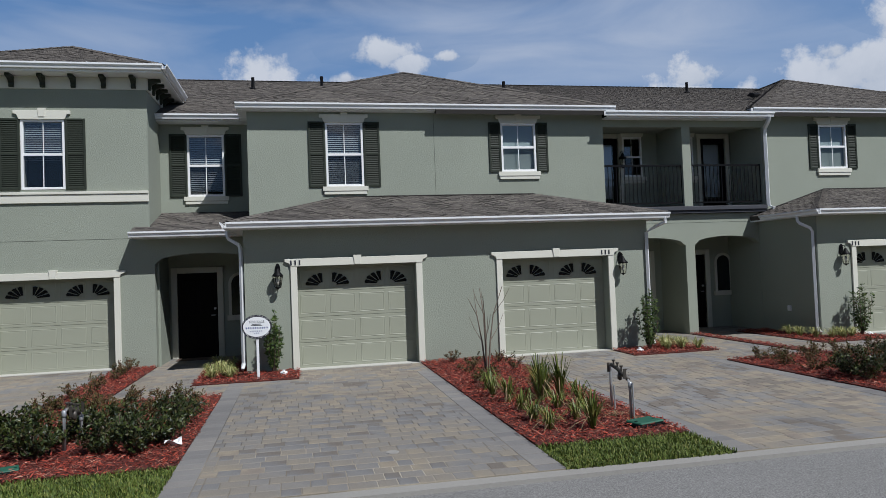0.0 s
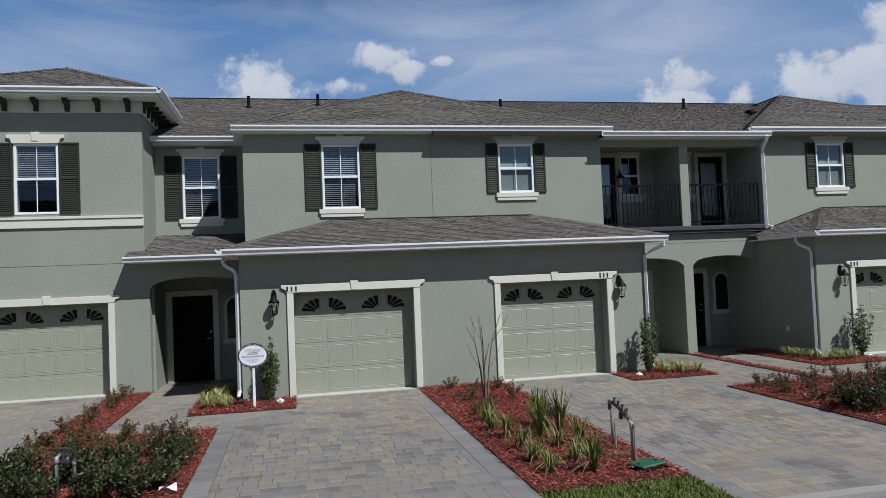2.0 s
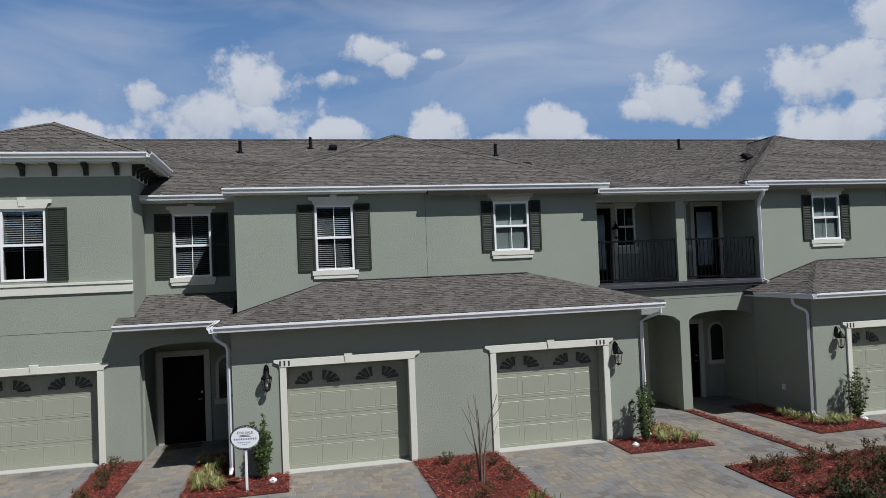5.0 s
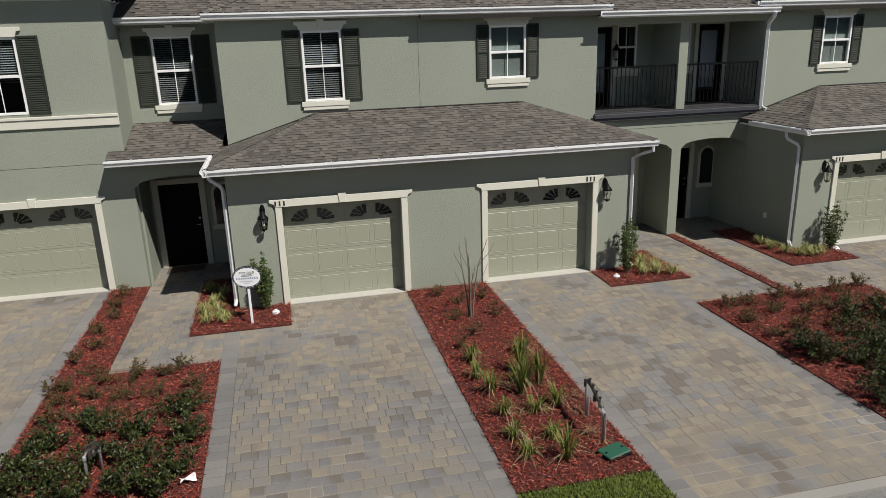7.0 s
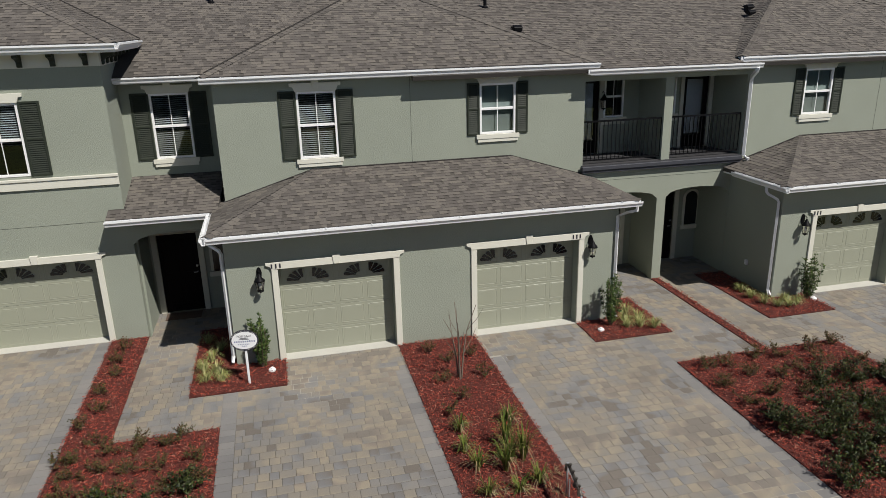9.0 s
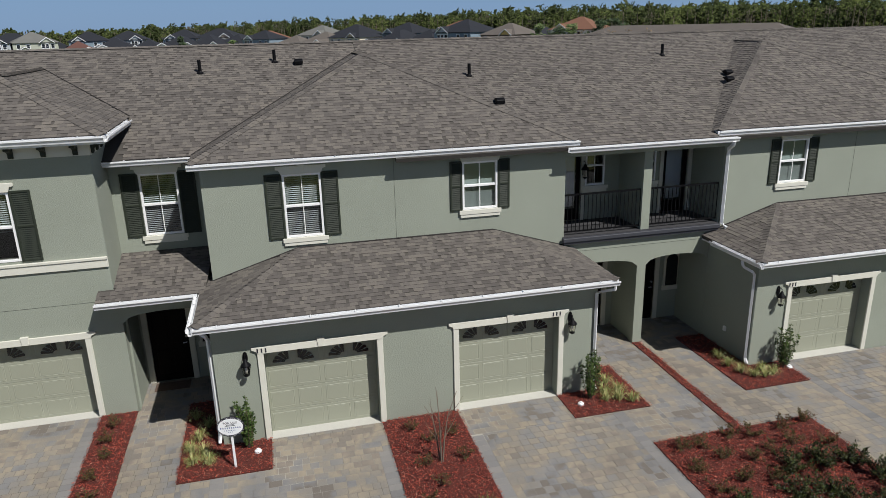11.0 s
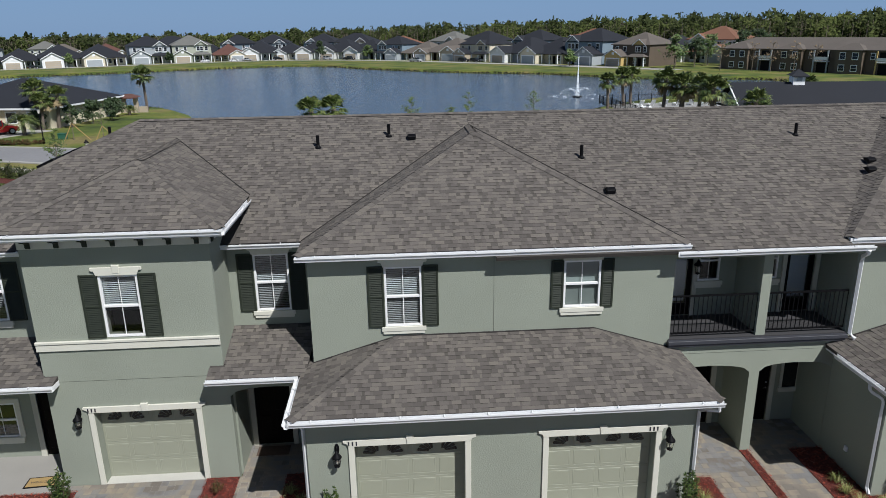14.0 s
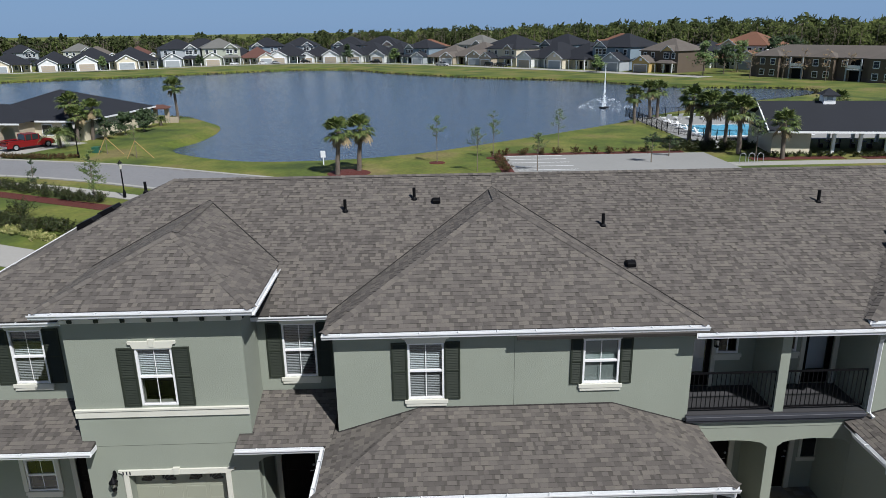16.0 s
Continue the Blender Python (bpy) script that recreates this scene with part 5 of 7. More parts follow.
def litter():
    rng = random.Random(3)
    mb = MB()
    n = 5
    g = [[Vector((i * 0.04 - 0.08 + rng.uniform(-0.01, 0.01), j * 0.03 - 0.05, 0.07 + 0.03 * math.sin(i * 1.3 + j) + rng.uniform(0, 0.02))) for i in range(n)] for j in range(4)]
    for j in range(3):
        for i in range(n - 1):
            mb.prism([g[j][i], g[j][i + 1], g[j + 1][i + 1], g[j + 1][i]], (0, 0, 0.002))
    ob = part("paper_scrap", mb, M_SIGN)
    ob.matrix_world = pose(-1.42, -5.98, 0, 0, 0, 20) @ Matrix.Scale(1.2, 4)
    tagged(ob, "crumpled white paper scrap on red mulch", "litter")


litter()


def mat_rug():
    t = thing("doormat", "tan and black welcome doormat on the porch", "doormat", at=pose(-8.05, 2.35, 0.006, 0, 0, 4))
    part("rug", MB().box(-0.38, 0.38, -0.22, 0.22, 0, 0.014), M_BLACK, t, bevel=0.004)
    part("field", MB().box(-0.34, 0.34, -0.18, 0.18, 0.0145, 0.018), M_COIR, t, "tan coir field")
    w = words("WELCOME", 0.11, 0, 0, 0, M_INK, t)
    w.matrix_basis = pose(0, -0.01, 0.0195)


M_TWIG = mat("twigs", (0.09, 0.06, 0.045), 0.85, 0.2, 10, 0.2, 60)
M_COIR = mat("coir", (0.32, 0.22, 0.09), 0.95, 0.15, 6, 0.2, 90)
mat_rug()
tagged(part("doormat", MB().box(-2.85, -2.0, 3.02, 3.45, 0.006, 0.02), M_TWIG, bevel=0.004), "dark brown doormat before the front door", "doormat")


# ---- planting ----
def leaf_mat(name, cols, rough=0.5, spec=0.4):
    return mat(name, None, rough, 0.15, 3, 0.08, 40, palette=cols, pick=1.0, spec=spec)


M_LEAF = leaf_mat("shrub_leaves", [(0.007, 0.012, 0.004), (0.013, 0.022, 0.005), (0.026, 0.038, 0.008), (0.062, 0.080, 0.017), (0.038, 0.019, 0.011)], 0.42, 0.3)
M_LEAFRED = leaf_mat("reddish_leaves", [(0.027, 0.035, 0.011), (0.058, 0.062, 0.017), (0.086, 0.035, 0.020), (0.125, 0.070, 0.035), (0.078, 0.090, 0.023)], 0.55, 0.15)
M_HOLLY = leaf_mat("upright_shrub_leaves", [(0.014, 0.028, 0.008), (0.028, 0.052, 0.012), (0.055, 0.090, 0.020), (0.11, 0.15, 0.04)], 0.5, 0.2)
M_LIRIOPE = leaf_mat("variegated_blades", [(0.10, 0.13, 0.03), (0.20, 0.22, 0.06), (0.34, 0.34, 0.12), (0.46, 0.42, 0.20)], 0.55)
M_IRIS = leaf_mat("strap_leaves", [(0.040, 0.066, 0.012), (0.085, 0.125, 0.020), (0.135, 0.165, 0.030), (0.21, 0.18, 0.06)], 0.45, 0.3)
M_STRAW = leaf_mat("dry_blades", [(0.20, 0.145, 0.075), (0.30, 0.22, 0.12), (0.13, 0.085, 0.05)], 0.8)
M_BARK = mat("bark", (0.16, 0.13, 0.10), 0.95, 0.25, 3, 0.3, 25, 0.01, 20)


def leaf(mb, p, d, s, L, W):
    """A pointed leaf folded along its rib: base p, direction d, side s."""
    n = d.cross(s)
    m, e = p + d * L * 0.45, p + d * L
    i = len(mb.v)
    mb.v += [tuple(p), tuple(m + s * W / 2 + n * W * 0.15), tuple(e), tuple(m - s * W / 2 + n * W * 0.15)]
    mb.f += [(i, i + 1, i + 2), (i, i + 2, i + 3)]


def rnd_dir(rng, up=0.0):
    while True:
        v = Vector((rng.uniform(-1, 1), rng.uniform(-1, 1), rng.uniform(-1, 1)))
        if 0.1 < v.length < 1:
            return (v.normalized() + Vector((0, 0, up))).normalized()


def shrub(x, y, r, h, n, material, label, seed, L=0.045, group="low shrubs", bare=0.0, z=0.02):
    """A low leafy shrub: forked stems with clusters of leaves at uneven heights."""
    rng = random.Random(seed)
    t = thing("shrub", label, "shrub", group, at=Matrix.Translation((x, y, z)))
    st, lv = MB(), MB()
    m = max(7, int(n / 45))
    for k in range(m):
        a, q = rng.uniform(0, 6.28), math.sqrt(rng.random())
        tip = Vector((r * q * math.cos(a), r * q * math.sin(a), h * (0.55 + 0.45 * rng.random()) * (1.05 - 0.45 * q * q)))
        mid = tip * 0.5 + Vector((rng.uniform(-1, 1), rng.uniform(-1, 1), 0)) * r * 0.15
        st.tube([(0, 0, -0.02), mid, tip], 0.007, 4, 0.003)
        for _ in range(int(n / m)):
            f = 1 - bare - rng.random() ** 1.5 * (0.75 - bare)
            p = (mid.lerp(tip, max(0, f * 2 - 1)) if f > 0.5 else mid * f * 2) + rnd_dir(rng) * r * 0.20 * rng.random()
            p.z = max(p.z, 0.02)
            d = rnd_dir(rng, 0.5)
            leaf(lv, p, d, d.orthogonal().normalized() if rng.random() < 0.5 else d.cross(Vector((0.3, 0.2, 1))).normalized(), L * rng.uniform(0.7, 1.3), L * 0.5)
    part("stem", st, M_TWIG, t)
    c = part("leaves", lv, material, t)
    c["kind"] = "stuff"
    return t


def upright(x, y, h, seed):
    """A young upright evergreen: steep shoots, each with whorls of leaves, wider below the middle."""
    rng = random.Random(seed)
    t = thing("upright_shrub", "young upright dark green evergreen shrub in red mulch", "shrub", "upright shrubs", at=Matrix.Translation((x, y, 0.02)))
    st, lv = MB(), MB()
    for k in range(12):
        a = 2.4 * k + rng.uniform(-0.4, 0.4)
        q = 0.25 * math.sqrt((k + 0.5) / 12)
        top = Vector((q * math.cos(a), q * math.sin(a), h * (rng.uniform(0.62, 0.95) if k else 1.05)))
        mid = Vector((q * 0.75 * math.cos(a), q * 0.75 * math.sin(a), top.z * 0.45))
        st.tube([(0, 0, -0.02), mid, top], 0.010, 5, 0.003)
        n = int(top.z * 13)
        for j in range(n):
            f = 0.12 + 0.88 * (j + rng.random()) / n
            c = mid.lerp(top, f * 2 - 1) if f > 0.5 else mid * (f * 2)
            c = c + rnd_dir(rng) * 0.02
            for _ in range(11):
                d = rnd_dir(rng, 0.7)
                leaf(lv, c + d * 0.012, d, d.orthogonal().normalized(), rng.uniform(0.05, 0.085), 0.028)
    part("stem", st, M_TWIG, t)
    part("leaves", lv, M_HOLLY, t)["kind"] = "stuff"


for i, (x, y, h) in enumerate(((-0.50, -0.22, 1.18), (7.42, -0.38, 1.25), (12.85, -0.30, 1.15), (-7.05, 1.25, 1.05))):
    upright(x, y, h, 70 + i)


def tuft(x, y, r, h, n, material, name, label, group, seed, w=0.012, dry=0):
    """A clump of arching blades."""
    rng = random.Random(seed)
    t = thing(name, label, "grass clump", group, at=Matrix.Translation((x, y, 0.015)))
    for mm, cnt in ((material, n), (M_STRAW, dry)):
        if not cnt:
            continue
        mb = MB()
        for _ in range(cnt):
            a, q = rng.uniform(0, 6.28), rng.random()
            o = Vector((math.cos(a), math.sin(a), 0))
            s = Vector((-o.y, o.x, 0)) * w * rng.uniform(0.6, 1.2) / 2
            hh = h * rng.uniform(0.5, 1.1)
            out = r * rng.uniform(0.3, 1.1) * (1.4 if mm is M_STRAW else 1)
            b = o * r * 0.15 * q
            pts = [b, b + o * out * 0.25 + Vector((0, 0, hh * 0.55)), b + o * out * 0.65 + Vector((0, 0, hh * 0.92)), b + o * out + Vector((0, 0, hh * (0.95 if h > 0.4 else 0.6)))]
            if mm is M_STRAW:
                pts[2].z, pts[3].z = hh * 0.4, 0.04
            ww = [1, 1, 0.75, 0.1]
            for k in range(3):
                mb.face([pts[k] - s * ww[k], pts[k] + s * ww[k], pts[k + 1] + s * ww[k + 1], pts[k + 1] - s * ww[k + 1]])
        part("foliage" if mm is material else "dry_foliage", mb, mm, t)["kind"] = "stuff"


prng = random.Random(8)
# variegated lily-turf beside the porches
for i, (x, y) in enumerate(((-1.62, -0.55), (-1.42, -0.25), (-1.70, -0.05), (-1.30, -0.62), (-1.55, 0.35), (-1.40, 0.9), (-1.7, 1.3), (7.75, -0.55), (8.05, -0.62), (7.85, -0.2), (8.2, -0.25), (8.1, 0.2), (8.35, -0.75), (7.95, 0.6), (11.55, 0.15), (11.65, -0.25), (11.85, -0.5), (12.1, -0.6), (12.35, -0.55), (11.6, 0.6), (12.2, -0.3), (-7.7, 0.9))):
    tuft(x, y, 0.25, 0.26, 110, M_LIRIOPE, "lily_turf", "clump of cream and green variegated lily turf", "lily turf clumps", 100 + i, 0.010)
# strap-leaved clumps in the middle bed
for i, (x, y, h) in enumerate(((3.30, -5.0, 0.60), (3.66, -4.80, 0.70), (3.50, -4.35, 0.66), (3.80, -3.65, 0.42), (2.86, -4.87, 0.45), (3.68, -5.46, 0.40), (2.85, -5.53, 0.36), (2.80, -6.15, 0.34), (2.84, -6.60, 0.30), (3.29, -6.80, 0.50), (2.78, -4.35, 0.38), (3.31, -6.26, 0.28), (3.33, -5.57, 0.28), (2.88, -3.71, 0.40), (3.45, -4.75, 0.55))):
    tuft(x, y, 0.27 if h > 0.45 else 0.24, h * 0.90, int(26 + h * 70), M_IRIS, "flax_lily", "clump of green strap-leaved flax lily with dry blades", "flax lilies", 140 + i, 0.015, dry=12)
# low shrubs
for i, (x, y) in enumerate(((3.0, -0.6), (3.35, -1.1), (3.9, -0.9), (3.0, -1.9), (3.9, -1.9), (3.2, -2.6), (2.85, -3.1))):
    shrub(x, y, 0.26, 0.32, 250, M_LEAFRED, "sparse low shrub with green and bronze leaves", 200 + i, 0.04, "sparse shrubs", 0.1)
for i, (x, y) in enumerate(((-3.55, 1.55), (-3.58, 0.9), (-3.5, 0.2), (-3.62, -0.5), (-3.5, -1.2), (-3.7, -1.8), (-3.3, -2.4), (-3.75, -2.9), (-2.6, -2.6), (-1.9, -2.55))):
    shrub(x, y, 0.26, 0.38 if i < 2 else 0.30, 330 if i < 2 else 240, M_LEAFRED, "sparse low shrub with green and bronze leaves", 220 + i, 0.042, "sparse shrubs", 0.1)
for i, (x, y, r) in enumerate(((-2.79, -4.40, 0.32), (-2.23, -4.65, 0.28), (-1.67, -4.15, 0.30), (-1.53, -4.95, 0.34), (-3.32, -4.63, 0.32), (-2.79, -5.25, 0.32), (-2.15, -5.35, 0.32), (-1.62, -5.72, 0.33), (-3.15, -5.55, 0.32), (-2.20, -5.95, 0.33), (-1.78, -6.15, 0.26), (-2.85, -5.98, 0.30), (-3.50, -5.80, 0.28), (-3.55, -5.1, 0.26))):
    shrub(x, y, r * 1.08, 0.40 + 0.25 * (r - 0.3), 880, M_LEAF, "rounded low shrub with dark glossy leaves", 250 + i, 0.055, "hawthorn shrubs")
for i in range(14):
    x, y = -3.5 + (i % 5) * 0.48 + prng.uniform(-0.12, 0.12), -3.9 + (i // 5) * 0.55 + prng.uniform(-0.12, 0.12)
    shrub(x, y, 0.32, 0.28, 380, M_LEAFRED, "sparse low shrub with green and bronze leaves", 280 + i, 0.038, "sparse shrubs", 0.12)
k = 0
for row in range(7):
    for col in range(6):
        x, y = 8.28 + col * 0.62 + prng.uniform(-0.14, 0.14), -6.75 + row * 0.66 + prng.uniform(-0.14, 0.14)
        k += 1
        if row < 4 or (row == 4 and col > 2):
            if (row, col) not in ((3, 1), (3, 4), (1, 0)):
                shrub(x, y, 0.39 + prng.uniform(-0.05, 0.06), 0.47 + prng.uniform(-0.10, 0.08), 1050, M_LEAF, "rounded low shrub with dark glossy leaves", 300 + k, 0.055, "hawthorn shrubs")
        else:
            shrub(x, y, 0.33, 0.34, 420, M_LEAFRED, "sparse low shrub with green and bronze leaves", 300 + k, 0.042, "sparse shrubs", 0.12)


# dry tussocks and seedlings between them
for i in range(12):
    x, y = prng.uniform(2.7, 4.1), prng.uniform(-7.0, -4.6)
    tuft(x, y, 0.20, 0.12, 18, M_STRAW, "dry_tussock", "dry straw-coloured grass tussock in red mulch", "dry tussocks", 800 + i, 0.008)


def bare_sapling(x, y, h, seed):
    """Leafless crape myrtle: a few upright forked stems."""
    rng = random.Random(seed)
    t = thing("sapling", "leafless young crape myrtle with thin grey stems", "sapling", at=Matrix.Translation((x, y, 0.0)))
    for k in range(4):
        a = 6.28 * k / 4 + rng.uniform(-0.5, 0.5)
        o = Vector((math.cos(a), math.sin(a), 0))
        p = [Vector((0, 0, 0)) + o * 0.03, o * 0.08 + Vector((0, 0, h * 0.35)), o * 0.16 + Vector((0, 0, h * 0.65)), o * rng.uniform(0.2, 0.42) + Vector((0, 0, h * rng.uniform(0.85, 1.0)))]
        mb = MB().tube(p, 0.019, 6, 0.006)
        for f in (1, 2):
            b = o + Vector((rng.uniform(-1, 1), rng.uniform(-1, 1), 0))
            mb.tube([p[f], p[f] + b * 0.10 + Vector((0, 0, h * 0.16)), p[f] + b * 0.16 + Vector((0, 0, h * 0.3))], 0.008, 5, 0.003)
        part("stem", mb, M_BARK, t)


bare_sapling(3.38, -1.85, 1.62, 5)


# ---- across the road and the lake ----
before = set(scene.collection.all_objects)
def strip(name, pts, w, z0, z1, material, label, category):
    """A band of ground along a line."""
    mb = MB()
    L, R = [], []
    for i, p in enumerate(pts):
        a, b = Vector(pts[max(i - 1, 0)]), Vector(pts[min(i + 1, len(pts) - 1)])
        d = (b - a).normalized()
        o = Vector((-d.y, d.x)) * w / 2
        L.append((p[0] + o.x, p[1] + o.y)), R.append((p[0] - o.x, p[1] - o.y))
    for i in range(len(pts) - 1):
        mb.prism([(*R[i], z0), (*R[i + 1], z0), (*L[i + 1], z0), (*L[i], z0)], (0, 0, z1 - z0))
    return tagged(part(name, mb, material), label, category, kind="structure")


def curve(pts, n=8):
    out, k = [], len(pts)
    for i in range(k - 1):
        p0, p1, p2, p3 = (Vector(pts[min(max(i + j, 0), k - 1)]) for j in (-1, 0, 1, 2))
        for s in range(n):
            t = s / n
            q = 0.5 * ((2 * p1) + (p2 - p0) * t + (2 * p0 - 5 * p1 + 4 * p2 - p3) * t * t + (3 * p1 - p0 - 3 * p2 + p3) * t ** 3)
            out.append((q.x, q.y))
    return out + [tuple(pts[-1])]


M_ROADFAR = mat("worn_asphalt", (0.20, 0.20, 0.205), 0.9, 0.12, 0.1, 0.15, 4)
M_PATH = mat("pale_concrete", (0.33, 0.32, 0.295), 0.9, 0.08, 0.2, 0.08, 5)
BACKROAD = curve([(-130, 78), (-80, 73), (-44, 62), (-30, 57.2), (-16, 50), (-6, 46), (30, 45), (110, 45)])
strip("road", BACKROAD, 7.4, GZ - 0.1, GZ + 0.02, M_ROADFAR, "pale grey asphalt road behind the houses", "road")


def shifted(pts, off):
    out = []
    for i, p in enumerate(pts):
        a, b = Vector(pts[max(i - 1, 0)]), Vector(pts[min(i + 1, len(pts) - 1)])
        d = (b - a).normalized()
        out.append((p[0] - d.y * off, p[1] + d.x * off))
    return out


strip("kerb", shifted(BACKROAD, 3.95), 0.5, GZ - 0.1, GZ + 0.10, M_PATH, "pale concrete kerb", "kerb")
strip("kerb", shifted(BACKROAD, -3.95), 0.5, GZ - 0.1, GZ + 0.10, M_PATH, "pale concrete kerb", "kerb")
strip("pavement_walk", shifted(BACKROAD, -7.2), 1.5, GZ - 0.1, GZ + 0.06, M_PATH, "pale concrete footpath beside the road", "pavement")
FARSTREET = curve([(-230, 262), (-160, 279), (-116, 303), (-87, 326), (-47, 338), (-10, 318), (16, 290), (36, 262), (53, 238), (72, 206), (82, 190)])
strip("road", FARSTREET, 7.0, GZ - 0.1, GZ + 0.05, M_PATH, "pale far street along the lake", "road")
M_LOT = mat("parking_concrete", (0.26, 0.26, 0.25), 0.9, 0.1, 0.15, 0.08, 4)
slab("parking_lot", [(10, 32, 50.5, 62.5)], GZ - 0.1, GZ + 0.03, M_LOT, "pale concrete parking lot", "parking lot")
for k in range(6):
    tagged(part("parking_line", MB().box(10.6, 16.5, 52.0 + k * 2.0, 52.12 + k * 2.0, GZ + 0.031, GZ + 0.036), M_SIGN), "white painted parking bay line", "road marking", "parking lines", "structure")
slab("path", [(32, 62, 54.2, 56.2)], GZ - 0.1, GZ + 0.04, M_PATH, "pale concrete path to the clubhouse", "pavement")


def plain(name, c, r=0.8, v=0.12, s=0.3):
    return mat(name, c, r, v, s, 0.06, 3)


M_W = [plain("house_white", (0.66, 0.67, 0.66)), plain("house_cream", (0.62, 0.56, 0.43)), plain("house_tan", (0.40, 0.34, 0.26)), plain("house_grey", (0.34, 0.37, 0.39)), plain("house_blue", (0.19, 0.25, 0.30)), plain("house_brown", (0.105, 0.080, 0.058)), plain("house_sage", (0.36, 0.38, 0.31)), plain("house_yellow", (0.50, 0.36, 0.14))]
M_R = [mat("charcoal_roof", (0.012, 0.014, 0.020), 0.9, 0.15, 0.3, 0.15, 6), mat("grey_roof", (0.13, 0.13, 0.12), 0.9, 0.15, 0.3, 0.15, 6), mat("brown_roof", (0.11, 0.095, 0.082), 0.9, 0.15, 0.3, 0.15, 6), mat("russet_roof", (0.10, 0.045, 0.035), 0.9, 0.15, 0.3, 0.15, 6), mat("terracotta_roof", (0.16, 0.075, 0.045), 0.9, 0.15, 0.3, 0.15, 6)]
M_FARGLASS = mat("far_glass", (0.02, 0.025, 0.03), 0.1)


def hip(mb, x0, x1, y0, y1, z, rise, e=0.45):
    x0, x1, y0, y1 = x0 - e, x1 + e, y0 - e, y1 + e
    h = min(x1 - x0, y1 - y0) / 2
    if x1 - x0 > y1 - y0:
        r = [(x0 + h, (y0 + y1) / 2, z + rise), (x1 - h + 0.01, (y0 + y1) / 2, z + rise)]
        fs = [[(x0, y0, z), (x1, y0, z), r[1], r[0]], [(x1, y0, z), (x1, y1, z), r[1]], [(x1, y1, z), (x0, y1, z), r[0], r[1]], [(x0, y1, z), (x0, y0, z), r[0]]]
    else:
        r = [((x0 + x1) / 2, y0 + h, z + rise), ((x0 + x1) / 2, y1 - h + 0.01, z + rise)]
        fs = [[(x0, y0, z), (x1, y0, z), r[0]], [(x1, y0, z), (x1, y1, z), r[1], r[0]], [(x1, y1, z), (x0, y1, z), r[1]], [(x0, y1, z), (x0, y0, z), r[0], r[1]]]
    for f in fs:
        mb.face(f)
    mb.face([(x0, y0, z), (x0, y1, z), (x1, y1, z), (x1, y0, z)])
    mb.face([(x0, y0, z - 0.15), (x1, y0, z - 0.15), (x1, y0, z), (x0, y0, z)])
    return mb


def gable(t, x0, x1, y0, y1, z, rise, wallm, roofm, e=0.35):
    """A front-facing gable roof over x0..x1, running from y0 back to y1."""
    xm = (x0 + x1) / 2
    part("gable_wall", MB().prism([(x0, y0, z), (x1, y0, z), (xm, y0, z + rise)], (0, 0.25, 0)), wallm, t)
    k = rise / (xm - x0)
    for s in (-1, 1):
        xe, ze = (x0 - e, z - e * k) if s < 0 else (x1 + e, z - e * k)
        pts = [(xe, y0 - e, ze), (xm, y0 - e, z + rise), (xm, y1, z + rise), (xe, y1, ze)]
        r = part("roof", MB().prism(pts if s > 0 else pts[::-1], (0, 0, 0.12)), roofm, t)
        q = [(xe, y0 - e - 0.01, ze - 0.10), (xm, y0 - e - 0.01, z + rise - 0.10), (xm, y0 - e - 0.01, z + rise + 0.14), (xe, y0 - e - 0.01, ze + 0.14)]
        part("bargeboard", MB().prism(q, (0, -0.06, 0)), M_SIGN, t)


def far_window(t, x, y, z, w=0.9, h=1.3):
    f = part("window", MB().box(x - w / 2 - 0.14, x + w / 2 + 0.14, y - 0.05, y, z - 0.14, z + h + 0.14), M_SIGN, t)
    for k in (0, 1):
        part("pane", MB().box(x - w / 2, x + w / 2, y - 0.07, y - 0.051, z + k * h / 2 + 0.02, z + (k + 1) * h / 2 - 0.02), M_FARGLASS, f)


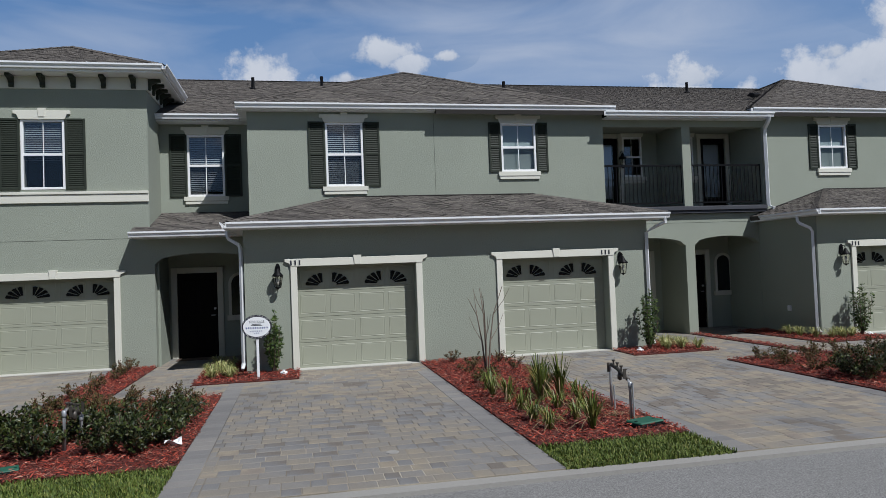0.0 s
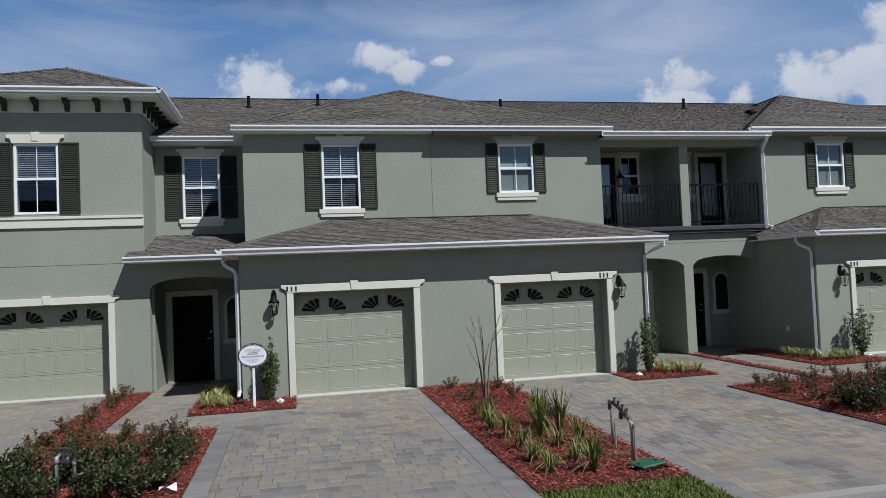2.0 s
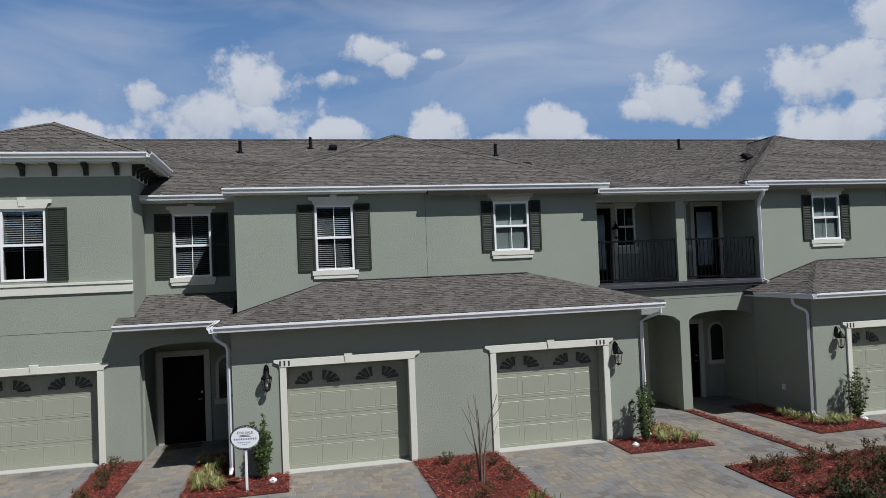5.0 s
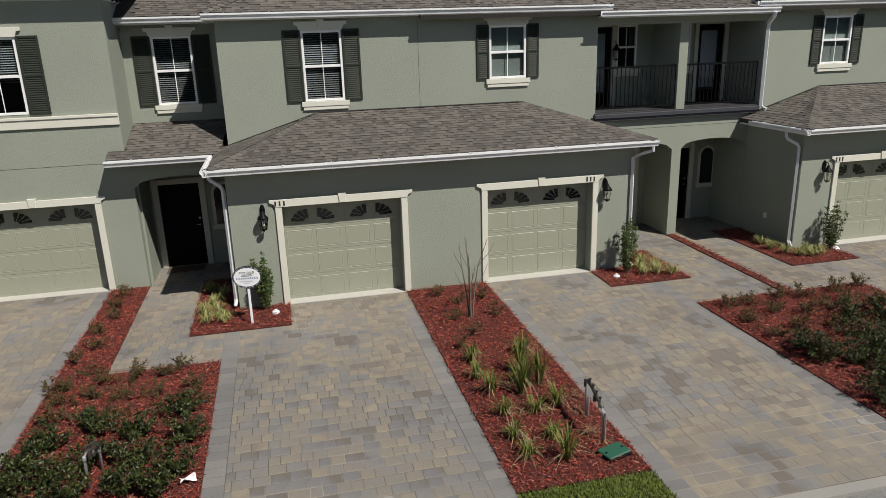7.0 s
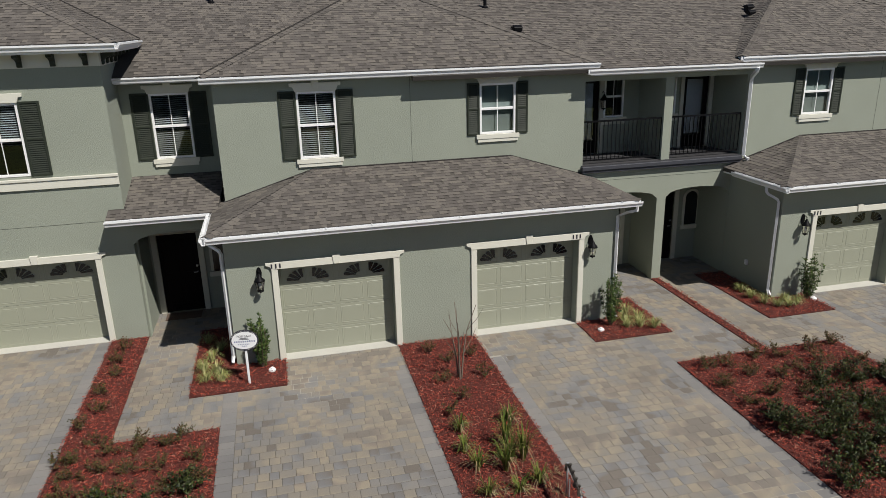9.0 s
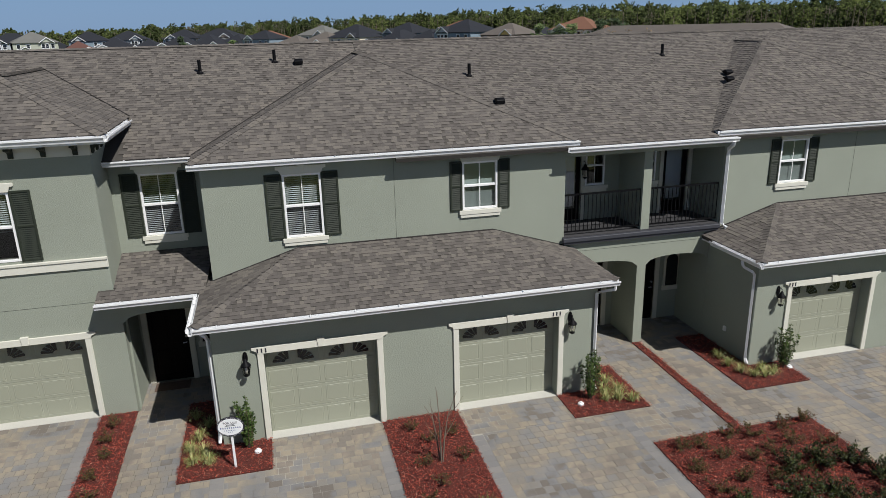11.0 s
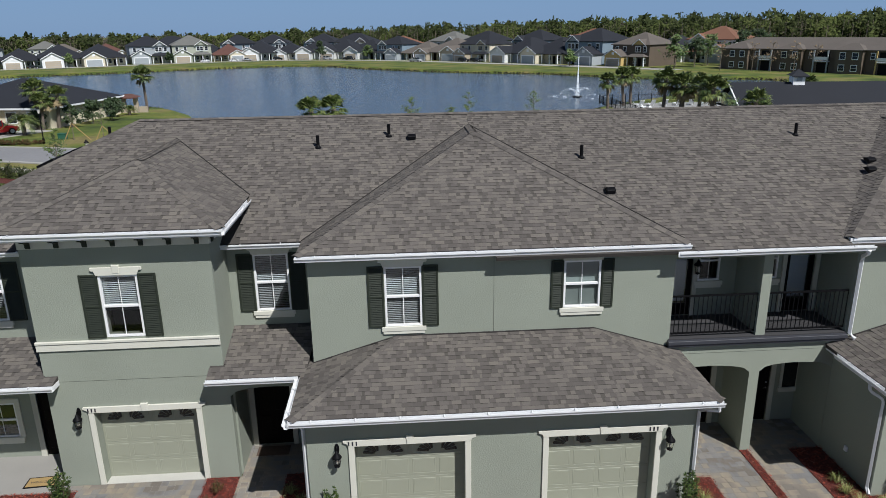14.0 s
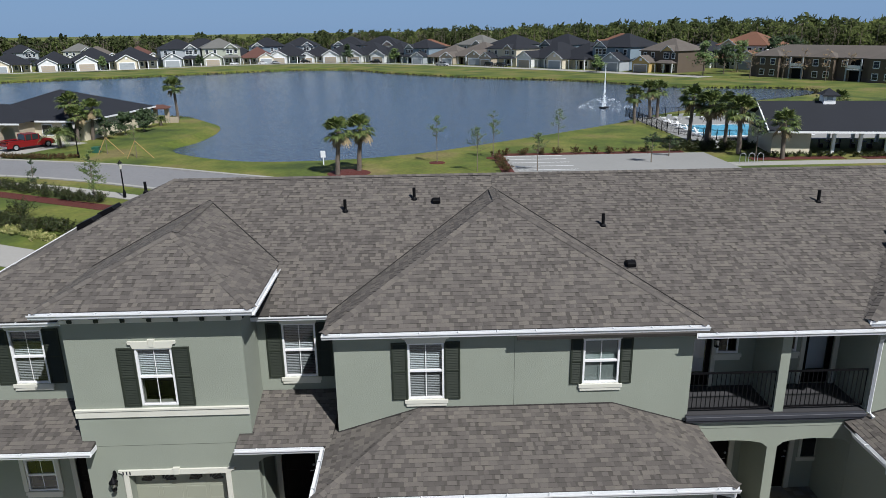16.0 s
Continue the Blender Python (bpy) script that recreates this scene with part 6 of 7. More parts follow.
def far_house(storeys, w, d, wallm, roofm, trimm, seed, label):
    """A family house facing -y: body, garage wing with gable, porch."""
    rng = random.Random(seed)
    t = thing("house", label, "house", "houses across the lake")
    h = 2.9 * storeys
    part("wall", MB().box(-w / 2, w / 2, 0, d, -0.2, h), wallm, t)
    part("roof", hip(MB(), -w / 2, w / 2, 0, d, h, 3.2 if storeys == 2 else 3.9), roofm, t)
    s = rng.choice((-1, 1))
    gx = s * (w / 2 - 3.1)
    part("garage_wing", MB().box(gx - 3.0, gx + 3.0, -3.5, 0, -0.2, 2.8), trimm, t)
    gable(t, gx - 3.0, gx + 3.0, -3.5, 3.0, 2.8, 1.7, trimm, roofm)
    g = part("garage_door", MB().box(gx - 2.2, gx + 2.2, -3.58, -3.5, -0.15, 2.0), M_W[2] if rng.random() < 0.5 else M_W[3], t)
    part("garage_casing", MB().box(gx - 2.45, gx + 2.45, -3.56, -3.5, 2.0, 2.25).box(gx - 2.45, gx - 2.2, -3.56, -3.5, -0.15, 2.0).box(gx + 2.2, gx + 2.45, -3.56, -3.5, -0.15, 2.0), M_SIGN, t)
    part("gable_vent", MB().box(gx - 0.4, gx + 0.4, -3.56, -3.5, 3.1, 3.8), M_SIGN, t)
    for k in range(3):
        part("seam", MB().box(gx - 2.2, gx + 2.2, -3.6, -3.581, 0.4 + k * 0.56, 0.44 + k * 0.56), M_W[3], g)
    px = -s * (w / 4)
    part("porch_roof", hip(MB(), px - w / 4 + 0.2, px + w / 4 - 0.3, -2.0, 0.2, 2.6, 0.8, 0.2), roofm, t)
    for k in (-1, 0, 1):
        part("porch_post", MB().box(px + k * (w / 4 - 0.4) - 0.13, px + k * (w / 4 - 0.4) + 0.13, -1.95, -1.7, -0.2, 2.6), M_SIGN, t)
    part("front_door", MB().box(px - 0.5, px + 0.5, -0.06, 0, 0, 2.1), M_DARK, t)
    far_window(t, px + s * 1.6, -0.0, 0.8)
    far_window(t, px - s * 1.7, -0.0, 0.8)
    if storeys == 2:
        for x in (-w / 2 + 1.6, -w / 6, w / 6, w / 2 - 1.6):
            far_window(t, x, 0, 3.9)
        gable(t, -s * w / 4 - 2.0, -s * w / 4 + 2.0, -0.4, 3.0, h, 1.4, trimm, roofm)
        far_window(t, -s * w / 4, -0.4, 3.9)
    part("driveway", MB().box(gx - 2.6, gx + 2.6, -11.5, -3.5, -0.16, 0.0), M_PATH, t)
    return t


PROTO = [
    far_house(1, 13, 14, M_W[1], M_R[0], M_W[1], 1, "one-storey cream house with charcoal hip roof"),
    far_house(1, 13, 15, M_W[0], M_R[0], M_W[0], 2, "one-storey white house with charcoal roof and gable"),
    far_house(2, 13, 12, M_W[3], M_R[0], M_W[3], 3, "two-storey grey house with charcoal roof"),
    far_house(2, 13, 12, M_W[6], M_R[1], M_W[6], 4, "two-storey sage house with grey roof"),
    far_house(1, 13, 14, M_W[2], M_R[3], M_W[1], 5, "one-storey tan house with russet roof"),
    far_house(1, 13, 15, M_W[3], M_R[0], M_W[0], 6, "one-storey blue-grey house with charcoal roof"),
    far_house(1, 15, 14, M_W[2], M_R[2], M_W[2], 7, "one-storey tan house with brown roof"),
    far_house(2, 15, 12, M_W[1], M_R[0], M_W[2], 8, "two-storey tan and cream house with charcoal roof"),
    far_house(2, 13, 12, M_W[4], M_R[0], M_W[3], 9, "two-storey blue house with charcoal roof"),
    far_house(2, 13, 12, M_W[5], M_R[2], M_W[7], 10, "two-storey brown and yellow house with brown roof"),
    far_house(2, 13, 12, M_W[0], M_R[4], M_W[1], 11, "two-storey pale house with terracotta roof"),
]
used = set()


def place(k, x, y, ang=0.0):
    m = pose(x, y, GZ, 0, 0, ang) @ Matrix.Scale(1.16, 4)
    if k in used:
        copy_thing(PROTO[k], m)
    else:
        used.add(k)
        PROTO[k].matrix_basis = m


# kind, x, y of the front, turn
for k, x, y, a in ((0, -163, 291, 28), (5, -147, 297, 30), (3, -172, 374, 20), (2, -190, 352, 25), (0, -119, 308, 30), (2, -106, 328, 25), (3, -90, 337, 20), (4, -75, 345, 12), (5, -61, 349, 5), (1, -48, 352, -4), (1, -35, 349, -12), (1, -23, 344, -22), (5, -11, 336, -32), (8, 1, 322, -40), (6, 13, 311, -42), (6, 24, 300, -44), (7, 35, 283, -52), (5, 48, 264, -55), (0, 57, 250, -56), (8, 67, 236, -58), (9, 78, 219, -58), (8, -76, 372, 8), (2, -60, 378, 0), (8, -35, 376, -12), (10, 4, 352, -36), (3, 26, 330, -44), (8, 58, 292, -52), (10, 74, 268, -56), (1, 98, 246, -58), (10, 110, 232, -50), (0, -210, 268, 20), (6, -180, 283, 24), (1, -133, 302, 30), (4, -128, 340, 28), (6, -150, 345, 25), (7, -105, 362, 20), (0, -195, 300, 22), (5, -92, 372, 12), (7, -18, 366, -20), (2, 40, 318, -48)):
    place(k, x, y, a)


def vehicle(x, y, ang, colour, kind, label):
    """A parked car: body, glass house, four wheels."""
    t = thing("car" if kind != "pickup" else "pickup_truck", label, "car", "parked cars", at=pose(x, y, GZ + 0.03, 0, 0, ang))
    L, W = {"car": (4.5, 1.8), "suv": (4.8, 1.95), "pickup": (5.8, 2.0)}[kind]
    h = {"car": 0.85, "suv": 1.05, "pickup": 1.08}[kind]
    pr = [(-L / 2, 0.35), (-L / 2 + 0.1, h - 0.1), (-L / 2 + 0.3, h), (L / 2 - 1.2, h), (L / 2 - 0.25, h - 0.12), (L / 2, h - 0.35), (L / 2, 0.35)]
    part("body", MB().prism([(p, -W / 2, q) for p, q in pr], (0, W, 0)), colour, t, bevel=0.05)
    top = {"car": [(-1.7, h), (-1.2, h + 0.55), (0.4, h + 0.58), (1.2, h)], "suv": [(-2.2, h), (-2.0, h + 0.65), (0.5, h + 0.68), (1.3, h)], "pickup": [(-0.75, h), (-0.6, h + 0.72), (0.9, h + 0.72), (1.65, h)]}[kind]
    part("cabin", MB().prism([(p, -W / 2 + 0.12, q) for p, q in top], (0, W - 0.24, 0)), M_FARGLASS, t, "dark glass cabin", bevel=0.04)
    xs = [p for p, q in top]
    part("cab_roof", MB().box(xs[1] + 0.05, xs[2] - 0.05, -W / 2 + 0.14, W / 2 - 0.14, top[1][1] - 0.02, top[1][1] + 0.05), colour, t, bevel=0.03)
    for s in (-1, 1):
        for p in (xs[1] - 0.0, (xs[1] + xs[2]) / 2, xs[2] + 0.1):
            part("pillar", MB().box(p - 0.06, p + 0.06, s * (W / 2 - 0.13) - 0.03, s * (W / 2 - 0.13) + 0.03, h - 0.02, top[1][1]), colour, t)
    if kind == "pickup":
        part("bed", MB().box(-L / 2 + 0.15, -0.85, -W / 2 + 0.15, W / 2 - 0.15, h - 0.02, h + 0.012), M_BLACK, t, "dark open truck bed")
        part("rear_bumper", MB().box(-L / 2 - 0.12, -L / 2, -W / 2 + 0.1, W / 2 - 0.1, 0.42, 0.6), M_PIPE, t)
        for s in (-1, 1):
            part("bed_wall", MB().box(-L / 2 + 0.02, -0.78, s * (W / 2 - 0.1) - 0.05, s * (W / 2 - 0.1) + 0.05, h, h + 0.16), colour, t, bevel=0.02)
        part("tailgate", MB().box(-L / 2 + 0.02, -L / 2 + 0.12, -W / 2 + 0.1, W / 2 - 0.1, h, h + 0.16), colour, t, bevel=0.02)
    for s in (-1, 1):
        part("tail_light", MB().box(-L / 2 - 0.02, -L / 2 + 0.1, s * (W / 2 - 0.12) - 0.08, s * (W / 2 - 0.12) + 0.08, h - 0.3, h - 0.05), M_REDLIGHT, t)
        part("headlight", MB().box(L / 2 - 0.12, L / 2 + 0.01, s * (W / 2 - 0.25) - 0.14, s * (W / 2 - 0.25) + 0.14, h - 0.42, h - 0.27), M_SIGN, t)
        for p in (-L / 2 + 1.0, L / 2 - 0.95):
            wpos = s * (W / 2 - 0.1)
            r = 0.34 if kind == "car" else 0.40
            wh = part("wheel", MB().tube([(p, wpos - 0.12, r), (p, wpos + 0.12, r)], r, 16), M_BLACK, t)
            part("rim", MB().tube([(p, wpos + s * 0.115, r), (p, wpos + s * 0.135, r)], r * 0.62, 12), M_PIPE, wh)


M_REDLIGHT = mat("tail_light", (0.25, 0.01, 0.01), 0.3)
M_CARRED = mat("red_car_paint", (0.17, 0.008, 0.010), 0.25, 0.03, 1, 0.02, 5)
M_CARBLACK = mat("black_car_paint", (0.012, 0.012, 0.014), 0.25, 0.05, 1, 0.02, 5)
M_CARWHITE = mat("white_car_paint", (0.7, 0.7, 0.7), 0.3, 0.03, 1, 0.02, 5)
M_CARSILVER = mat("silver_car_paint", (0.35, 0.36, 0.38), 0.3, 0.03, 1, 0.02, 5)
vehicle(-46.2, 74.8, 54, M_CARRED, "pickup", "red crew-cab pickup truck parked on a pale driveway")
for x, y, a, c, k, lab in ((-17.5, 326, -30, M_CARBLACK, "pickup", "black pickup truck parked by the far street"), (-52, 343, 0, M_CARBLACK, "suv", "dark car parked by the far street"), (-83, 331, 20, M_CARWHITE, "car", "white car parked on a far driveway"), (-71, 336, 12, M_CARWHITE, "car", "white car parked on a far driveway"), (11.5, 289, -42, M_CARSILVER, "pickup", "silver pickup parked by the far street"), (30, 277, -48, M_CARBLACK, "suv", "black car parked by the far street"), (34, 271, -50, M_CARBLACK, "suv", "black car parked by the far street"), (37, 279, -50, M_CARWHITE, "car", "white car parked on a far driveway"), (-66, 341, 8, M_CARSILVER, "car", "silver car parked on a far driveway"), (-140, 290, 30, M_CARBLACK, "car", "dark car parked on a far driveway"), (-28, 336, -16, M_CARSILVER, "suv", "silver car parked on a far driveway")):
    vehicle(x, y, a, c, k, lab)

# ---- palms ----
M_PALMTRUNK = mat("palm_trunk", (0.13, 0.105, 0.085), 0.95, 0.3, 4, 0.3, 12, 0.03, 10)
M_FROND = leaf_mat("palm_fronds", [(0.030, 0.050, 0.015), (0.060, 0.090, 0.022), (0.11, 0.145, 0.035), (0.17, 0.19, 0.06)], 0.5)
M_DRYFROND = leaf_mat("dry_fronds", [(0.20, 0.15, 0.08), (0.28, 0.22, 0.12)], 0.8)


def palm(seed, h, r, n=44, dry=4, label="cabbage palm with a fan-leaved crown"):
    """A fan palm: rough trunk, and a crown of stalks each ending in a fan of narrow leaflets."""
    rng = random.Random(seed)
    t = thing("palm_tree", label, "palm tree", "palms")
    bend = Vector((rng.uniform(-0.3, 0.3), rng.uniform(-0.3, 0.3), 0))
    pts = [Vector((0, 0, -0.1)), bend * 0.3 + Vector((0, 0, h * 0.35)), bend * 0.8 + Vector((0, 0, h * 0.7)), bend + Vector((0, 0, h))]
    tr = MB().tube(pts, 0.24, 10, 0.17)
    for k in range(int(h * 5)):
        f = k / (h * 5)
        p = bend * f + Vector((0, 0, h * f))
        a = rng.uniform(0, 6.28)
        o = Vector((math.cos(a), math.sin(a), 0))
        tr.prism([p + o * 0.15 + Vector((-o.y, o.x, 0)) * 0.06, p + o * 0.15 - Vector((-o.y, o.x, 0)) * 0.06, p + o * 0.30 + Vector((0, 0, 0.16))], (0, 0, 0.04))
    part("trunk", tr, M_PALMTRUNK, t)
    for mm, cnt, nm in ((M_FROND, n, "crown"), (M_DRYFROND, dry, "dead_fronds")):
        mb = MB()
        for k in range(cnt):
            a = rng.uniform(0, 6.28)
            el = radians(rng.uniform(-35, 85)) if mm is M_FROND else radians(rng.uniform(-75, -40))
            d = Vector((math.cos(a) * math.cos(el), math.sin(a) * math.cos(el), math.sin(el)))
            L = r * rng.uniform(0.45, 0.65)
            b = pts[-1] + Vector((0, 0, -0.1))
            e = b + d * L + Vector((0, 0, -0.08 * r))
            mb.tube([b, b + d * L * 0.55 + Vector((0, 0, 0.05)), e], 0.025, 3, 0.012)
            s = d.cross(Vector((0, 0, 1))).normalized() if abs(d.z) < 0.97 else Vector((1, 0, 0))
            u = s.cross(d)
            for j in range(15):
                q = radians(-105 + 210 * j / 14 + rng.uniform(-5, 5))
                ld = (d * math.cos(q) + s * math.sin(q)).normalized()
                ll = r * rng.uniform(0.42, 0.60) * (1 - 0.25 * abs(q) / 2)
                tip = e + ld * ll + Vector((0, 0, -0.30 * ll * rng.uniform(0.5, 1.5)))
                w = ld.cross(u).normalized() * 0.06 * r * 0.85
                m = e + ld * ll * 0.5 + u * 0.05 * ll
                mb.face([e, m + w, tip, m - w])
        part(nm, mb, mm, t)["kind"] = "stuff"
    return t


P_TALL, P_MID, P_FULL = palm(1, 5.6, 1.9), palm(2, 4.4, 1.7), palm(3, 3.9, 1.75, 38, 3, "full-crowned fan palm by the clubhouse")
P_TALL.matrix_basis = pose(-37.2, 103.4, GZ, 0, 0, 0)
P_MID.matrix_basis = pose(-6.6, 53.6, GZ, 0, 0, 0)
P_FULL.matrix_basis = pose(38.2, 57.6, GZ, 0, 0, 0)
for k, (p, x, y, s) in enumerate(((P_MID, -4.7, 55.4, 1.0), (P_MID, 32.1, 88.7, 0.95), (P_MID, 35.8, 93.2, 1.05), (P_MID, 37.4, 94.9, 1.05), (P_TALL, 32.4, 68.2, 1.0), (P_MID, 33.6, 66.3, 1.15), (P_MID, 34.6, 67.8, 1.15), (P_TALL, 35.0, 64.3, 0.92), (P_MID, 35.3, 61.3, 1.15), (P_TALL, -43.6, 80.8, 0.92), (P_MID, -41.3, 81.5, 0.98), (P_MID, -42.2, 79.2, 0.85), (P_TALL, -58.5, 88.0, 1.0), (P_FULL, 57, 84.5, 0.9), (P_FULL, 60, 86.0, 0.9))):
    q = copy_thing(p, pose(x, y, GZ, 0, 0, 67 * k))
    q.matrix_basis = q.matrix_basis @ Matrix.Scale(s, 4)


def date_palm(x, y, h, r, seed):
    """A short feather palm with arching fronds."""
    rng = random.Random(seed)
    t = thing("feather_palm", "short young feather palm with arching fronds", "palm tree", "feather palms", at=pose(x, y, GZ))
    part("trunk", MB().turn([(0.22, 0), (0.26, h * 0.4), (0.2, h)], 10), M_PALMTRUNK, t)
    mb = MB()
    for k in range(26):
        a, el = rng.uniform(0, 6.28), radians(rng.uniform(15, 80))
        o = Vector((math.cos(a), math.sin(a), 0))
        L = r * rng.uniform(0.8, 1.1)
        pts = [Vector((0, 0, h)) + o * L * math.cos(el) * f + Vector((0, 0, L * (math.sin(el) * f - 0.75 * f * f))) for f in (0, 0.25, 0.5, 0.75, 1)]
        s = Vector((-o.y, o.x, 0))
        for i in range(4):
            for j in range(4):
                p = pts[i].lerp(pts[i + 1], j / 4)
                for g in (-1, 1):
                    tip = p + s * g * 0.30 * r * (1.1 - i * 0.2) + (pts[i + 1] - pts[i]).normalized() * 0.2 * r + Vector((0, 0, -0.05))
                    mb.face([p, p + (pts[i + 1] - pts[i]) * 0.16, tip])
    part("fronds", mb, M_FROND, t)["kind"] = "stuff"


date_palm(-42.4, 74.7, 1.7, 3.0, 4)
date_palm(-37.6, 96.4, 0.9, 1.7, 5)

# ---- trees ----
M_TREELEAF = leaf_mat("spring_leaves", [(0.04, 0.075, 0.02), (0.07, 0.12, 0.03), (0.11, 0.16, 0.045), (0.15, 0.18, 0.07)], 0.6)
M_DARKLEAF = leaf_mat("dark_leaves", [(0.018, 0.032, 0.012), (0.030, 0.055, 0.018), (0.05, 0.08, 0.025)], 0.6)


def tree(x, y, h, r, trunk, n, material, seed, label, name="tree", size=0.12, up=0.55, group="young trees"):
    """A tree: tapered trunk, forking limbs, and leaves along them with gaps between."""
    rng = random.Random(seed)
    t = thing(name, label, "tree", group, at=pose(x, y, GZ))
    tb, lv = MB(), MB()
    tb.tube([(0, 0, -0.1), (0, 0, h * 0.5), (0.05, 0.03, h * 0.97)], trunk, 7, trunk * 0.25)
    tips = []
    for k in range(16):
        f = rng.uniform(1 - up, 0.97)
        a = 2.4 * k + rng.uniform(-0.4, 0.4)
        ln = r * (1.15 - 0.75 * (f - (1 - up)) / up) * rng.uniform(0.65, 1.1)
        b = Vector((0, 0, h * f))
        e = b + Vector((math.cos(a), math.sin(a), rng.uniform(0.35, 0.8))) * ln
        m = b.lerp(e, 0.5) + Vector((0, 0, -0.05 * ln))
        tb.tube([b, m, e], trunk * 0.35, 5, trunk * 0.08)
        tips += [(b, m, e, ln)]
        for _ in range(2):
            e2 = m + Vector((rng.uniform(-1, 1), rng.uniform(-1, 1), rng.uniform(0.1, 0.8))) * ln * 0.5
            tb.tube([m, m.lerp(e2, 0.5), e2], trunk * 0.18, 4, trunk * 0.05)
            tips.append((m, m.lerp(e2, 0.5), e2, ln * 0.6))
    for _ in range(n):
        b, m, e, ln = rng.choice(tips)
        f = rng.uniform(0.25, 1.05)
        p = b.lerp(e, f) + rnd_dir(rng) * ln * 0.28 * rng.random()
        d = rnd_dir(rng, -0.1)
        leaf(lv, p, d, d.orthogonal().normalized(), size * rng.uniform(0.7, 1.4), size * 0.7)
    part("trunk", tb, M_BARK, t)
    part("crown", lv, material, t)["kind"] = "stuff"


for i, (x, y, h) in enumerate(((3.0, 59.2, 5.1), (6.7, 53.9, 4.4), (9.0, 61.4, 5.0), (12.4, 53.4, 3.9), (16.8, 66.1, 4.8))):
    tree(x, y, h, 1.1, 0.05, 420, M_TREELEAF, 400 + i, "slender young tree with sparse new leaves", size=0.13)
tree(-33.1, 50.1, 2.6, 0.6, 0.05, 420, M_DARKLEAF, 410, "small narrow dark green tree by the footpath", size=0.12, up=0.8)
tree(-25.2, 44.0, 4.1, 1.4, 0.05, 1100, M_TREELEAF, 411, "small light green tree by the footpath", size=0.12, up=0.8)
tree(-34.6, 69.5, 3.6, 0.7, 0.05, 90, M_TREELEAF, 412, "bare staked sapling on the lawn", size=0.1)
tree(-30.1, 66.3, 4.0, 0.9, 0.05, 160, M_TREELEAF, 413, "bare staked sapling on the lawn", size=0.1)
for x, y in ((-34.6, 69.5), (-30.1, 66.3)):
    for s in (-0.5, 1.2):
        tagged(part("tree_stake", MB().tube([(x + s * 1.7, y - 0.5, GZ), (x, y, GZ + 1.9)], 0.05, 6), M_COIR), "pale timber brace propping a sapling", "tree stake", "tree stakes")
tree(35.9, 58.6, 4.4, 1.1, 0.07, 500, M_TREELEAF, 414, "light green young tree by the clubhouse", size=0.16)
tree(24.5, 57.0, 2.9, 1.2, 0.06, 700, M_DARKLEAF, 415, "dark small tree at the edge of the parking lot", size=0.14, up=0.75)
tree(27.5, 60.5, 2.4, 1.0, 0.06, 500, M_DARKLEAF, 416, "dark small tree at the edge of the parking lot", size=0.14, up=0.75)
for i, (x, y, h, r, m) in enumerate(((-39.8, 82.0, 2.6, 1.5, M_DARKLEAF), (-38.8, 86.0, 2.8, 1.8, M_DARKLEAF), (-37.6, 89.5, 2.3, 1.7, M_DARKLEAF), (-38.6, 93.5, 2.4, 1.8, M_DARKLEAF), (-43.0, 80.0, 2.2, 1.2, M_DARKLEAF))):
    tree(x, y, h, r, 0.1, 1500, m, 420 + i, "dense dark green garden tree beside the lake house", size=0.25, up=0.85, group="garden trees")
for i, (x, y, h, r, m) in enumerate(((-31, 333, 8, 3.2, M_DARKLEAF), (84, 197, 9, 4.2, M_TREELEAF), (93, 204, 8.5, 3.8, M_DARKLEAF), (101, 213, 9, 4.0, M_TREELEAF), (-9, 330, 6, 2.6, M_TREELEAF), (118, 214, 11, 5, M_DARKLEAF), (108, 205, 10, 4.5, M_DARKLEAF), (-96, 322, 5, 2, M_DARKLEAF), (-130, 300, 5, 2, M_TREELEAF), (60, 226, 5, 2, M_TREELEAF))):
    tree(x, y, h, r, 0.18, 900, m, 440 + i, "leafy tree by the far houses", size=0.7, up=0.75, group="far trees")
for i, (x, y) in enumerate(((97, 176), (100, 172), (104, 168), (91, 182), (108, 165))):
    tree(x, y, 7.5, 2.6, 0.12, 90, M_STRAW, 460 + i, "nearly leafless young tree before the far terrace", size=0.35, up=0.7, group="bare trees")


# ---- hedges and beds ----
def hedge(x, y, r, h, n, material, seed, label, size=0.11, group="garden shrubs"):
    shrub(x, y, r * 1.15, h, int(n * 1.8), material, label, seed, size * 1.15, group, 0.0, GZ)


hr = random.Random(77)
for i in range(16):
    f = i / 15
    hedge(-39 + f * 14.5 + hr.uniform(-0.3, 0.3), 52.0 - f * 8.6 + hr.uniform(-0.4, 0.4), 0.9, 1.0, 420, M_LEAF, 500 + i, "dark green clipped shrub in a mulch bed")
for i in range(10):
    f = i / 9
    hedge(-34 + f * 10 + hr.uniform(-0.3, 0.3), 41.0 - f * 6 + hr.uniform(-0.3, 0.3), 0.8, 0.7, 330, M_LEAF, 520 + i, "dark green clipped shrub in a mulch bed")
hedge(-28.6, 39.2, 1.0, 1.6, 700, M_LEAF, 540, "tall rounded dark shrub on the lawn")
for i in range(12):
    f = i / 11
    hedge(-33 + f * 12 + hr.uniform(-0.3, 0.3), 37.5 - f * 6 + hr.uniform(-0.3, 0.3), 0.7, 0.45, 260, M_LIRIOPE, 550 + i, "yellow-green low groundcover shrub", 0.12)
for i in range(14):
    f = i / 13
    hedge(-31 + f * 8 + hr.uniform(-0.4, 0.4), 38.6 - f * 4.4 + hr.uniform(-0.8, 0.8), 0.9, 0.8, 420, M_LEAF, 720 + i, "dark green clipped shrub on the lawn")
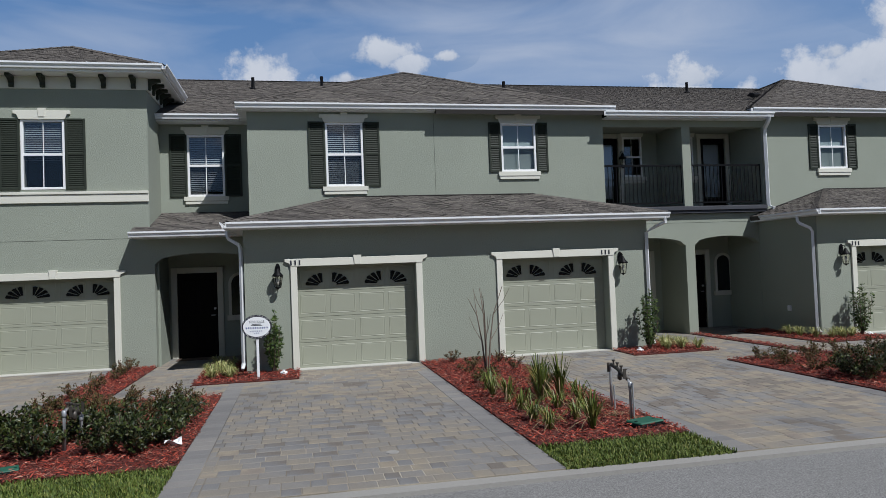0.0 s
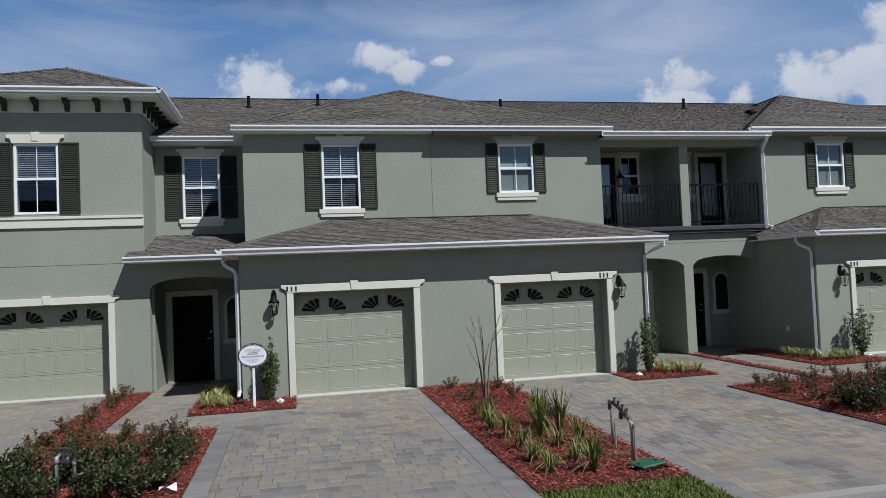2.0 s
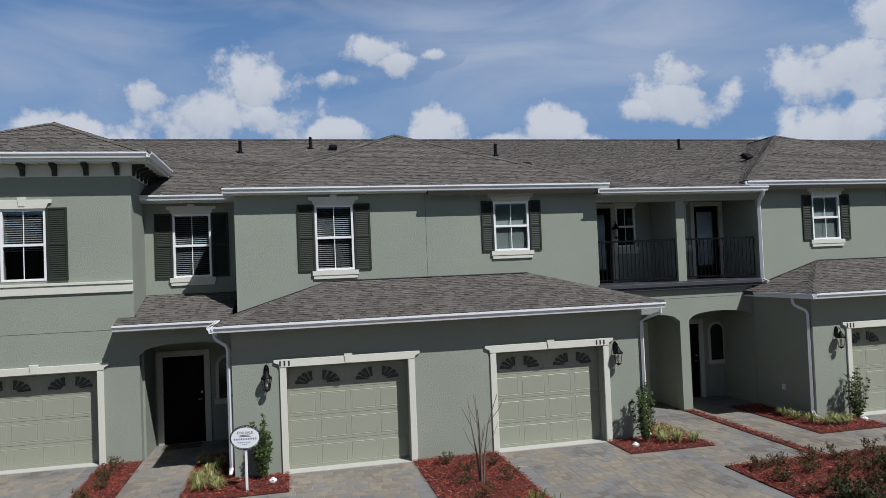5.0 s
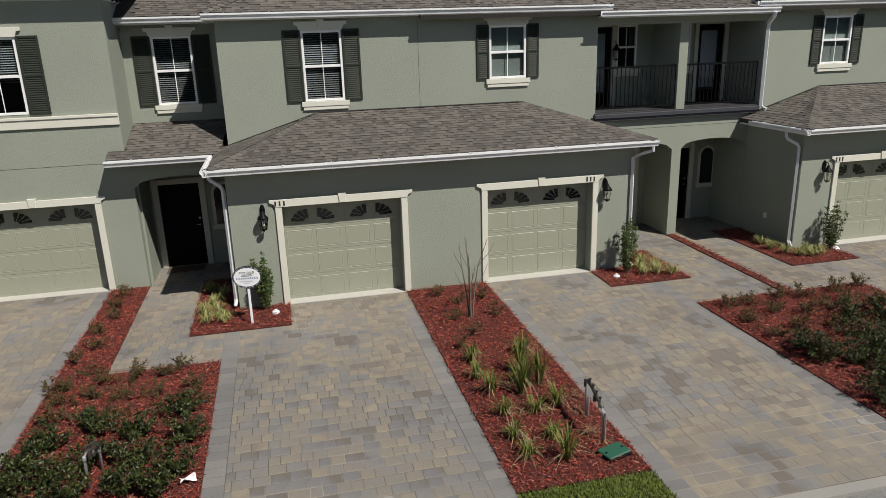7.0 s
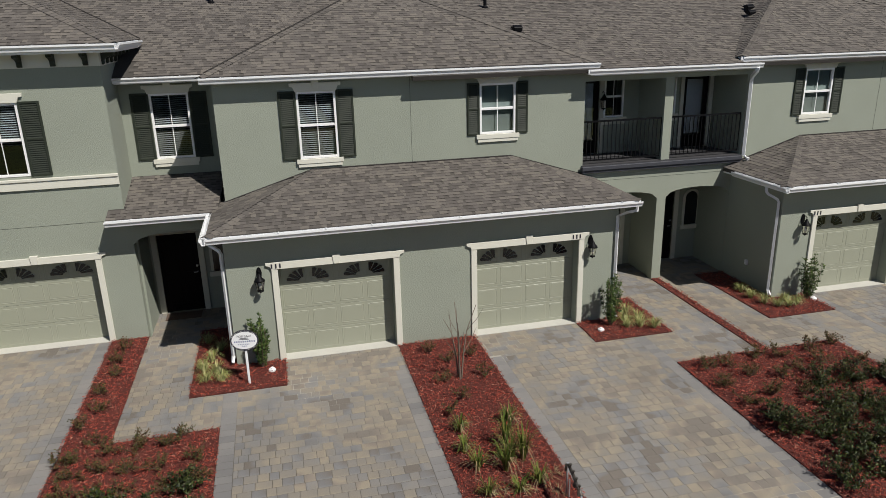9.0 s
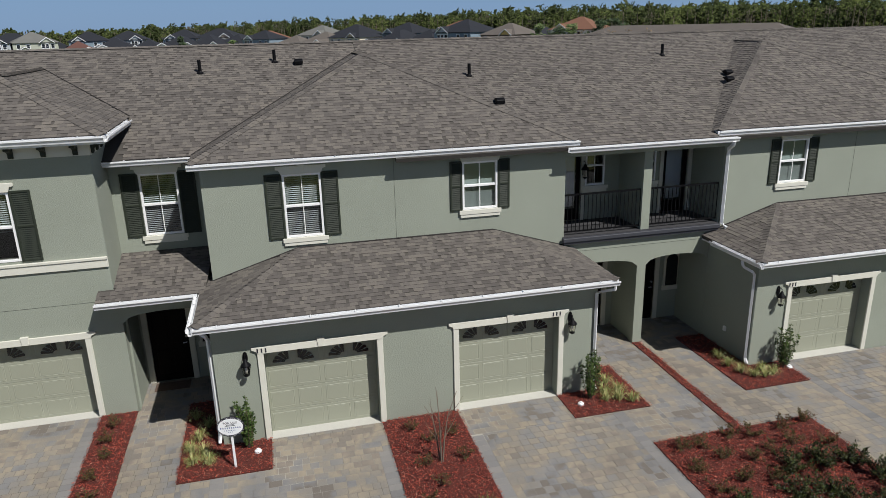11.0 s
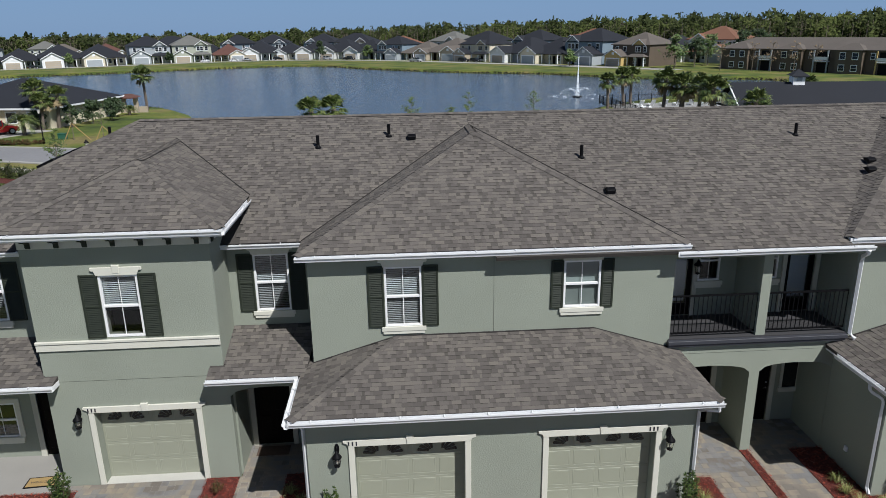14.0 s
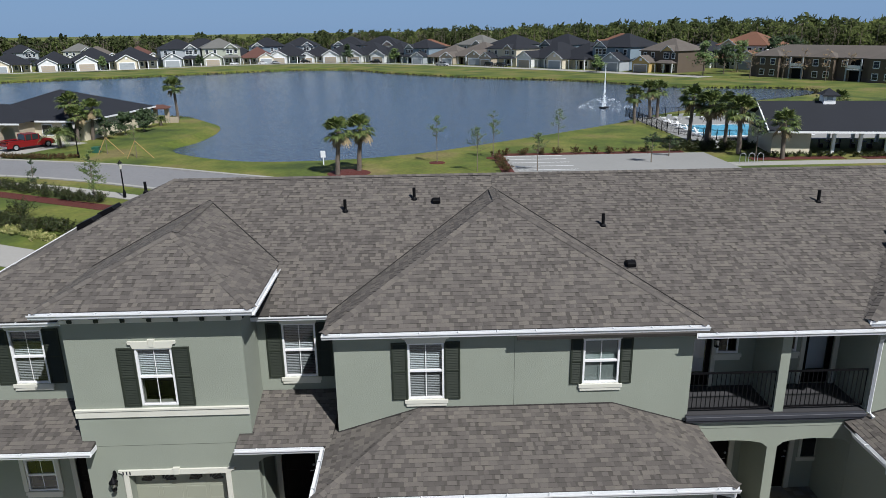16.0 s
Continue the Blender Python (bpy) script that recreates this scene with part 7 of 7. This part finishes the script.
for i in range(18):
    hedge(29.5 + (i % 9) * 1.0 + hr.uniform(-0.3, 0.3), 63.8 + (i // 9) * 1.8 + hr.uniform(-0.5, 0.5), 0.9, 1.1, 420, M_LEAF, 740 + i, "dark shrub beside the pool fence", 0.14)
strip("pavement_walk", [(-36, 35.0), (-21, 27.4)], 3.0, GZ - 0.1, GZ + 0.05, M_PATH, "pale concrete path between lawns", "pavement")
strip("mulch_bed", [(-38.5, 49.6), (-23.2, 41.6)], 1.5, GZ - 0.1, GZ + 0.03, M_SOIL, "red mulch bed under the shrubs", "planting bed")
for i in range(14):
    hedge(-45.5 + i * 0.62 + hr.uniform(-0.2, 0.2), 67.6 - i * 0.05 + hr.uniform(-0.6, 0.6), 0.7, 0.5, 260, M_LEAFRED, 580 + i, "low bronze-leaved shrub in a round bed", 0.13)
for i in range(16):
    hedge(36.0 + i * 1.1, 59.3 - i * 0.13 + hr.uniform(-0.2, 0.2), 0.6, 0.6, 240, M_LEAF, 600 + i, "low dark shrub along the clubhouse", 0.13)
for i in range(9):
    hedge(10.6 + i * 1.9, 63.3 + hr.uniform(-0.2, 0.2), 0.7, 0.8, 260, M_LEAFRED, 620 + i, "low bronze-leaved shrub by the parking lot", 0.13)
for i in range(5):
    hedge(9.4, 53.5 + i * 2.0, 0.7, 0.9, 260, M_LEAFRED, 640 + i, "low bronze-leaved shrub by the parking lot", 0.13)
slab("mulch_bed", [(9.0, 10.2, 51, 64), (10.2, 30, 62.7, 64), (35.0, 44.6, 57.0, 58.6), (46.5, 62, 56.6, 58.0)], GZ - 0.1, GZ + 0.035, M_SOIL, "red mulch bed beside the parking lot", "planting bed")
for x, y, r in ((-5.6, 54.4, 2.2), (3.0, 59.2, 0.9), (9.0, 61.4, 0.8)):
    tagged(part("mulch_ring", MB().turn([(r, -0.05), (r * 0.9, 0.05), (0.0, 0.08)], 20, (x, y, GZ)), M_SOIL), "round red mulch ring under trees", "planting bed", "mulch rings", "structure")


# ---- lamp posts, sign, fountain ----
def lamp_post(x, y, h):
    t = thing("street_lamp", "black post-top street lamp with a lantern head", "street lamp", "street lamps", at=pose(x, y, GZ))
    part("post", MB().turn([(0.13, 0), (0.13, 0.5), (0.06, 0.7), (0.05, h - 0.5)], 12), M_BLACK, t)
    part("lantern", MB().turn([(0.08, 0), (0.17, 0.45), (0.17, 0.47)], 8, (0, 0, h - 0.5)), M_LAMPGLASS, t, "frosted lantern glass")
    part("cap", MB().turn([(0.22, 0), (0.1, 0.14), (0.03, 0.26)], 8, (0, 0, h - 0.03)), M_BLACK, t)


lamp_post(-23.3, 45.2, 3.0)
lamp_post(-36.8, 67.1, 3.8)
t = thing("lake_sign", "small white notice on a post by the lake", "sign", at=pose(-8.6, 59.2, GZ))
part("post", MB().box(-0.05, 0.05, -0.05, 0.05, 0, 1.2), M_SIGN, t)
part("board", MB().box(-0.25, 0.25, -0.08, -0.05, 0.8, 1.5), M_SIGN, t)
t = thing("rubbish_bin", "green utility cabinet on the lawn", "cabinet", at=pose(-36.2, 70.4, GZ) @ Matrix.Scale(0.7, 4))
part("box", MB().box(-0.6, 0.6, -0.5, 0.5, 0, 0.9), M_GREENBOX, t, bevel=0.05)
part("lid", MB().box(-0.65, 0.65, -0.55, 0.55, 0.9, 1.0), M_GREENBOX, t, bevel=0.03)


def fountain(x, y):
    t = thing("fountain", "lake fountain with a tall white jet and spray ring", "fountain", at=pose(x, y, WZ))
    rng = random.Random(9)
    part("float", MB().turn([(0.9, -0.1), (0.9, 0.12), (0.3, 0.25)], 16), M_BLACK, t)
    jet, spray, ring = MB(), MB(), MB()
    for _ in range(520):
        f = rng.random() ** 1.4
        a, q = rng.uniform(0, 6.28), (0.42 * (1 - f) ** 2.2 + 0.03) * math.sqrt(rng.random())
        p = Vector((q * math.cos(a), q * math.sin(a), 0.2 + 7.6 * f))
        w = 0.03 + 0.03 * rng.random()
        jet.face([p + Vector((-w, 0, -w * 2)), p + Vector((w, 0, -w)), p + Vector((0, w, w * 3))])
    for _ in range(420):
        a, f = rng.uniform(0, 6.28), rng.random()
        d = 3.4 * f
        p = Vector((d * math.cos(a), d * math.sin(a), 0.2 + 6.0 * f * (1 - f) * 0.9 + rng.uniform(-0.15, 0.15)))
        w = 0.03
        spray.face([p + Vector((-w, 0, -w)), p + Vector((w, 0, 0)), p + Vector((0, w, w * 2))])
    for _ in range(150):
        a, d = rng.uniform(0, 6.28), rng.choice((1.0, 0.82, 0.5)) * 5.2 + rng.gauss(0, 0.25)
        p = Vector((d * math.cos(a), d * math.sin(a), 0.02 + rng.uniform(0, 0.08)))
        w = 0.06
        ring.face([p + Vector((-w, -w, 0)), p + Vector((w, -w, 0)), p + Vector((0, w, w * 0.8))])
    for nm, mb in (("jet", jet), ("spray", spray), ("splash_ring", ring)):
        part(nm, mb, M_FOAM, t)["kind"] = "stuff"


M_FOAM = mat("white_water", (0.75, 0.8, 0.84), 0.6)
fountain(35.0, 117.5)

# ---- lake house with the red truck ----
t = thing("lake_house", "one-storey stone and cream house with dark hip roof", "house", at=pose(-41.9, 80.6, GZ, 0, 0, -9))
part("wall", MB().box(-17, 0, 0, 17, -0.2, 2.7), M_W[1], t, "cream stucco wall")
part("roof", hip(MB(), -17, 0, 0, 17, 2.7, 3.3, 0.6), M_R[0], t, "charcoal shingle roof")
part("carport_wall", arch_wall(-16.5, -7.0, -0.2, 2.7, -3.0, 0.4, [(-15.8, -13.6, 1.5, 2.2), (-12.6, -10.6, 1.5, 2.2), (-9.6, -7.6, 1.5, 2.2)]), M_W[2], t, "tan stone arcade")
part("carport_side", MB().box(-7.4, -7.0, -2.6, 0, -0.2, 2.7), M_W[2], t)
part("carport_roof", hip(MB(), -16.5, -7.0, -3.0, 5, 2.7, 2.0, 0.5), M_R[0], t)
part("fascia", MB().box(-17.1, -6.4, -3.56, -3.5, 2.5, 2.72).box(-6.4, 0.65, -0.66, -0.6, 2.5, 2.72).box(0.6, 0.66, -0.6, 17.6, 2.5, 2.72), M_SIGN, t)
for x in (-5.2, -2.2):
    far_window(t, x, 0, 0.8, 1.3, 1.3)
strip("driveway", [(-43.5, 80.0), (-46.3, 74.6), (-49.0, 67.2)], 6.0, GZ - 0.1, GZ + 0.05, M_PATH, "pale concrete driveway beside the lake house", "driveway")
t = thing("gazebo", "small tan stone pillar shelter with a flat roof by the lake", "shelter", at=pose(-38.4, 99.5, GZ))
for sx in (-0.9, 0.9):
    part("pillar", MB().box(sx - 0.3, sx + 0.3, -0.3, 0.3, 0, 2.4), M_W[2], t, bevel=0.04)
part("roof", hip(MB(), -1.2, 1.2, -0.7, 0.7, 2.4, 0.5, 0.3), M_R[3], t)
part("wall", MB().box(-2.4, 2.4, 0.32, 0.6, 0, 0.9), M_W[2], t)

# ---- clubhouse and pool ----
t = thing("clubhouse", "tan clapboard clubhouse with charcoal roof, cupola and open veranda", "clubhouse", at=pose(38.6, 60.9, GZ, 0, 0, -9))
part("wall", MB().box(0, 3.9, 0, 9, -0.2, 2.6), M_W[1], t, "cream clapboard wall")
for k in range(13):
    part("clapboard", MB().prism([(-0.02, -0.03, 0.05 + k * 0.19), (-0.02, -0.045, 0.05 + k * 0.19), (-0.02, -0.02, 0.23 + k * 0.19), (-0.02, -0.005, 0.23 + k * 0.19)], (3.94, 0, 0)), M_W[1], t)
for k in range(8):
    for q in (0.1, 8.5):
        part("column", MB().box(6.2 + k * 2.7, 6.5 + k * 2.7, q, q + 0.3, -0.2, 2.6), M_SIGN, t, "white square column")
part("roof", MB().face([(-0.7, -1.0, 2.5), (27, -1.0, 2.5), (27, 4.5, 5.2), (-0.7, 4.5, 5.2)]).face([(27, 10, 2.5), (-0.7, 10, 2.5), (-0.7, 4.5, 5.2), (27, 4.5, 5.2)]).face([(-0.7, -1.0, 2.38), (-0.7, 10, 2.38), (27, 10, 2.38), (27, -1.0, 2.38)]), M_R[0], t, "charcoal shingle roof")
part("gable_end", MB().prism([(0, 0.0, 2.6), (0, 4.5, 4.95), (0, 9.0, 2.6)], (0.2, 0, 0)), M_W[3], t, "grey gable")
for a, b in (((-0.72, -1.05, 2.42), (-0.72, 4.5, 5.12)), ((-0.72, 10.05, 2.42), (-0.72, 4.5, 5.12))):
    part("bargeboard", MB().tube([a, b], 0.09, 4), M_SIGN, t)
part("fascia", MB().box(-0.7, 27, -1.10, -1.0, 2.36, 2.56), M_SIGN, t)
c = part("cupola", MB().box(6.1, 7.4, 3.85, 5.15, 4.7, 5.9), M_SIGN, t, "white louvred cupola", bevel=0.03)
part("cupola_roof", hip(MB(), 6.1, 7.4, 3.85, 5.15, 5.9, 0.7, 0.3), M_R[0], c)
part("cupola_vent", MB().box(6.45, 7.05, 3.81, 3.845, 5.25, 5.75), M_W[3], c)
for k in range(4):
    part("table", MB().turn([(0.25, 0), (0.05, 0.1), (0.05, 0.7), (0.55, 0.72), (0.55, 0.76)], 12, (7.6 + k * 3.4, 4.5, 0)), M_BLACK, t)
    for q in (-0.9, 0.9):
        part("chair", MB().box(7.6 + k * 3.4 + q - 0.22, 7.6 + k * 3.4 + q + 0.22, 4.3, 4.7, 0.0, 0.45).box(7.6 + k * 3.4 + q * 1.22 - 0.03, 7.6 + k * 3.4 + q * 1.22 + 0.03, 4.3, 4.7, 0.45, 0.95), M_BLACK, t)
slab("pool_deck", [(33.5, 60, 70.5, 96)], GZ - 0.1, GZ + 0.05, M_LOT, "pale concrete pool deck", "pavement")
M_POOL = mat("pool_water", (0.06, 0.35, 0.45), 0.05, 0.1, 0.5, 0.0, 1)
t = thing("swimming_pool", "turquoise swimming pool with pale coping", "pool", at=pose(43.5, 79.5, GZ))
part("coping", MB().box(-7.2, 7.2, -5.4, 5.4, 0.03, 0.10), M_SIGN, t)
part("water", MB().box(-6.8, 6.8, -5, 5, 0.08, 0.115), M_POOL, t)


def lounger(x, y, a, first=[]):
    m = pose(x, y, GZ + 0.05, 0, 0, a)
    if first:
        copy_thing(first[0], m)
        return
    t = thing("sun_lounger", "white plastic sun lounger on the pool deck", "lounger", "sun loungers")
    part("seat", MB().box(-0.35, 0.35, -0.9, 0.5, 0.30, 0.36), M_SIGN, t, bevel=0.02)
    part("backrest", MB().prism([(-0.35, 0.5, 0.32), (-0.35, 0.95, 0.95), (-0.35, 0.90, 0.98), (-0.35, 0.45, 0.36)], (0.7, 0, 0)), M_SIGN, t)
    for sx in (-0.3, 0.3):
        for sy in (-0.8, 0.4):
            part("leg", MB().box(sx - 0.03, sx + 0.03, sy - 0.03, sy + 0.03, 0, 0.3), M_SIGN, t)
    t.matrix_basis = m
    first.append(t)


for k in range(9):
    lounger(37.5 + k * 2.0, 91.5 + hr.uniform(-0.5, 0.5), 180 + hr.uniform(-20, 20))
for k in range(5):
    lounger(36.5, 75 + k * 3.2, 60 + hr.uniform(-20, 20))


def fence(a, b):
    """Black metal pool fence from a to b."""
    a, b = Vector((*a, GZ)), Vector((*b, GZ))
    t = thing("pool_fence", "black metal picket fence round the pool", "fence", "pool fences")
    n = int((b - a).length / 2.2) + 1
    for i in range(n + 1):
        p = a.lerp(b, i / n)
        part("post", MB().box(p.x - 0.04, p.x + 0.04, p.y - 0.04, p.y + 0.04, GZ, GZ + 1.45), M_BLACK, t)
    for z in (0.25, 1.3):
        part("rail", MB().tube([a + Vector((0, 0, z)), b + Vector((0, 0, z))], 0.025, 4), M_BLACK, t)
    pk = MB()
    m = int((b - a).length / 0.14)
    for i in range(m):
        p = a.lerp(b, (i + 0.5) / m)
        pk.tube([p + Vector((0, 0, 0.1)), p + Vector((0, 0, 1.4))], 0.012, 3)
    part("picket", pk, M_BLACK, t)["kind"] = "stuff"


fence((33.2, 97), (60, 97))
fence((33.2, 97), (33.2, 78))
fence((33.2, 78), (36.5, 70.2))
fence((36.5, 70.2), (41, 70.2))


def bike_rack(x, y):
    t = thing("bike_rack", "white hooped bicycle rack on a concrete pad", "bike rack", at=pose(x, y, GZ))
    part("pad", MB().box(-1.4, 1.4, -0.5, 0.5, 0, 0.06), M_PATH, t)
    for k in range(3):
        q = -0.9 + k * 0.9
        part("hoop", MB().tube([(q - 0.3, 0, 0.05)] + [(q - 0.3 * math.cos(a), 0, 0.75 + 0.3 * math.sin(a)) for a in (math.pi * i / 8 for i in range(9))] + [(q + 0.3, 0, 0.05)], 0.035, 6), M_PIPE, t)


bike_rack(34.0, 55.4)
tagged(part("white_tank", MB().turn([(0.6, 0), (0.65, 0.2), (0.5, 0.6), (0.2, 0.75)], 14, (34.6, 66.0, GZ)), M_SIGN), "white covered equipment dome beside the palms", "equipment")

# ---- far terrace of townhouses ----
t = thing("far_terrace", "brown and grey two-storey terrace with brown hip roofs", "townhouse", at=pose(96, 193, GZ, 0, 0, -59))
part("wall", MB().box(0, 62, 0, 13, -0.2, 5.8), M_W[5], t, "brown stucco wall")
part("roof", hip(MB(), 0, 62, 0, 13, 5.8, 2.9, 0.6), M_R[2], t)
for k in range(4):
    x = 3.0 + k * 15.5
    part("bay_wall", MB().box(x, x + 6.5, -1.6, 0, -0.2, 5.8), M_W[5], t)
    part("bay_roof", hip(MB(), x, x + 6.5, -1.6, 3, 5.8, 1.6, 0.5), M_R[2], t)
    for q in (1.7, 4.8):
        far_window(t, x + q, -1.6, 3.6, 1.3, 1.5)
        far_window(t, x + q, -1.6, 0.7, 1.3, 1.4)
    far_window(t, x + 8.3, 0, 3.6, 0.9, 1.4)
    part("balcony", MB().box(x + 9.6, x + 13.4, -1.4, 0, 2.8, 3.0), M_SIGN, t)
    part("balcony_rail", MB().box(x + 9.6, x + 13.4, -1.42, -1.36, 3.2, 4.0), M_SIGN, t)
    # flat black plates on the wall paint the shade of balcony and porch
    part("recess", MB().box(x + 9.8, x + 13.2, -0.03, 0.0, 3.05, 5.3), M_BLACK, t)
    part("porch_recess", MB().box(x + 9.8, x + 13.2, -0.03, 0.0, 0.0, 2.5), M_BLACK, t)
    for q in (9.6, 13.2):
        part("post", MB().box(x + q, x + q + 0.3, -1.42, -1.12, -0.2, 5.6), M_W[7] if k == 2 else M_W[3], t)

# ---- the wood beyond ----
M_PINE = leaf_mat("pine_wood", [(0.026, 0.036, 0.014), (0.040, 0.052, 0.020), (0.058, 0.070, 0.028)], 0.95, 0.05)
M_SPRING = leaf_mat("spring_wood", [(0.055, 0.072, 0.022), (0.080, 0.100, 0.032), (0.105, 0.120, 0.042)], 0.95, 0.05)
M_GREYWOOD = leaf_mat("bare_wood", [(0.080, 0.070, 0.056), (0.120, 0.104, 0.086), (0.098, 0.088, 0.066)], 0.95, 0.05)


def wood():
    rng = random.Random(12)
    line = curve([(-420, 330), (-290, 372), (-180, 425), (-60, 430), (20, 395), (75, 330), (118, 268), (165, 225), (230, 190), (330, 160)], 30)
    sets = {"pine": MB(), "spring": MB(), "bare": MB()}
    tr = MB()
    for i, (x, y) in enumerate(line):
        for depth in (0, 9, 18, 30, 45):
            for _ in range(2):
                px, py = x + rng.uniform(-5, 5), y + depth + rng.uniform(-4, 4)
                px += depth * 0.35 * (1 if x > 40 else 0)
                side = min(1.0, max(0.0, (x + 100) / 200))
                k = rng.choices(("pine", "spring", "bare"), (0.42, 0.18 + 0.25 * side, 0.40 - 0.2 * side))[0]
                h = rng.uniform(9.5, 13) + 3.0 * side + (rng.uniform(0, 2.2) if k == "pine" else 0)
                r = rng.uniform(2.2, 4.0) * (0.75 if k == "pine" else 1)
                if depth < 10:
                    tr.tube([(px, py, GZ), (px + rng.uniform(-0.4, 0.4), py, h * 0.85)], 0.22, 4, 0.08)
                mb = sets[k]
                for c in range(8):
                    cz = h * rng.uniform(0.25 if k != "pine" else 0.35, 0.97)
                    cr = r * (1.2 - 0.6 * (cz / h)) * rng.uniform(0.6, 1.2)
                    a = rng.uniform(0, 6.28)
                    cc = Vector((px + math.cos(a) * cr * 0.7, py + math.sin(a) * cr * 0.7, cz))
                    for _q in range(11 if k != "bare" else 7):
                        p = cc + rnd_dir(rng) * cr * 0.75 * rng.random() ** 0.5
                        d = rnd_dir(rng, 0.1)
                        L = rng.uniform(0.6, 1.3) * (0.8 if k == "bare" else 1) * (1 + depth / 28)
                        leaf(mb, p, d, d.orthogonal().normalized(), L, L * (0.75 if k != "bare" else 0.3))
    for i, (x, y) in enumerate(line):
        for _ in range(10):
            p = Vector((x + rng.uniform(-4, 4), y - 4 + rng.uniform(-3, 3), rng.uniform(0.2, 4.5)))
            for _q in range(5):
                d = rnd_dir(rng, 0.2)
                leaf(sets["pine"], p + rnd_dir(rng) * 1.2, d, d.orthogonal().normalized(), 1.2, 0.9)
    tagged(part("pine_wood", sets["pine"], M_PINE), "dark green pine wood along the horizon", "forest", kind="stuff")
    tagged(part("spring_wood", sets["spring"], M_SPRING), "light green broadleaf trees in the far wood", "forest", kind="stuff")
    tagged(part("bare_wood", sets["bare"], M_GREYWOOD), "grey-brown leafless trees in the far wood", "forest", kind="stuff")
    tagged(part("wood_trunks", tr, M_BARK), "pale trunks at the edge of the wood", "forest", kind="stuff")


wood()
resurvey([ob for ob in scene.collection.all_objects if ob not in before and not ob.parent])


# ---- pieces: shingles and pavers ----
for w, m, owner in singles:
    ob = bpy.data.objects.new("shingle", tab_mesh(w))
    scene.collection.objects.link(ob)
    ob.parent = owner
    ob.matrix_basis = m

PAV_L, PAV_W, EDGE = [0.155, 0.185, 0.225, 0.265], 0.205, 0.28
paver_meshes = {}


def paver_verts(w, d):
    g, c, h = 0.0042, 0.0045, 0.0
    a, b = w - g, d - g
    return [(g, g, -0.02), (a, g, -0.02), (a, b, -0.02), (g, b, -0.02), (g, g, h - 0.0025), (a, g, h - 0.0025), (a, b, h - 0.0025), (g, b, h - 0.0025), (g + c, g + c, h), (a - c, g + c, h), (a - c, b - c, h), (g + c, b - c, h)]


PAVER_F = [(0, 1, 5, 4), (1, 2, 6, 5), (2, 3, 7, 6), (3, 0, 4, 7), (4, 5, 9, 8), (5, 6, 10, 9), (6, 7, 11, 10), (7, 4, 8, 11), (8, 9, 10, 11)]


def paver_mesh(w, d):
    if (w, d) not in paver_meshes:
        me = bpy.data.meshes.new("paver")
        me.from_pydata(paver_verts(w, d), [], PAVER_F)
        me.materials.append(M_PAVER)
        paver_meshes[(w, d)] = me
    return paver_meshes[(w, d)]


pavement = bpy.data.objects["pavement"]


def pave(rects, single, rng, near=-3.9):
    """Mixed blocks in courses, with a course of larger grey blocks along each long side of a driveway."""
    field, edge = MB(), MB()
    count = 0

    def lay(mb, x, y, w, d):
        nonlocal count
        z = rng.uniform(-0.0012, 0.0012)
        if mb is field and count < single and y < near and rng.random() < 0.9:
            count += 1
            ob = bpy.data.objects.new("paver", paver_mesh(round(w, 3), round(d, 3)))
            scene.collection.objects.link(ob)
            ob.parent = pavement
            ob.matrix_basis = Matrix.Translation((x, y, z))
            return
        i = len(mb.v)
        mb.v += [(x + p[0], y + p[1], z + p[2]) for p in paver_verts(w, d)]
        mb.f += [tuple(i + k for k in q) for q in PAVER_F]

    for x0, x1, y0, y1 in rects:
        a, b = x0, x1
        if x1 - x0 > 3:
            for q in (x0, x1 - EDGE):
                y = y0
                while y < y1 - 0.05:
                    d = min(0.20, y1 - y)
                    lay(edge, q, y, EDGE, d)
                    y += d
            a, b = x0 + EDGE, x1 - EDGE
        y = y0
        while y < y1 - 0.02:
            d = min(PAV_W, y1 - y)
            x = a
            first = rng.choice((0.08, 0.12, 0.17))
            while x < b - 0.01:
                w = first or rng.choice(PAV_L)
                first = 0
                if b - x - w < 0.06:
                    w = b - x
                lay(field, x, y, w, d)
                x += w
            y += d
    for mb, m in ((field, M_PAVER), (edge, M_BORDER)):
        if mb.v:
            part("paver", mb, m, pavement)["kind"] = "stuff"


for i, (name, rects) in enumerate(PAVE.items()):
    pave(rects, 300 if name == "driveway" else 0, random.Random(60 + i))
